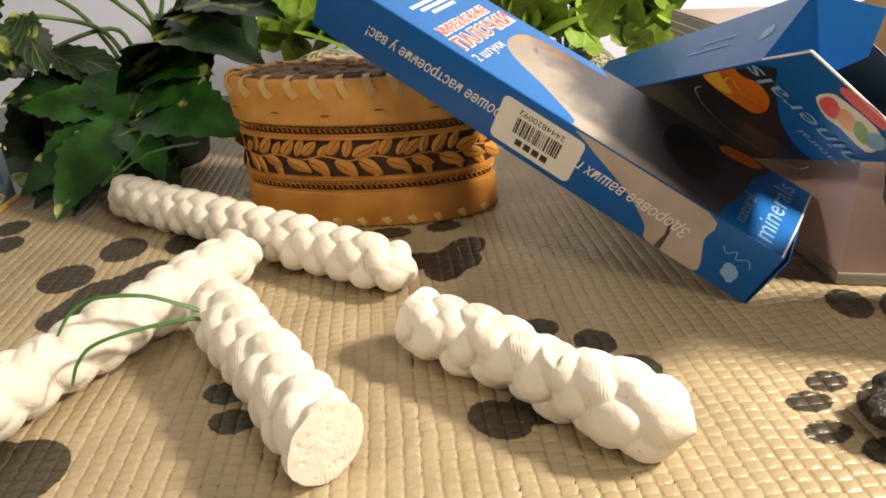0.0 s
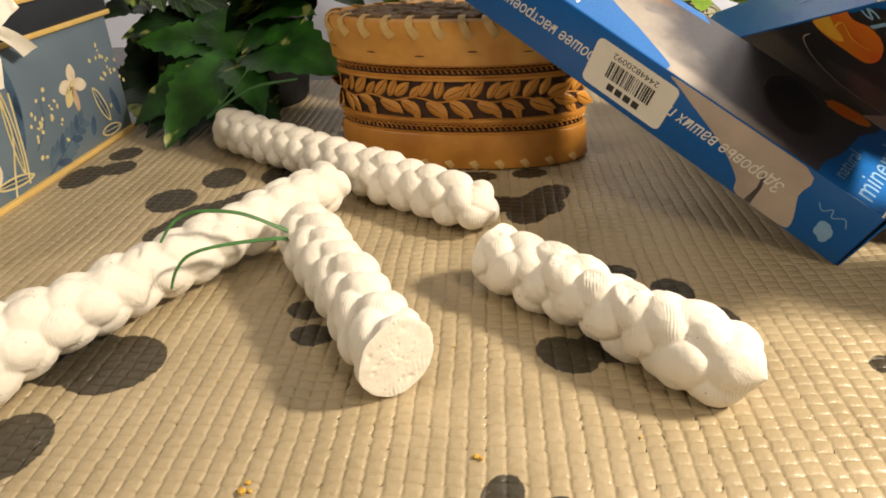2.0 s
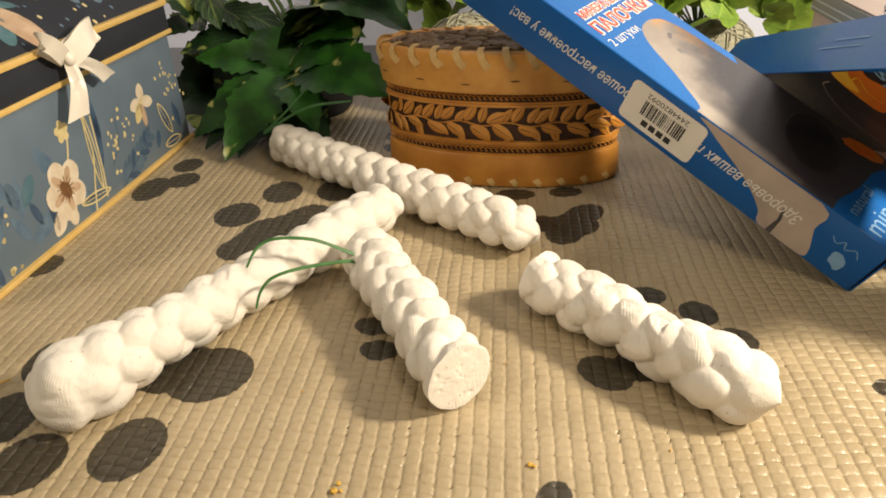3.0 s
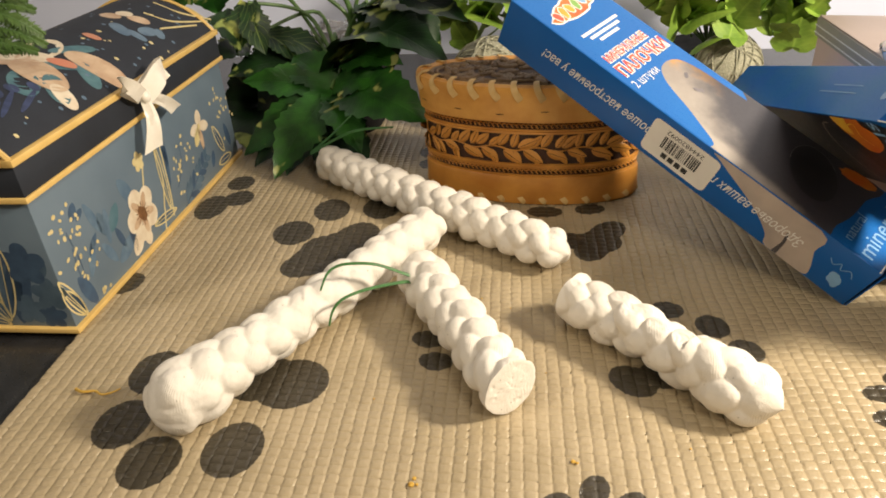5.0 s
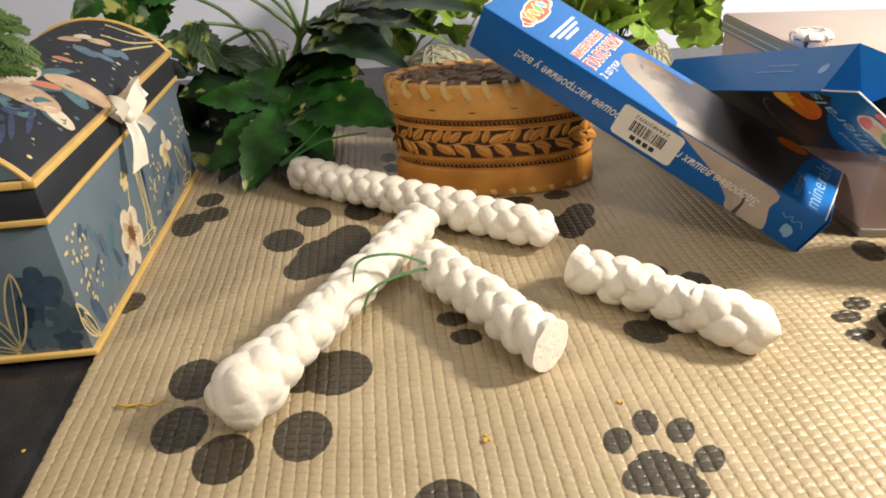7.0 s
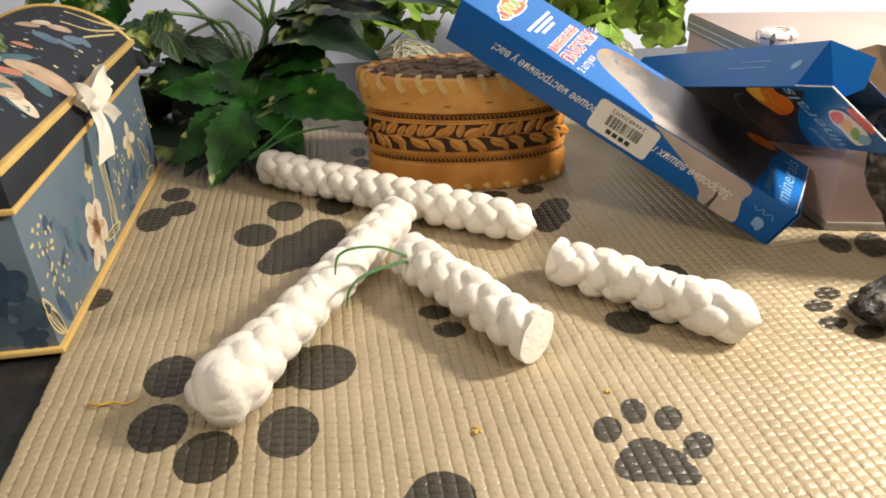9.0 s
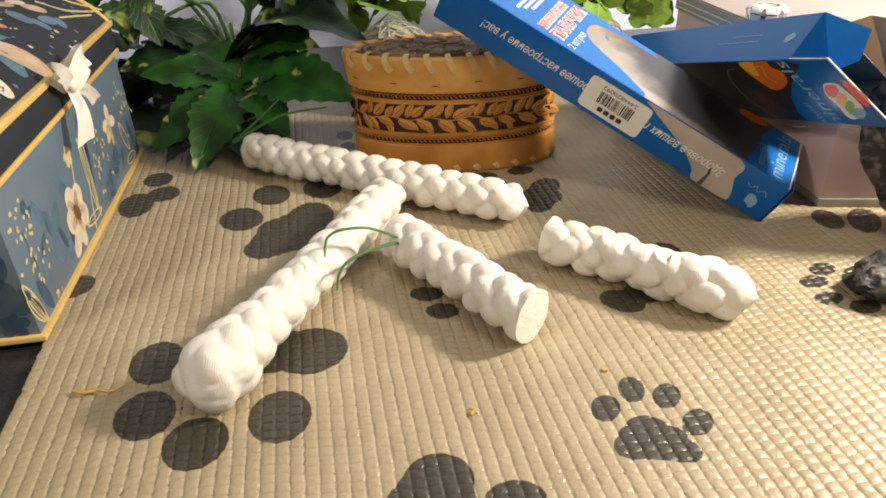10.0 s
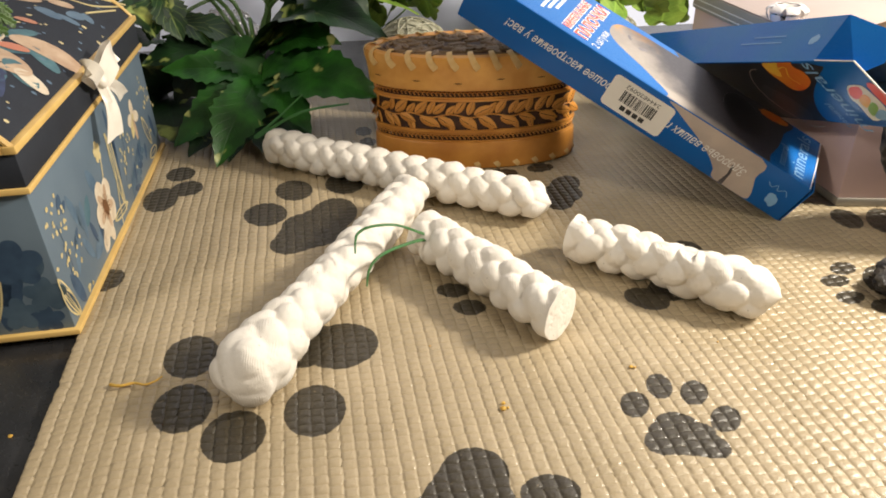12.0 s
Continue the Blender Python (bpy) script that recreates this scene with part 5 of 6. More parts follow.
for k in range(7):
    a = k * 0.9
    c = Vector((0.150, 0.352, HP + 0.0015))
    d = Vector((math.cos(a), math.sin(a), 0))
    line = [c, c + d * 0.006 + Vector((0, 0, 0.009)), c + d * 0.012 + Vector((0, 0, 0.007)), c + d * 0.010 + Vector((0, 0, 0.001))]
    part("loop", ribbon(line, [(0, 0, 1), d, (0, 0, 1), d], 0.009, 0.0002, 0.8, 0.2), FILM, film)

# ---- the black stone ----


def stone(at, half, turn, lean, seed, label):
    """A rough lump of rock with facets and pits, resting on the mat; lean: how far it tips to one side on the way up."""
    bm = bmesh.new()
    bmesh.ops.create_icosphere(bm, subdivisions=5, radius=1)
    shift = Vector((seed, seed * 1.7, 0))
    for v in bm.verts:
        p = v.co.copy()
        f = 1 + 0.16 * noise.noise(p * 1.6 + shift) + 0.10 * noise.noise(p * 4.1 + shift) + 0.06 * noise.noise(p * 9.0 + shift) + 0.03 * noise.noise(p * 19.0 + shift)
        v.co = Vector((p.x * half[0] * f, p.y * half[1] * f, p.z * half[2] * f))
    zmin = min(v.co.z for v in bm.verts)
    for v in bm.verts:
        v.co.z = max(v.co.z, zmin * 0.82) - zmin * 0.82
        v.co.x -= lean * v.co.z
    bmesh.ops.transform(bm, matrix=Matrix.Translation(at) @ pose(0, 0, 0, 0, 0, turn), verts=bm.verts)
    return tagged(part("stone", bm, STONE, None, soft=80), label, "stone", "black stones on the mat")


stone((0.1475, 0.1720, 0), (0.032, 0.017, 0.0095), 12, 0.0, 0.0, "rough flat black stone with pale veins on the mat")
stone((0.2110, 0.2150, 0), (0.042, 0.022, 0.046), -8, 0.50, 4.3, "tall speckled black rock standing before the pastel box")

# ---- the chest-shaped gift box ----
GB = Vector((-0.2552, 0.1883, 0))
GY = Vector((-0.0660, 0.9978, 0))
GX = Vector((-0.9978, -0.0660, 0))  # inwards, away from the printed long side
LG, WG = 0.224, 0.100
chest = thing("gift_box", GB, "grey-blue floral gift box with navy arched lid and gold edges", "box")


def chest_block(x0, x1, y0, y1, z0, z1, bevel=0.0005):
    bm = bmesh.new()
    lo = [GB + GX * a + GY * b for a, b in ((x0, y0), (x1, y0), (x1, y1), (x0, y1))]
    vs = [bm.verts.new(p + Vector((0, 0, z))) for z in (z0, z1) for p in lo]
    for f in ((3, 2, 1, 0), (4, 5, 6, 7), (0, 1, 5, 4), (1, 2, 6, 5), (2, 3, 7, 6), (3, 0, 4, 7)):
        bm.faces.new([vs[k] for k in f])
    bmesh.ops.bevel(bm, geom=bm.edges[:], offset=bevel, segments=2, affect="EDGES", profile=0.5)
    bmesh.ops.recalc_face_normals(bm, faces=bm.faces)
    return bm


part("body", chest_block(0.001, WG - 0.001, 0.001, LG - 0.001, 0.0025, 0.0735), GIFT_BODY, chest, "grey-blue printed paper")
part("base_edge", chest_block(-0.0014, WG + 0.0014, -0.0014, LG + 0.0014, 0.0, 0.0028), GOLD, chest, "gold paper base edge")
part("lid_band", chest_block(-0.0008, WG + 0.0008, -0.0008, LG + 0.0008, 0.0745, 0.0900), GIFT_LID, chest, "navy lid band")
part("lid_edge", chest_block(-0.0018, WG + 0.0018, -0.0018, LG + 0.0018, 0.0720, 0.0748), GOLD, chest, "gold paper edge")
RISE = 0.026
RAD = (WG * WG / 4 + RISE * RISE) / (2 * RISE)
HALF = math.asin(WG / 2 / RAD)


def arch(a, s, extra=0.0):
    """A point of the arched lid: a from -1 (printed side) to 1, s along the box."""
    t = a * HALF
    r = RAD + extra
    return GB + GX * (WG / 2 + r * math.sin(t)) + GY * s + Vector((0, 0, 0.0915 + RISE - RAD + r * math.cos(t)))


rows = [[arch(a, s) for a in np.linspace(-1, 1, 33)] for s in np.linspace(0.0, LG, 3)]
verts = [p for r in rows for p in r]
n = len(verts)
faces = grid_faces(3, 33)
verts += [GB + GX * 0.0 + GY * 0.0 + Vector((0, 0, 0.0895)), GB + GX * WG + Vector((0, 0, 0.0895)), GB + GY * LG + Vector((0, 0, 0.0895)), GB + GX * WG + GY * LG + Vector((0, 0, 0.0895))]
faces += [tuple([n] + list(range(33)) + [n + 1]), tuple([n + 3] + list(range(98, 65, -1)) + [n + 2]), (n, n + 2, 66, 33, 0), (n + 1, 32, 65, 98, n + 3)]
lid_mesh = mesh_of("arched_lid", verts, faces)
bm = bmesh.new()
bm.from_mesh(lid_mesh)
bmesh.ops.recalc_face_normals(bm, faces=bm.faces)
part("arched_lid", bm, GIFT_LID, chest, "navy arched lid printed with flowers")
for x0, x1, y0, y1 in ((-0.0022, 0.0030, -0.0022, LG + 0.0022), (WG - 0.0030, WG + 0.0022, -0.0022, LG + 0.0022), (0.0030, WG - 0.0030, -0.0022, 0.0014), (0.0030, WG - 0.0030, LG - 0.0014, LG + 0.0022)):
    part("lid_edge", chest_block(x0, x1, y0, y1, 0.0896, 0.0930), GOLD, chest, "gold paper edge")
panel = [arch(a, -0.0004) for a in np.linspace(-0.93, 0.93, 25)]
bm = bmesh.new()
bm.faces.new([bm.verts.new(p - Vector((0, 0, 0.001))) for p in panel])
part("end_panel", bm, GIFT_PANEL, chest, "sky-blue arched end panel", soft=None)
part("end_edge", tube([arch(a, -0.0002, 0.0004) for a in np.linspace(-1, 1, 15)], 0.0014, 6), GOLD, chest, "gold paper edge")
part("end_edge", tube([arch(a, LG + 0.0002, 0.0004) for a in np.linspace(-1, 1, 15)], 0.0014, 6), GOLD, chest, "gold paper edge")

SIDE_G = frame_of(GB + GX * 0.001, GY, (0, 0, 1))
NEAR_G = frame_of(GB + GY * 0.001, -GX, (0, 0, 1))


def gpatch(name, pts, mat, m, lift, label=""):
    return part(name, outline_patch(pts, m, lift * 0.3), mat, chest, label, soft=None)


def flower(x, y, size, m, mat, turn=0, petals=5, wide=0.75):
    for k in range(petals):
        gpatch("printed_petal", petal_outline(x, y, size, size * wide, turn + 360 * k / petals, 18, 0.8), mat, m, 0.0005 + 0.00006 * k)


def leaf_print(x, y, length, width, turn, mat, m, outline=None):
    gpatch("printed_leaf", petal_outline(x, y, length, width, turn), mat, m, 0.0003)
    if outline:
        pts = petal_outline(x, y, length, width, turn)
        part("printed_line", stroke(pts + pts[:1], 0.0010, m, 0.0002), outline, chest, soft=None)
        part("printed_line", stroke([(x, y), (x + length * 0.5 * math.cos(radians(turn)), y + length * 0.5 * math.sin(radians(turn))), (x + length * math.cos(radians(turn)), y + length * math.sin(radians(turn)))], 0.0005, m, 0.0002), outline, chest, soft=None)


def dots(cx, cy, spread, count, m, mat, size, seed):
    rnd = random.Random(seed)
    for k in range(count):
        x, y = cx + rnd.gauss(0, spread), cy + rnd.gauss(0, spread)
        gpatch("printed_dot", blob(x, min(max(y, 0.005), 0.069), size * rnd.uniform(0.6, 1.2), size * rnd.uniform(0.8, 1.5), rnd.uniform(0, 180), 10), mat, m, 0.0006)


# long side: flowers, sprigs and leaves
fx, fy = (0.0816, 0.0239)
for dx, dy, ln, tn in ((0.015, 0.004, 0.020, 165), (-0.004, 0.010, 0.020, 120), (0.012, -0.006, 0.024, -60), (-0.012, -0.006, 0.022, 200)):
    leaf_print(fx + dx, fy + dy, ln, 0.009, tn, DUSK_INK, SIDE_G)
flower(fx, fy, 0.0165, SIDE_G, PETAL, 40, 5, 0.85)
for k in range(5):
    gpatch("printed_petal", petal_outline(fx, fy, 0.0125, 0.0050, 58 + 72 * k, 16, 0.9), PEACH, SIDE_G, 0.0009)
for k in range(14):
    t = radians(360 * k / 14 + 8)
    part("printed_line", stroke([(fx, fy), (fx + 0.0036 * math.cos(t), fy + 0.0036 * math.sin(t)), (fx + 0.0072 * math.cos(t), fy + 0.0072 * math.sin(t))], 0.0005, SIDE_G, 0.00034), BROWN_INK, chest, soft=None)
gpatch("printed_centre", blob(fx, fy, 0.0046, 0.0046, 0, 20, 0.25, 4), BROWN_INK, SIDE_G, 0.0010)
dots(fx, fy, 0.0040, 16, SIDE_G, CREAM_INK, 0.0006, 9)
fx2, fy2 = (0.1714, 0.0421)
for (qx, qy), wd, mat in (((0.1743, 0.0529), 0.0085, PETAL), ((0.1852, 0.0387), 0.0075, PETAL), ((0.1584, 0.0415), 0.0080, PETAL), ((0.1617, 0.0312), 0.0075, CREAM_INK), ((0.1716, 0.0256), 0.0055, PEACH)):
    leaf_print(fx2, fy2, math.hypot(qx - fx2, qy - fy2), wd, math.degrees(math.atan2(qy - fy2, qx - fx2)), mat, SIDE_G)
gpatch("printed_centre", blob(fx2, fy2, 0.0018, 0.0018, 0, 16, 0.2, 5), CREAM_INK, SIDE_G, 0.0010)
for (px_, py_), (qx, qy), wd, mat, line in (((0.2002, 0.0126), (0.1898, 0.0349), 0.0070, NAVY_INK, CREAM_INK), ((0.2126, 0.0119), (0.2081, 0.0306), 0.0065, NAVY_INK, None), ((0.1878, 0.0075), (0.2095, 0.0067), 0.0060, NAVY_INK, CREAM_INK), ((0.1785, 0.0092), (0.1835, 0.0199), 0.0055, NAVY_INK, None)):
    leaf_print(px_, py_, math.hypot(qx - px_, qy - py_), wd, math.degrees(math.atan2(qy - py_, qx - px_)), mat, SIDE_G, line)
(sx0, sy0), (sx1, sy1) = (0.1301, 0.0028), (0.1733, 0.0214)
part("printed_stem", stroke([(sx0, sy0), ((sx0 + sx1) / 2, (sy0 + sy1) / 2), (sx1, sy1)], 0.0008, SIDE_G, 0.0001), NAVY_INK, chest, soft=None)
lean = math.degrees(math.atan2(sy1 - sy0, sx1 - sx0))
for k in range(7):
    t = 0.06 + 0.14 * k
    for sg in (-1, 1):
        leaf_print(sx0 + (sx1 - sx0) * t, sy0 + (sy1 - sy0) * t, 0.0145 - 0.0009 * k, 0.0046, lean + sg * 38, SMOKE_INK if (k + sg) % 3 else NAVY_INK, SIDE_G)
bx, by = (0.0923, 0.0514)
flower(bx, by, 0.0060, SIDE_G, CREAM_INK, 20, 5, 0.8)
for pts in ([(0.0966, 0.0523), (0.0927, 0.0417), (0.0883, 0.0331)], [(0.1107, 0.0544), (0.1120, 0.0329), (0.1053, 0.0153), (0.0999, 0.0007)], [(0.1184, 0.0513), (0.1172, 0.0342), (0.1160, 0.0195), (0.1132, 0.0053)]):
    part("printed_stem", stroke(pts, 0.0013, SIDE_G, 0.00012), CREAM_INK, chest, soft=None)
for (px_, py_), ln, tn, mat in (((0.1225, 0.0356), 0.030, 95, NAVY_INK), ((0.0465, 0.0238), 0.020, 80, DUSK_INK), ((0.0482, 0.0123), 0.018, 120, DUSK_INK), ((0.0240, 0.0171), 0.020, 60, DUSK_INK), ((0.0427, 0.0328), 0.022, 110, DUSK_INK)):
    leaf_print(px_, py_, ln, 0.006, tn, mat, SIDE_G)
for (cx, cy), spread, count, seed in (((0.0158, 0.0494), 0.0065, 16, 1), ((0.0198, 0.0314), 0.0070, 22, 2), ((0.1362, 0.0315), 0.0085, 26, 3), ((0.2108, 0.0384), 0.0090, 20, 4), ((0.0320, 0.0102), 0.0060, 8, 6)):
    dots(cx, cy, spread, count, SIDE_G, CREAM_INK, 0.0011, seed)
for pts in ([(0.0165, 0.0067), (0.0198, 0.0265), (0.0174, 0.0470)], [(0.0157, 0.0158), (0.0174, 0.0376)], [(0.1264, 0.0184), (0.1377, 0.0288), (0.1401, 0.0413)]):
    part("printed_stem", stroke(pts, 0.0006, SIDE_G, 0.00012), NAVY_INK, chest, soft=None)
ax, ay = (0.0108, 0.0039)
leaf_print(ax, ay, 0.022, 0.008, 118, NAVY_INK, SIDE_G, CREAM_INK)
leaf_print(*(0.0220, 0.0029), 0.022, 0.008, 112, NAVY_INK, SIDE_G)
for (px_, py_), (qx, qy), wd, mat, line in (
    ((0.0116, 0.0029), (0.0002, 0.0291), 0.0060, SMOKE_INK, CREAM_INK), ((0.0501, 0.0287), (0.0614, 0.0410), 0.0080, TEAL_LEAF, None), ((0.0458, 0.0294), (0.0438, 0.0438), 0.0075, SMOKE_INK, None), ((0.0235, 0.0492), (0.0292, 0.0573), 0.0060, NAVY_INK, None),
    ((0.0268, 0.0481), (0.0336, 0.0519), 0.0040, NAVY_INK, None), ((0.1118, 0.0108), (0.1122, 0.0538), 0.0052, SMOKE_INK, CREAM_INK), ((0.1171, 0.0210), (0.1223, 0.0497), 0.0060, NAVY_INK, None), ((0.0675, 0.0072), (0.0669, 0.0263), 0.0050, NAVY_INK, None), ((0.0587, 0.0150), (0.0538, 0.0293), 0.0050, NAVY_INK, None),
    ((0.0758, 0.0161), (0.0643, 0.0054), 0.0100, PETAL, None), ((0.0812, 0.0130), (0.0812, 0.0036), 0.0080, PETAL, None), ((0.0897, 0.0110), (0.1179, 0.0084), 0.0050, SMOKE_INK, CREAM_INK), ((0.0277, 0.0275), (0.0379, 0.0355), 0.0040, NAVY_INK, None)):
    leaf_print(px_, py_, math.hypot(qx - px_, qy - py_), wd, math.degrees(math.atan2(qy - py_, qx - px_)), mat, SIDE_G, line)
# near end: dusky leaves and flowers
for (px_, py_), (qx, qy), wd, mat, line in (
    ((-0.0339, 0.0078), (-0.0251, 0.0477), 0.0085, SMOKE_INK, CREAM_INK), ((-0.0348, 0.0058), (-0.0444, 0.0287), 0.0065, SMOKE_INK, CREAM_INK), ((-0.0355, 0.0038), (-0.0519, 0.0081), 0.0050, SMOKE_INK, CREAM_INK), ((-0.0312, 0.0117), (-0.0195, 0.0429), 0.0085, NAVY_INK, None), ((-0.0288, 0.0041), (-0.0238, 0.0276), 0.0080, NAVY_INK, None),
    ((-0.0144, 0.0287), (-0.0145, 0.0415), 0.0060, SMOKE_INK, None), ((-0.0135, 0.0296), (-0.0046, 0.0397), 0.0065, SMOKE_INK, None), ((-0.0131, 0.0318), (-0.0077, 0.0447), 0.0050, SMOKE_INK, None), ((-0.0240, 0.0130), (-0.0168, 0.0475), 0.0100, NAVY_INK, None)):
    leaf_print(px_, py_, math.hypot(qx - px_, qy - py_), wd, math.degrees(math.atan2(qy - py_, qx - px_)), mat, NEAR_G, line)
for (px_, py_), size, mat in (((-0.0218, 0.0129), 0.0090, SMOKE_INK), ((-0.0082, 0.0220), 0.0095, SMOKE_INK), ((-0.0108, 0.0089), 0.0075, NAVY_INK), ((-0.0157, 0.0389), 0.012, NAVY_INK)):
    flower(px_, py_, size, NEAR_G, mat, 15)


def on_arch(points, extra=0.0004):
    """A printed shape on the arched lid, from (across, along) outlines."""
    bm = bmesh.new()
    f = bm.faces.new([bm.verts.new(arch(a, s, extra)) for a, s in points])
    bmesh.ops.triangulate(bm, faces=[f])
    return bm


def arch_petal(a, s, length, width, turn, mat, extra=0.0005):
    pts = [(a + x / (WG / 2), s + y) for x, y in petal_outline(0, 0, length, width, turn, 18, 0.9)]
    part("printed_petal", on_arch(pts, extra), mat, chest, soft=None)


bloom_prints = [((-0.3560, 0.0745), 0.034, 0.020, -8, PEACH, 0.00025), ((-0.4032, 0.0966), 0.032, 0.018, 168, PEACH, 0.0003), ((-0.2022, 0.0736), 0.030, 0.020, 205, PEACH, 0.00035), ((-0.2840, 0.0808), 0.030, 0.018, 75, PETAL, 0.0004), ((-0.4316, 0.0862), 0.026, 0.014, -30, PETAL, 0.00032)]
leaf_prints = [((-0.6104, 0.0885), 0.013, 0.008, -30, CORAL_INK, 0.0004), ((-0.2817, 0.0456), 0.020, 0.014, 10, CORAL_INK, 0.0003), ((1.2000, 0.5889), 0.012, 0.012, 100, CORAL_INK, 0.0003), ((-0.4661, 0.1276), 0.010, 0.006, 10, CORAL_INK, 0.0003)]
small_prints = [((-0.5214, 0.1156), 0.026, 0.008, -65, LID_BLUE, 0.0002), ((-0.6384, 0.0918), 0.024, 0.008, -55, LID_BLUE, 0.0002), ((-0.3723, 0.0637), 0.024, 0.013, -120, LID_BLUE, 0.0002), ((-0.6488, 0.0636), 0.016, 0.010, -150, PETAL, 0.0003), ((-0.5520, 0.0701), 0.022, 0.011, -130, LID_BLUE, 0.0002), ((-0.5663, 0.0947), 0.020, 0.010, -140, LID_BLUE, 0.0002)]
bud_prints = [((-0.2897, 0.1666), 0.013, 0.010, 30, PEACH, 0.0002), ((-0.3368, 0.1726), 0.012, 0.010, 150, PEACH, 0.00025), ((-0.2765, 0.1730), 0.010, 0.009, 80, PETAL, 0.0003), ((-0.5573, 0.1472), 0.016, 0.009, 40, DUSK_INK, 0.0002), ((-0.5989, 0.1589), 0.014, 0.008, 100, DUSK_INK, 0.0002), ((-0.7201, 0.1542), 0.012, 0.007, 0, DUSK_INK, 0.0002), ((-0.7639, 0.1673), 0.010, 0.006, 60, DUSK_INK, 0.0002)]
more_prints = [((-0.5112, 0.0306), 0.008, 0.006, 60, LID_INDIGO, 0.0002), ((-0.5484, 0.0416), 0.007, 0.006, 40, LID_INDIGO, 0.0002), ((-0.6312, 0.0509), 0.007, 0.005, 40, LID_INDIGO, 0.0002), ((-0.6880, 0.0195), 0.024, 0.0025, 70, LID_INDIGO, 0.0002), ((-0.5807, 0.0175), 0.024, 0.0025, 60, LID_INDIGO, 0.0002), ((-0.7275, 0.0304), 0.022, 0.0025, 75, LID_INDIGO, 0.0002), ((-0.5051, 0.0225), 0.011, 0.009, 20, PETAL, 0.0003), ((-0.6618, 0.0104), 0.020, 0.0025, 75, LID_INDIGO, 0.0002)]
for (a, s), ln, wd, tn, mat, ex in itertools.chain(bloom_prints, leaf_prints, small_prints, bud_prints, more_prints):
    arch_petal(a, s, ln, wd, tn, mat, ex)
for c in ([(-0.8602, 0.2348), (-0.6107, 0.2144), (-0.2966, 0.2132)], [(-0.8556, 0.2289), (-0.6535, 0.1959), (-0.3819, 0.1890)], [(-0.8123, 0.2292), (-0.6028, 0.2279), (-0.3323, 0.2232)], [(-0.8331, 0.2131), (-0.7390, 0.1929), (-0.6657, 0.1779)]):
    part("printed_stem", tube([arch(a, s, 0.0002) for a, s in c], 0.0006, 5), CREAM_INK, chest, soft=60)
rnd = random.Random(21)
for k in range(60):
    a, s = rnd.uniform(-0.95, 0.3), rnd.uniform(0.01, LG - 0.01)
    z = rnd.uniform(0.0006, 0.0014)
    part("printed_dot", on_arch([(a + z * math.cos(t) / (WG / 2), s + z * math.sin(t)) for t in np.linspace(0, 6.28, 9)[:-1]], 0.0001), rnd.choice((CREAM_INK, DUSK_INK, DUSK_INK)), chest, soft=None)

# ---- satin bow on the lid's edge ----
bow = thing("satin_bow", (-0.2600, 0.2950, 0.0930), "small cream satin ribbon bow tied on the lid", "bow")
c = Vector((-0.2585, 0.2915, 0.0855))
out = -GX
FRONT = (out - GY * 0.8).normalized()


def bow_point(s, z, o):
    return c + GY * s + Vector((0, 0, z)) + out * o


def tail(points, start, end, fork):
    """A satin tail seen flat on, wider towards its end, cut aslant."""
    pts = spline(points, 6)
    verts, n = [], len(pts)
    for i, p in enumerate(pts):
        d = (pts[min(i + 1, n - 1)] - pts[max(i - 1, 0)]).normalized()
        s = d.cross(FRONT).normalized()
        t = i / (n - 1)
        w = (start + (end - start) * t) / 2
        slant = d * fork * max(0, t - 0.8) * 5
        for x in (-1, -0.3, 0.4, 1):
            q = p + s * w * x + slant * x + FRONT * 0.0007 * math.cos(3 * x + 4 * t)
            verts.append(q)
    faces = grid_faces(n, 4)
    bm = bmesh.new()
    vs = [bm.verts.new(v) for v in verts]
    for f in faces:
        bm.faces.new([vs[k] for k in f])
    bmesh.ops.recalc_face_normals(bm, faces=bm.faces)
    bmesh.ops.solidify(bm, geom=bm.faces[:], thickness=0.0003)
    return bm


part("loop", ribbon([bow_point(0, 0, 0.003), bow_point(-0.006, 0.003, 0.006), bow_point(-0.013, 0.009, 0.007), bow_point(-0.018, 0.013, 0.005), bow_point(-0.013, 0.009, 0.002), bow_point(-0.006, 0.004, 0.002), bow_point(0, 0, 0.002)], [FRONT, FRONT, FRONT, -GY, -FRONT, -FRONT, -FRONT], 0.0085, 0.0003), RIBBON, bow, "satin loop")
part("loop", ribbon([bow_point(0, 0, 0.003), bow_point(0.006, 0.004, 0.007), bow_point(0.014, 0.009, 0.009), bow_point(0.023, 0.010, 0.007), bow_point(0.017, 0.006, 0.003), bow_point(0.008, 0.003, 0.002), bow_point(0, 0, 0.002)], [FRONT, FRONT, FRONT, GY, -FRONT, -FRONT, -FRONT], 0.0120, 0.0003), RIBBON, bow, "satin loop")
part("tail", tail([bow_point(0, -0.001, 0.004), bow_point(-0.002, -0.010, 0.0065), bow_point(-0.005, -0.018, 0.007), bow_point(-0.009, -0.028, 0.006)], 0.0050, 0.0105, 0.0032), RIBBON, bow, "satin tail")
part("tail", tail([bow_point(0, -0.001, 0.004), bow_point(0.009, -0.004, 0.006), bow_point(0.019, -0.010, 0.006), bow_point(0.028, -0.017, 0.005)], 0.0050, 0.0085, -0.002), RIBBON, bow, "satin tail")
knot = bmesh.new()
bmesh.ops.create_icosphere(knot, subdivisions=3, radius=0.0032)
bmesh.ops.transform(knot, matrix=Matrix.Translation(bow_point(0, 0, 0.005)) @ Matrix.Diagonal((0.8, 1, 1.1, 1)), verts=knot.verts)
part("knot", knot, RIBBON, bow, soft=80)

# ---- plants ----


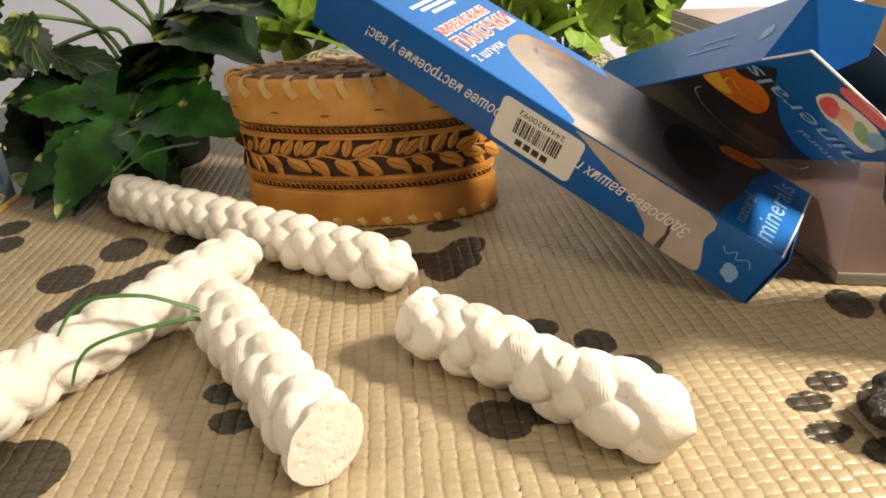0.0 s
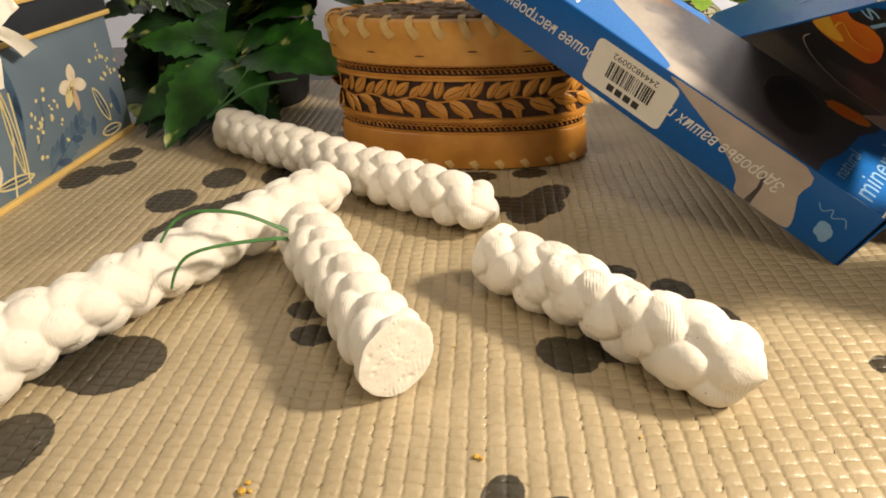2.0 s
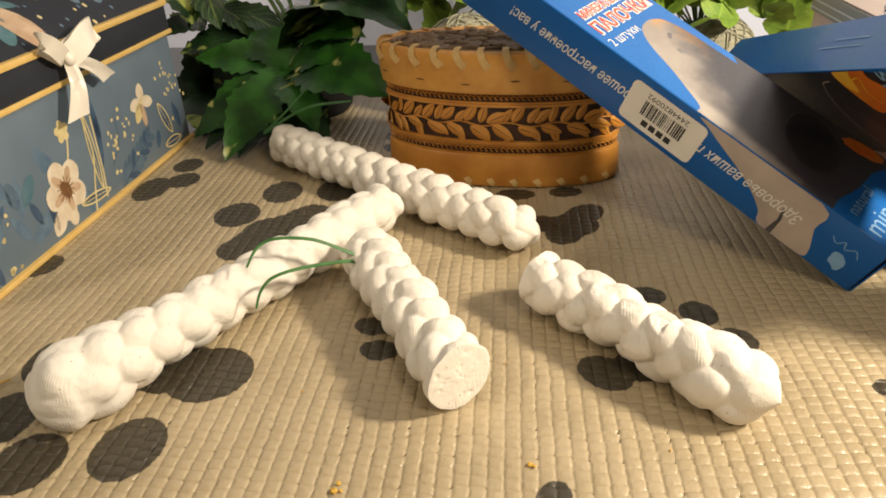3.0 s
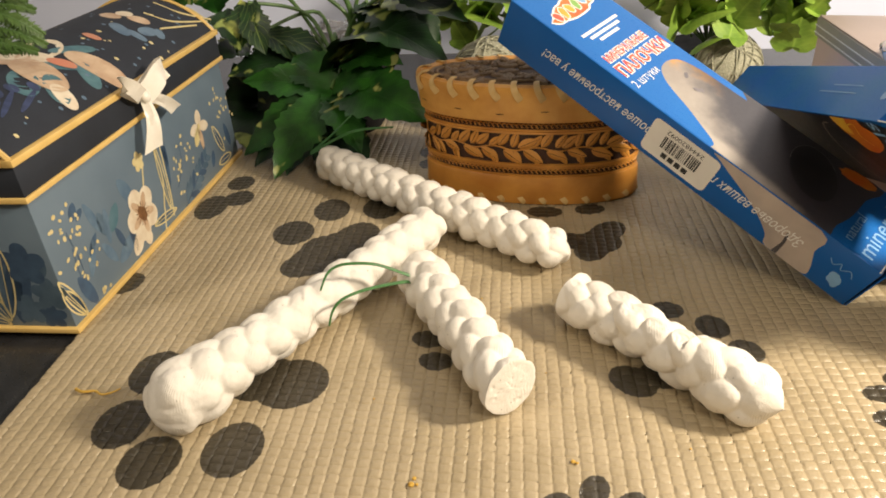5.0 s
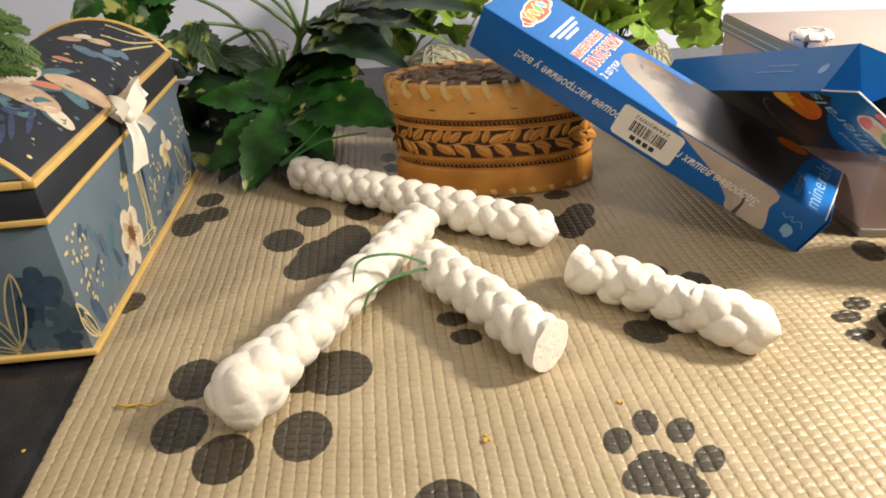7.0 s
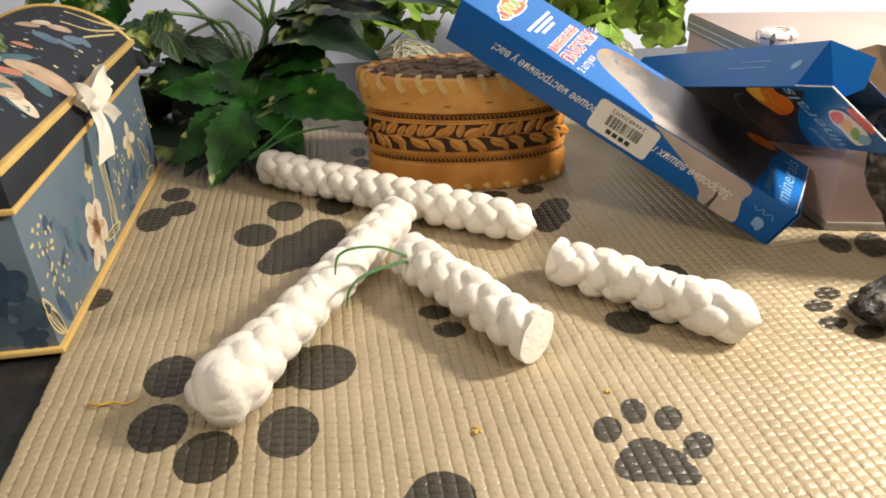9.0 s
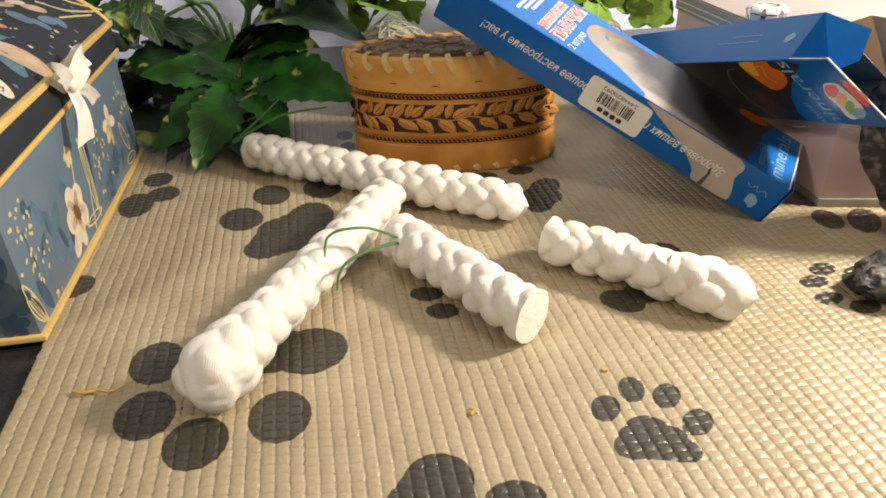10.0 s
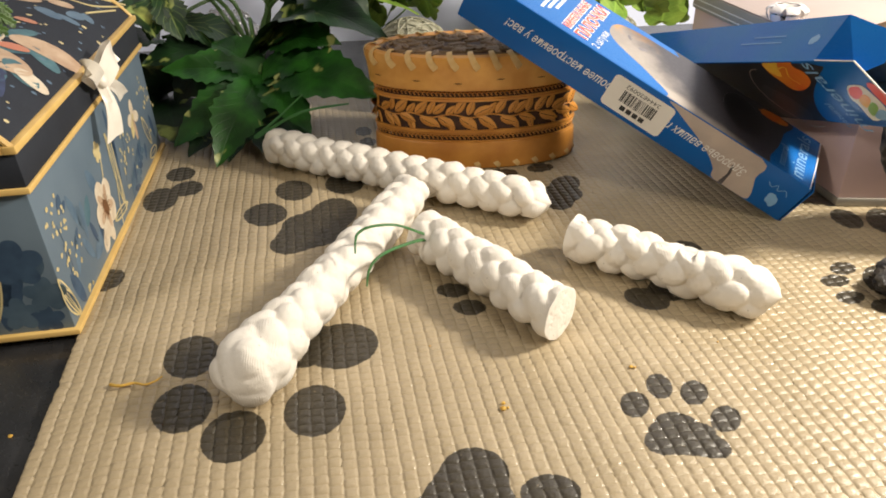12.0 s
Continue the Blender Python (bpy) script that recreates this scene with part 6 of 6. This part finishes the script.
def blade_data(base, tip, width, up, arch_h=0.0, teeth=9, bend=0.0, n=22, tooth=0.16, peak=0.55):
    """One lobe of a leaf from base to tip: vertices, faces and (across, along) coordinates."""
    base, tip, up = Vector(base), Vector(tip), Vector(up).normalized()
    d = tip - base
    length = d.length
    d.normalize()
    s = d.cross(up).normalized()
    nrm = s.cross(d)
    verts, uvs = [], []
    cross = (-1, -0.62, -0.25, 0, 0.25, 0.62, 1)
    for i in range(n):
        t = i / (n - 1)
        prof = 0.50 + 0.50 * (t / peak) ** 1.2 if t < peak else ((1 - t) / (1 - peak)) ** 0.80
        w = width / 2 * max(prof, 0.04 if t < 0.5 else 0.0)
        mid = base.lerp(tip, t) + nrm * arch_h * math.sin(math.pi * t) + s * bend * math.sin(math.pi * t)
        saw = 1 + tooth * (2 * ((t * teeth) % 1) - 1) * (0 if t < 0.15 else 1)
        for x in cross:
            ww = w * x * (saw if abs(x) == 1 else 1)
            dip = 0.07 * width * (abs(x) ** 1.4) * (0.5 + 0.5 * math.sin(t * 3))
            back = -0.10 * w * abs(x) if abs(x) == 1 else 0
            verts.append(mid + s * ww + nrm * (dip - 0.05 * width) + d * back)
            uvs.append((x, t * length / 0.05))
    return verts, grid_faces(n, 7), uvs


def leaf(name, lobes, mat, plant, label=""):
    """A whole leaf out of its lobes: (base, tip, width, up, arch) each."""
    verts, faces, uvs = [], [], []
    for lobe in lobes:
        v, f, w = blade_data(*lobe)
        k = len(verts)
        verts += v
        faces += [tuple(a + k for a in q) for q in f]
        uvs += w
    mesh = mesh_of(name, verts, faces, uvs)
    return part(name, mesh, mat, plant, label, soft=60)


fatsia = thing("potted_plant", (-0.205, 0.475, -0.0003), "variegated dark green artificial plant with lobed leaves", "plant")
part("pot", lathe([(0.0, 0.0), (0.030, 0.0), (0.033, 0.004), (0.039, 0.045), (0.041, 0.047), (0.041, 0.052), (0.036, 0.052), (0.035, 0.047), (0, 0.045)], (-0.205, 0.475, -0.0003), 48), POT, fatsia, "black plastic pot")
C1 = (-0.1954, 0.4267, 0.0458)
FACE = (0.15, -0.62, 0.77)
leaf("leaf", [
    (C1, (-0.1085, 0.3650, 0.0440), 0.048, FACE, 0.012, 11), (C1, (-0.1571, 0.3629, 0.0224), 0.032, FACE, 0.008), (C1, (-0.2230, 0.3640, 0.0020), 0.038, FACE, 0.008, 10), (C1, (-0.2560, 0.3900, 0.0080), 0.032, FACE, 0.006),
    (C1, (-0.2640, 0.4271, 0.0519), 0.030, FACE, 0.006), (C1, (-0.1420, 0.4020, 0.0600), 0.034, FACE, 0.008), (C1, (-0.2300, 0.4500, 0.0640), 0.038, FACE, 0.006)], FATSIA, fatsia, "large glossy green lobed leaf with cream spots")
C2 = (-0.2007, 0.4500, 0.0529)
leaf("leaf", [(C2, (-0.1000, 0.3950, 0.0725), 0.062, (0.1, -0.2, 0.97), 0.030, 13), (C2, (-0.1305, 0.4200, 0.0897), 0.040, (0, -0.3, 0.95), 0.015, 11)], FATSIA_DARK, fatsia, "dark serrated leaf curving over")
C3 = (-0.1490, 0.4300, 0.1103)
leaf("leaf", [(C3, (-0.0501, 0.3800, 0.1110), 0.036, (0.1, -0.3, 0.95), 0.008), (C3, (-0.0909, 0.4000, 0.1284), 0.050, (0.1, -0.4, 0.9), 0.008), (C3, (-0.0856, 0.3900, 0.0994), 0.030, (0.1, -0.3, 0.95), 0.006), (C3, (-0.1202, 0.4100, 0.1393), 0.045, (0.1, -0.5, 0.85), 0.008)], FATSIA_DARK, fatsia, "dark lobed leaf near the top")
C4 = (-0.2580, 0.4610, 0.0790)
leaf("leaf", [(C4, (-0.2120, 0.4770, 0.0440), 0.028, (0.3, -0.45, 0.85), 0.012), (C4, (-0.2280, 0.4560, 0.0560), 0.022, (0.2, -0.5, 0.85), 0.008)], VEINED, fatsia, "dark cream-veined leaf arching beside the stems")
C5 = (-0.3030, 0.4760, 0.1320)
leaf("leaf", [(C5, (-0.3290, 0.4650, 0.0990), 0.044, (0.1, -0.9, 0.3), 0.006), (C5, (-0.3010, 0.4820, 0.0880), 0.042, (0.1, -0.9, 0.3), 0.006), (C5, (-0.3500, 0.4500, 0.1120), 0.036, (-0.2, -0.8, 0.4), 0.006), (C5, (-0.2700, 0.4700, 0.1180), 0.034, (0.1, -0.8, 0.4), 0.005)], FATSIA, fatsia, "green lobed leaf hanging behind the gift box")
# Added leaf: its near-black green stands in for the shade in this gap.
C11 = (-0.2250, 0.4600, 0.0560)
leaf("leaf", [(C11, (-0.2800, 0.4365, 0.0530), 0.032, (-0.1, -0.6, 0.8), 0.008), (C11, (-0.2640, 0.4420, 0.0240), 0.040, (-0.1, -0.8, 0.5), 0.006), (C11, (-0.2420, 0.4480, 0.0020), 0.036, (0, -0.8, 0.5), 0.006)], FATSIA_DARK, fatsia, "dark leaf filling the shade behind the large leaf")
C12 = (-0.1960, 0.4480, 0.0570)
leaf("leaf", [(C12, (-0.1340, 0.4045, 0.0700), 0.036, (0.1, -0.55, 0.8), 0.010, 12), (C12, (-0.1500, 0.4250, 0.0800), 0.030, (0.1, -0.5, 0.85), 0.008)], FATSIA, fatsia, "green leaf with a cream edge")
# Spread below the big leaf; the shade there is put into the leaf colour.
C6 = (-0.2068, 0.4450, 0.0254)
leaf("leaf", [(C6, (-0.1900, 0.3740, 0.0030), 0.036, (0.2, -0.6, 0.75), 0.006), (C6, (-0.1600, 0.3840, 0.0030), 0.034, (0.2, -0.6, 0.75), 0.006), (C6, (-0.2160, 0.3700, 0.0030), 0.034, (0.1, -0.6, 0.75), 0.006), (C6, (-0.2460, 0.3840, 0.0030), 0.036, (-0.1, -0.6, 0.75), 0.006)], FATSIA_DARK, fatsia, "dark leaf filling the shade below")
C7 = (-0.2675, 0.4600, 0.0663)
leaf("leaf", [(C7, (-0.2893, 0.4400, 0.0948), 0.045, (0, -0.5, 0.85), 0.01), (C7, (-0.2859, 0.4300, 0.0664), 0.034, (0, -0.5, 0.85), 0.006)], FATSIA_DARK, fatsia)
C8 = (-0.2609, 0.4550, 0.1025)
leaf("leaf", [(C8, (-0.2476, 0.4400, 0.0676), 0.026, (0.2, -0.9, 0.3), 0.004), (C8, (-0.2708, 0.4400, 0.0691), 0.026, (0, -0.9, 0.3), 0.004)], VEINED, fatsia, "cream-veined leaf behind the gift box")
# Fills the gap next to the gift box, with shade painted as dark green.
C10 = (-0.2755, 0.4700, 0.0201)
leaf("leaf", [(C10, (-0.3066, 0.4350, 0.0030), 0.044, (-0.1, -0.8, 0.5), 0.006), (C10, (-0.2590, 0.4080, 0.0030), 0.046, (0.1, -0.8, 0.5), 0.006), (C10, (-0.3041, 0.4600, 0.0243), 0.044, (-0.1, -0.7, 0.6), 0.008), (C10, (-0.2857, 0.4600, 0.0559), 0.036, (0, -0.7, 0.6), 0.006)], FATSIA_DARK, fatsia, "dark leaf filling the shade beside the gift box")
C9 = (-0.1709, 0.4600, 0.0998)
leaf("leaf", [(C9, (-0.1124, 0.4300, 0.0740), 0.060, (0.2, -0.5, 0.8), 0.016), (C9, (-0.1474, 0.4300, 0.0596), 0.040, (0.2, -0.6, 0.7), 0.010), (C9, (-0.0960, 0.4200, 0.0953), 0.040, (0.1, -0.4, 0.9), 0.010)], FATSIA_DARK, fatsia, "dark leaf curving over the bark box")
ROOT = (-0.205, 0.475, 0.040)
for tip, mid in ((C1, (-0.1920, 0.4600, 0.0628)), (C2, (-0.2041, 0.4750, 0.0729)), (C3, (-0.1883, 0.4700, 0.0819)), (C4, (-0.2200, 0.4900, 0.0860)), (C5, (-0.2450, 0.4900, 0.1000)), (C11, (-0.2150, 0.4750, 0.0520)), (C12, (-0.2010, 0.4650, 0.0580)), (C6, (-0.2009, 0.4700, 0.0330)), (C7, (-0.2207, 0.4850, 0.0670)), (C8, (-0.2250, 0.4800, 0.0863)), (C9, (-0.1864, 0.4750, 0.0849))):
    part("stem", tube([ROOT, mid, tip], 0.0018, 8, 0.7), STEM, fatsia)
for a, b in (((-0.2226, 0.4600, 0.1194), (-0.1885, 0.4700, 0.0810)), ((-0.1942, 0.4600, 0.1183), (-0.1885, 0.4700, 0.0810)), ((-0.1764, 0.4700, 0.1155), (-0.1899, 0.4700, 0.0776)), ((-0.2154, 0.5000, 0.1120), (-0.1905, 0.4800, 0.0841))):
    part("stem", tube([ROOT, b, ((a[0] + b[0]) / 2 + 0.002, (a[1] + b[1]) / 2, (a[2] + b[2]) / 2 + 0.003), a], 0.0020, 8, 0.6), STEM, fatsia)
# two thin blades at the foot of the big leaf
sprig = thing("grass_sprig", (-0.1939, 0.3720, 0.0214), "thin dark green artificial grass blades beside the leaf", "grass")
for pts in ([(-0.1964, 0.3720, 0.0185), (-0.1796, 0.3680, 0.0317), (-0.1599, 0.3620, 0.0495)], [(-0.1947, 0.3700, 0.0193), (-0.1623, 0.3620, 0.0377), (-0.1301, 0.3520, 0.0453)]):
    part("blade", ribbon(pts, [(0, -0.5, 0.8)] * 3, 0.0030, 0.0003, 0.4, 0.2), GRASS, sprig)

# fern on the gift box
fern = thing("fern_sprig", (-0.305, 0.240, 0.1175), "feathery green artificial fern sprig lying on the lid", "plant")
frond_rng = random.Random(77)
for tip, mid, root in (
    ((-0.2657, 0.2450, 0.1268), (-0.2750, 0.2400, 0.1345), (-0.2957, 0.2350, 0.1426)), ((-0.2674, 0.2400, 0.1250), (-0.2783, 0.2360, 0.1300), (-0.2980, 0.2300, 0.1352)), ((-0.2670, 0.2470, 0.1311), (-0.2744, 0.2420, 0.1396), (-0.2927, 0.2380, 0.1485)), ((-0.2738, 0.2360, 0.1268), (-0.2837, 0.2330, 0.1289), (-0.3002, 0.2300, 0.1297)),
    ((-0.2695, 0.2500, 0.1418), (-0.2792, 0.2450, 0.1461), (-0.2974, 0.2400, 0.1465)), ((-0.2745, 0.2450, 0.1364), (-0.2839, 0.2400, 0.1433), (-0.2998, 0.2380, 0.1506)), ((-0.2716, 0.2500, 0.1469), (-0.2826, 0.2450, 0.1516), (-0.2967, 0.2400, 0.1550)), ((-0.2782, 0.2500, 0.1496), (-0.2854, 0.2450, 0.1549), (-0.2975, 0.2400, 0.1598)), ((-0.2801, 0.2380, 0.1321), (-0.2883, 0.2360, 0.1359), (-0.3017, 0.2340, 0.1393))):
    stem_line = spline([root, mid, tip], 40)
    part("stem", tube([root, mid, tip], 0.0005, 6, 0.5), STEM, fern)
    verts, faces = [], []
    for i in range(2, len(stem_line) - 1):
        p = stem_line[i]
        d = (stem_line[i + 1] - stem_line[i - 1]).normalized()
        s = d.cross(Vector((0.1, -0.6, 0.75))).normalized()
        n_up = s.cross(d)
        ln = 0.0062 * (1 - 0.72 * (i / len(stem_line)) ** 2) * frond_rng.uniform(0.8, 1.15)
        for sg in (-1, 1):
            lean = frond_rng.uniform(-0.45, 0.45)
            e = p + (s * sg * 0.85 + d * 0.55 + n_up * lean).normalized() * ln
            m1 = p.lerp(e, 0.45) + n_up * 0.0006
            w = d * 0.00055
            k = len(verts)
            verts += [p - w * 0.4, p + w * 0.4, m1 + w, e, m1 - w]
            faces += [(k, k + 1, k + 2, k + 4), (k + 4, k + 2, k + 3)]
    tagged(part("frond", mesh_of("frond", verts, faces), FERN, fern), kind="stuff")

# light green ivy behind the bark box
ivy = thing("ivy_plant", (0.09, 0.60, -0.004), "light green artificial ivy with small lobed leaves", "plant")
part("pot", lathe([(0.0, 0.0), (0.030, 0.0), (0.036, 0.030), (0.037, 0.032), (0.033, 0.032), (0, 0.029)], (0.09, 0.60, -0.004), 40), POT, ivy, "dark pot")


def ivy_mesh(size):
    """A three-lobed leaf, base at the origin, length along y."""
    shape = [(0, 0), (0.18, -0.10), (0.36, -0.08), (0.50, 0.06), (0.60, 0.26), (0.56, 0.38), (0.42, 0.43), (0.37, 0.54), (0.30, 0.70), (0.16, 0.90), (0, 1.02)]
    verts, uvs, faces = [], [], []
    for x, y in shape:
        for share in (-1, -0.55, 0, 0.55, 1):
            yy = y if abs(share) == 1 else max(y, 0) * 0.97 + 0.02
            verts.append((share * x * size, yy * size, (0.05 - 0.16 * abs(share * x) ** 1.5 - 0.16 * y * y) * size))
            uvs.append((share * x * 1.6, y))
    faces = grid_faces(len(shape), 5)
    mesh = mesh_of("ivy_leaf", verts, faces, uvs)
    mesh.materials.append(IVY)
    return smooth(mesh)


IVY_SIZES = [ivy_mesh(s) for s in (0.022, 0.030, 0.038)]
rnd = random.Random(31)
IVY_ROOT = Vector((0.09, 0.60, 0.026))
vines = [
    [(0.0532, 0.5400, 0.0738), (0.0668, 0.5300, 0.0513)], [(0.0869, 0.5400, 0.0763), (0.0811, 0.5300, 0.0551)], [(0.1182, 0.5500, 0.0819), (0.1282, 0.5400, 0.0498)], [(0.1525, 0.5500, 0.0797), (0.1546, 0.5500, 0.0409)],
    [(0.1111, 0.5800, 0.0869), (0.1460, 0.5700, 0.0620)], [(-0.0526, 0.5500, 0.0929), (-0.0815, 0.5400, 0.0635), (-0.1021, 0.5300, 0.0501)], [(-0.0175, 0.5600, 0.0983), (-0.0594, 0.5500, 0.0548)], [(0.0367, 0.5600, 0.0901), (0.0502, 0.5500, 0.0744)],
    [(0.0637, 0.5600, 0.0906), (0.0502, 0.5500, 0.0726)], [(0.1261, 0.5600, 0.0832), (0.1068, 0.5400, 0.0548)], [(-0.1010, 0.5700, 0.0948), (-0.1274, 0.5500, 0.0621)],
]
for v in vines:
    top = Vector(v[0]) + Vector((0, 0, 0.01))
    part("stem", tube([IVY_ROOT, IVY_ROOT.lerp(top, 0.55) + Vector((0, 0, 0.05)), top, *v[1:]], 0.0009, 6, 0.7), STEM, ivy)
    line = spline([top, *v], 5)
    for p in line[1:]:
        for _ in range(rnd.choice((1, 2))):
            q = p + Vector((rnd.uniform(-0.014, 0.014), rnd.uniform(-0.02, 0.01), rnd.uniform(-0.010, 0.014)))
            m = Matrix.Translation(q) @ pose(0, 0, 0, rnd.uniform(25, 95), rnd.uniform(-30, 30), rnd.uniform(0, 360) if rnd.random() < 0.25 else rnd.uniform(120, 240))
            placed("leaf", rnd.choice(IVY_SIZES), m, ivy)

# woven balls behind the bark box


def woven_ball(at, r, seed):
    ball = thing("woven_ball", (at[0], at[1], at[2] - r), "pale woven fibre ball standing behind the bark box", "ball", "woven balls")
    bm = bmesh.new()
    bmesh.ops.create_icosphere(bm, subdivisions=4, radius=r * 0.97)
    for v in bm.verts:
        v.co *= 1 + 0.02 * noise.noise(v.co * 200)
    bmesh.ops.translate(bm, verts=bm.verts, vec=at)
    part("core", bm, WICKER, ball, soft=80)
    rnd = random.Random(seed)
    for k in range(16):
        q = Euler((rnd.uniform(0, 6.3), rnd.uniform(0, 6.3), rnd.uniform(0, 6.3))).to_matrix()
        ring = [Vector(at) + q @ Vector((r * math.cos(t), r * math.sin(t), 0.004 * math.sin(2 * t))) for t in np.linspace(0, 2 * math.pi, 16)]
        part("strand", tube(ring, 0.0006, 5), WICKER, ball, soft=60)


woven_ball((-0.0828, 0.475, 0.0338), 0.034, 2)
woven_ball((0.0987, 0.5450, 0.0247), 0.026, 6)

# clear film and pale cloth behind the plant
wrap = thing("clear_wrap", (-0.262, 0.600, -0.004), "crumpled sheer film bag behind the plant", "bag")
bm = bmesh.new()
bmesh.ops.create_icosphere(bm, subdivisions=5, radius=1)
for v in bm.verts:
    p = v.co.copy()
    f = 1 + 0.14 * noise.noise(p * 2.2) + 0.07 * abs(noise.noise(p * 5))
    v.co = Vector((p.x * 0.032 * f - 0.250, p.y * 0.026 * f + 0.60, p.z * 0.029 * f + 0.026))
part("film", bm, SHEER, wrap, soft=80)
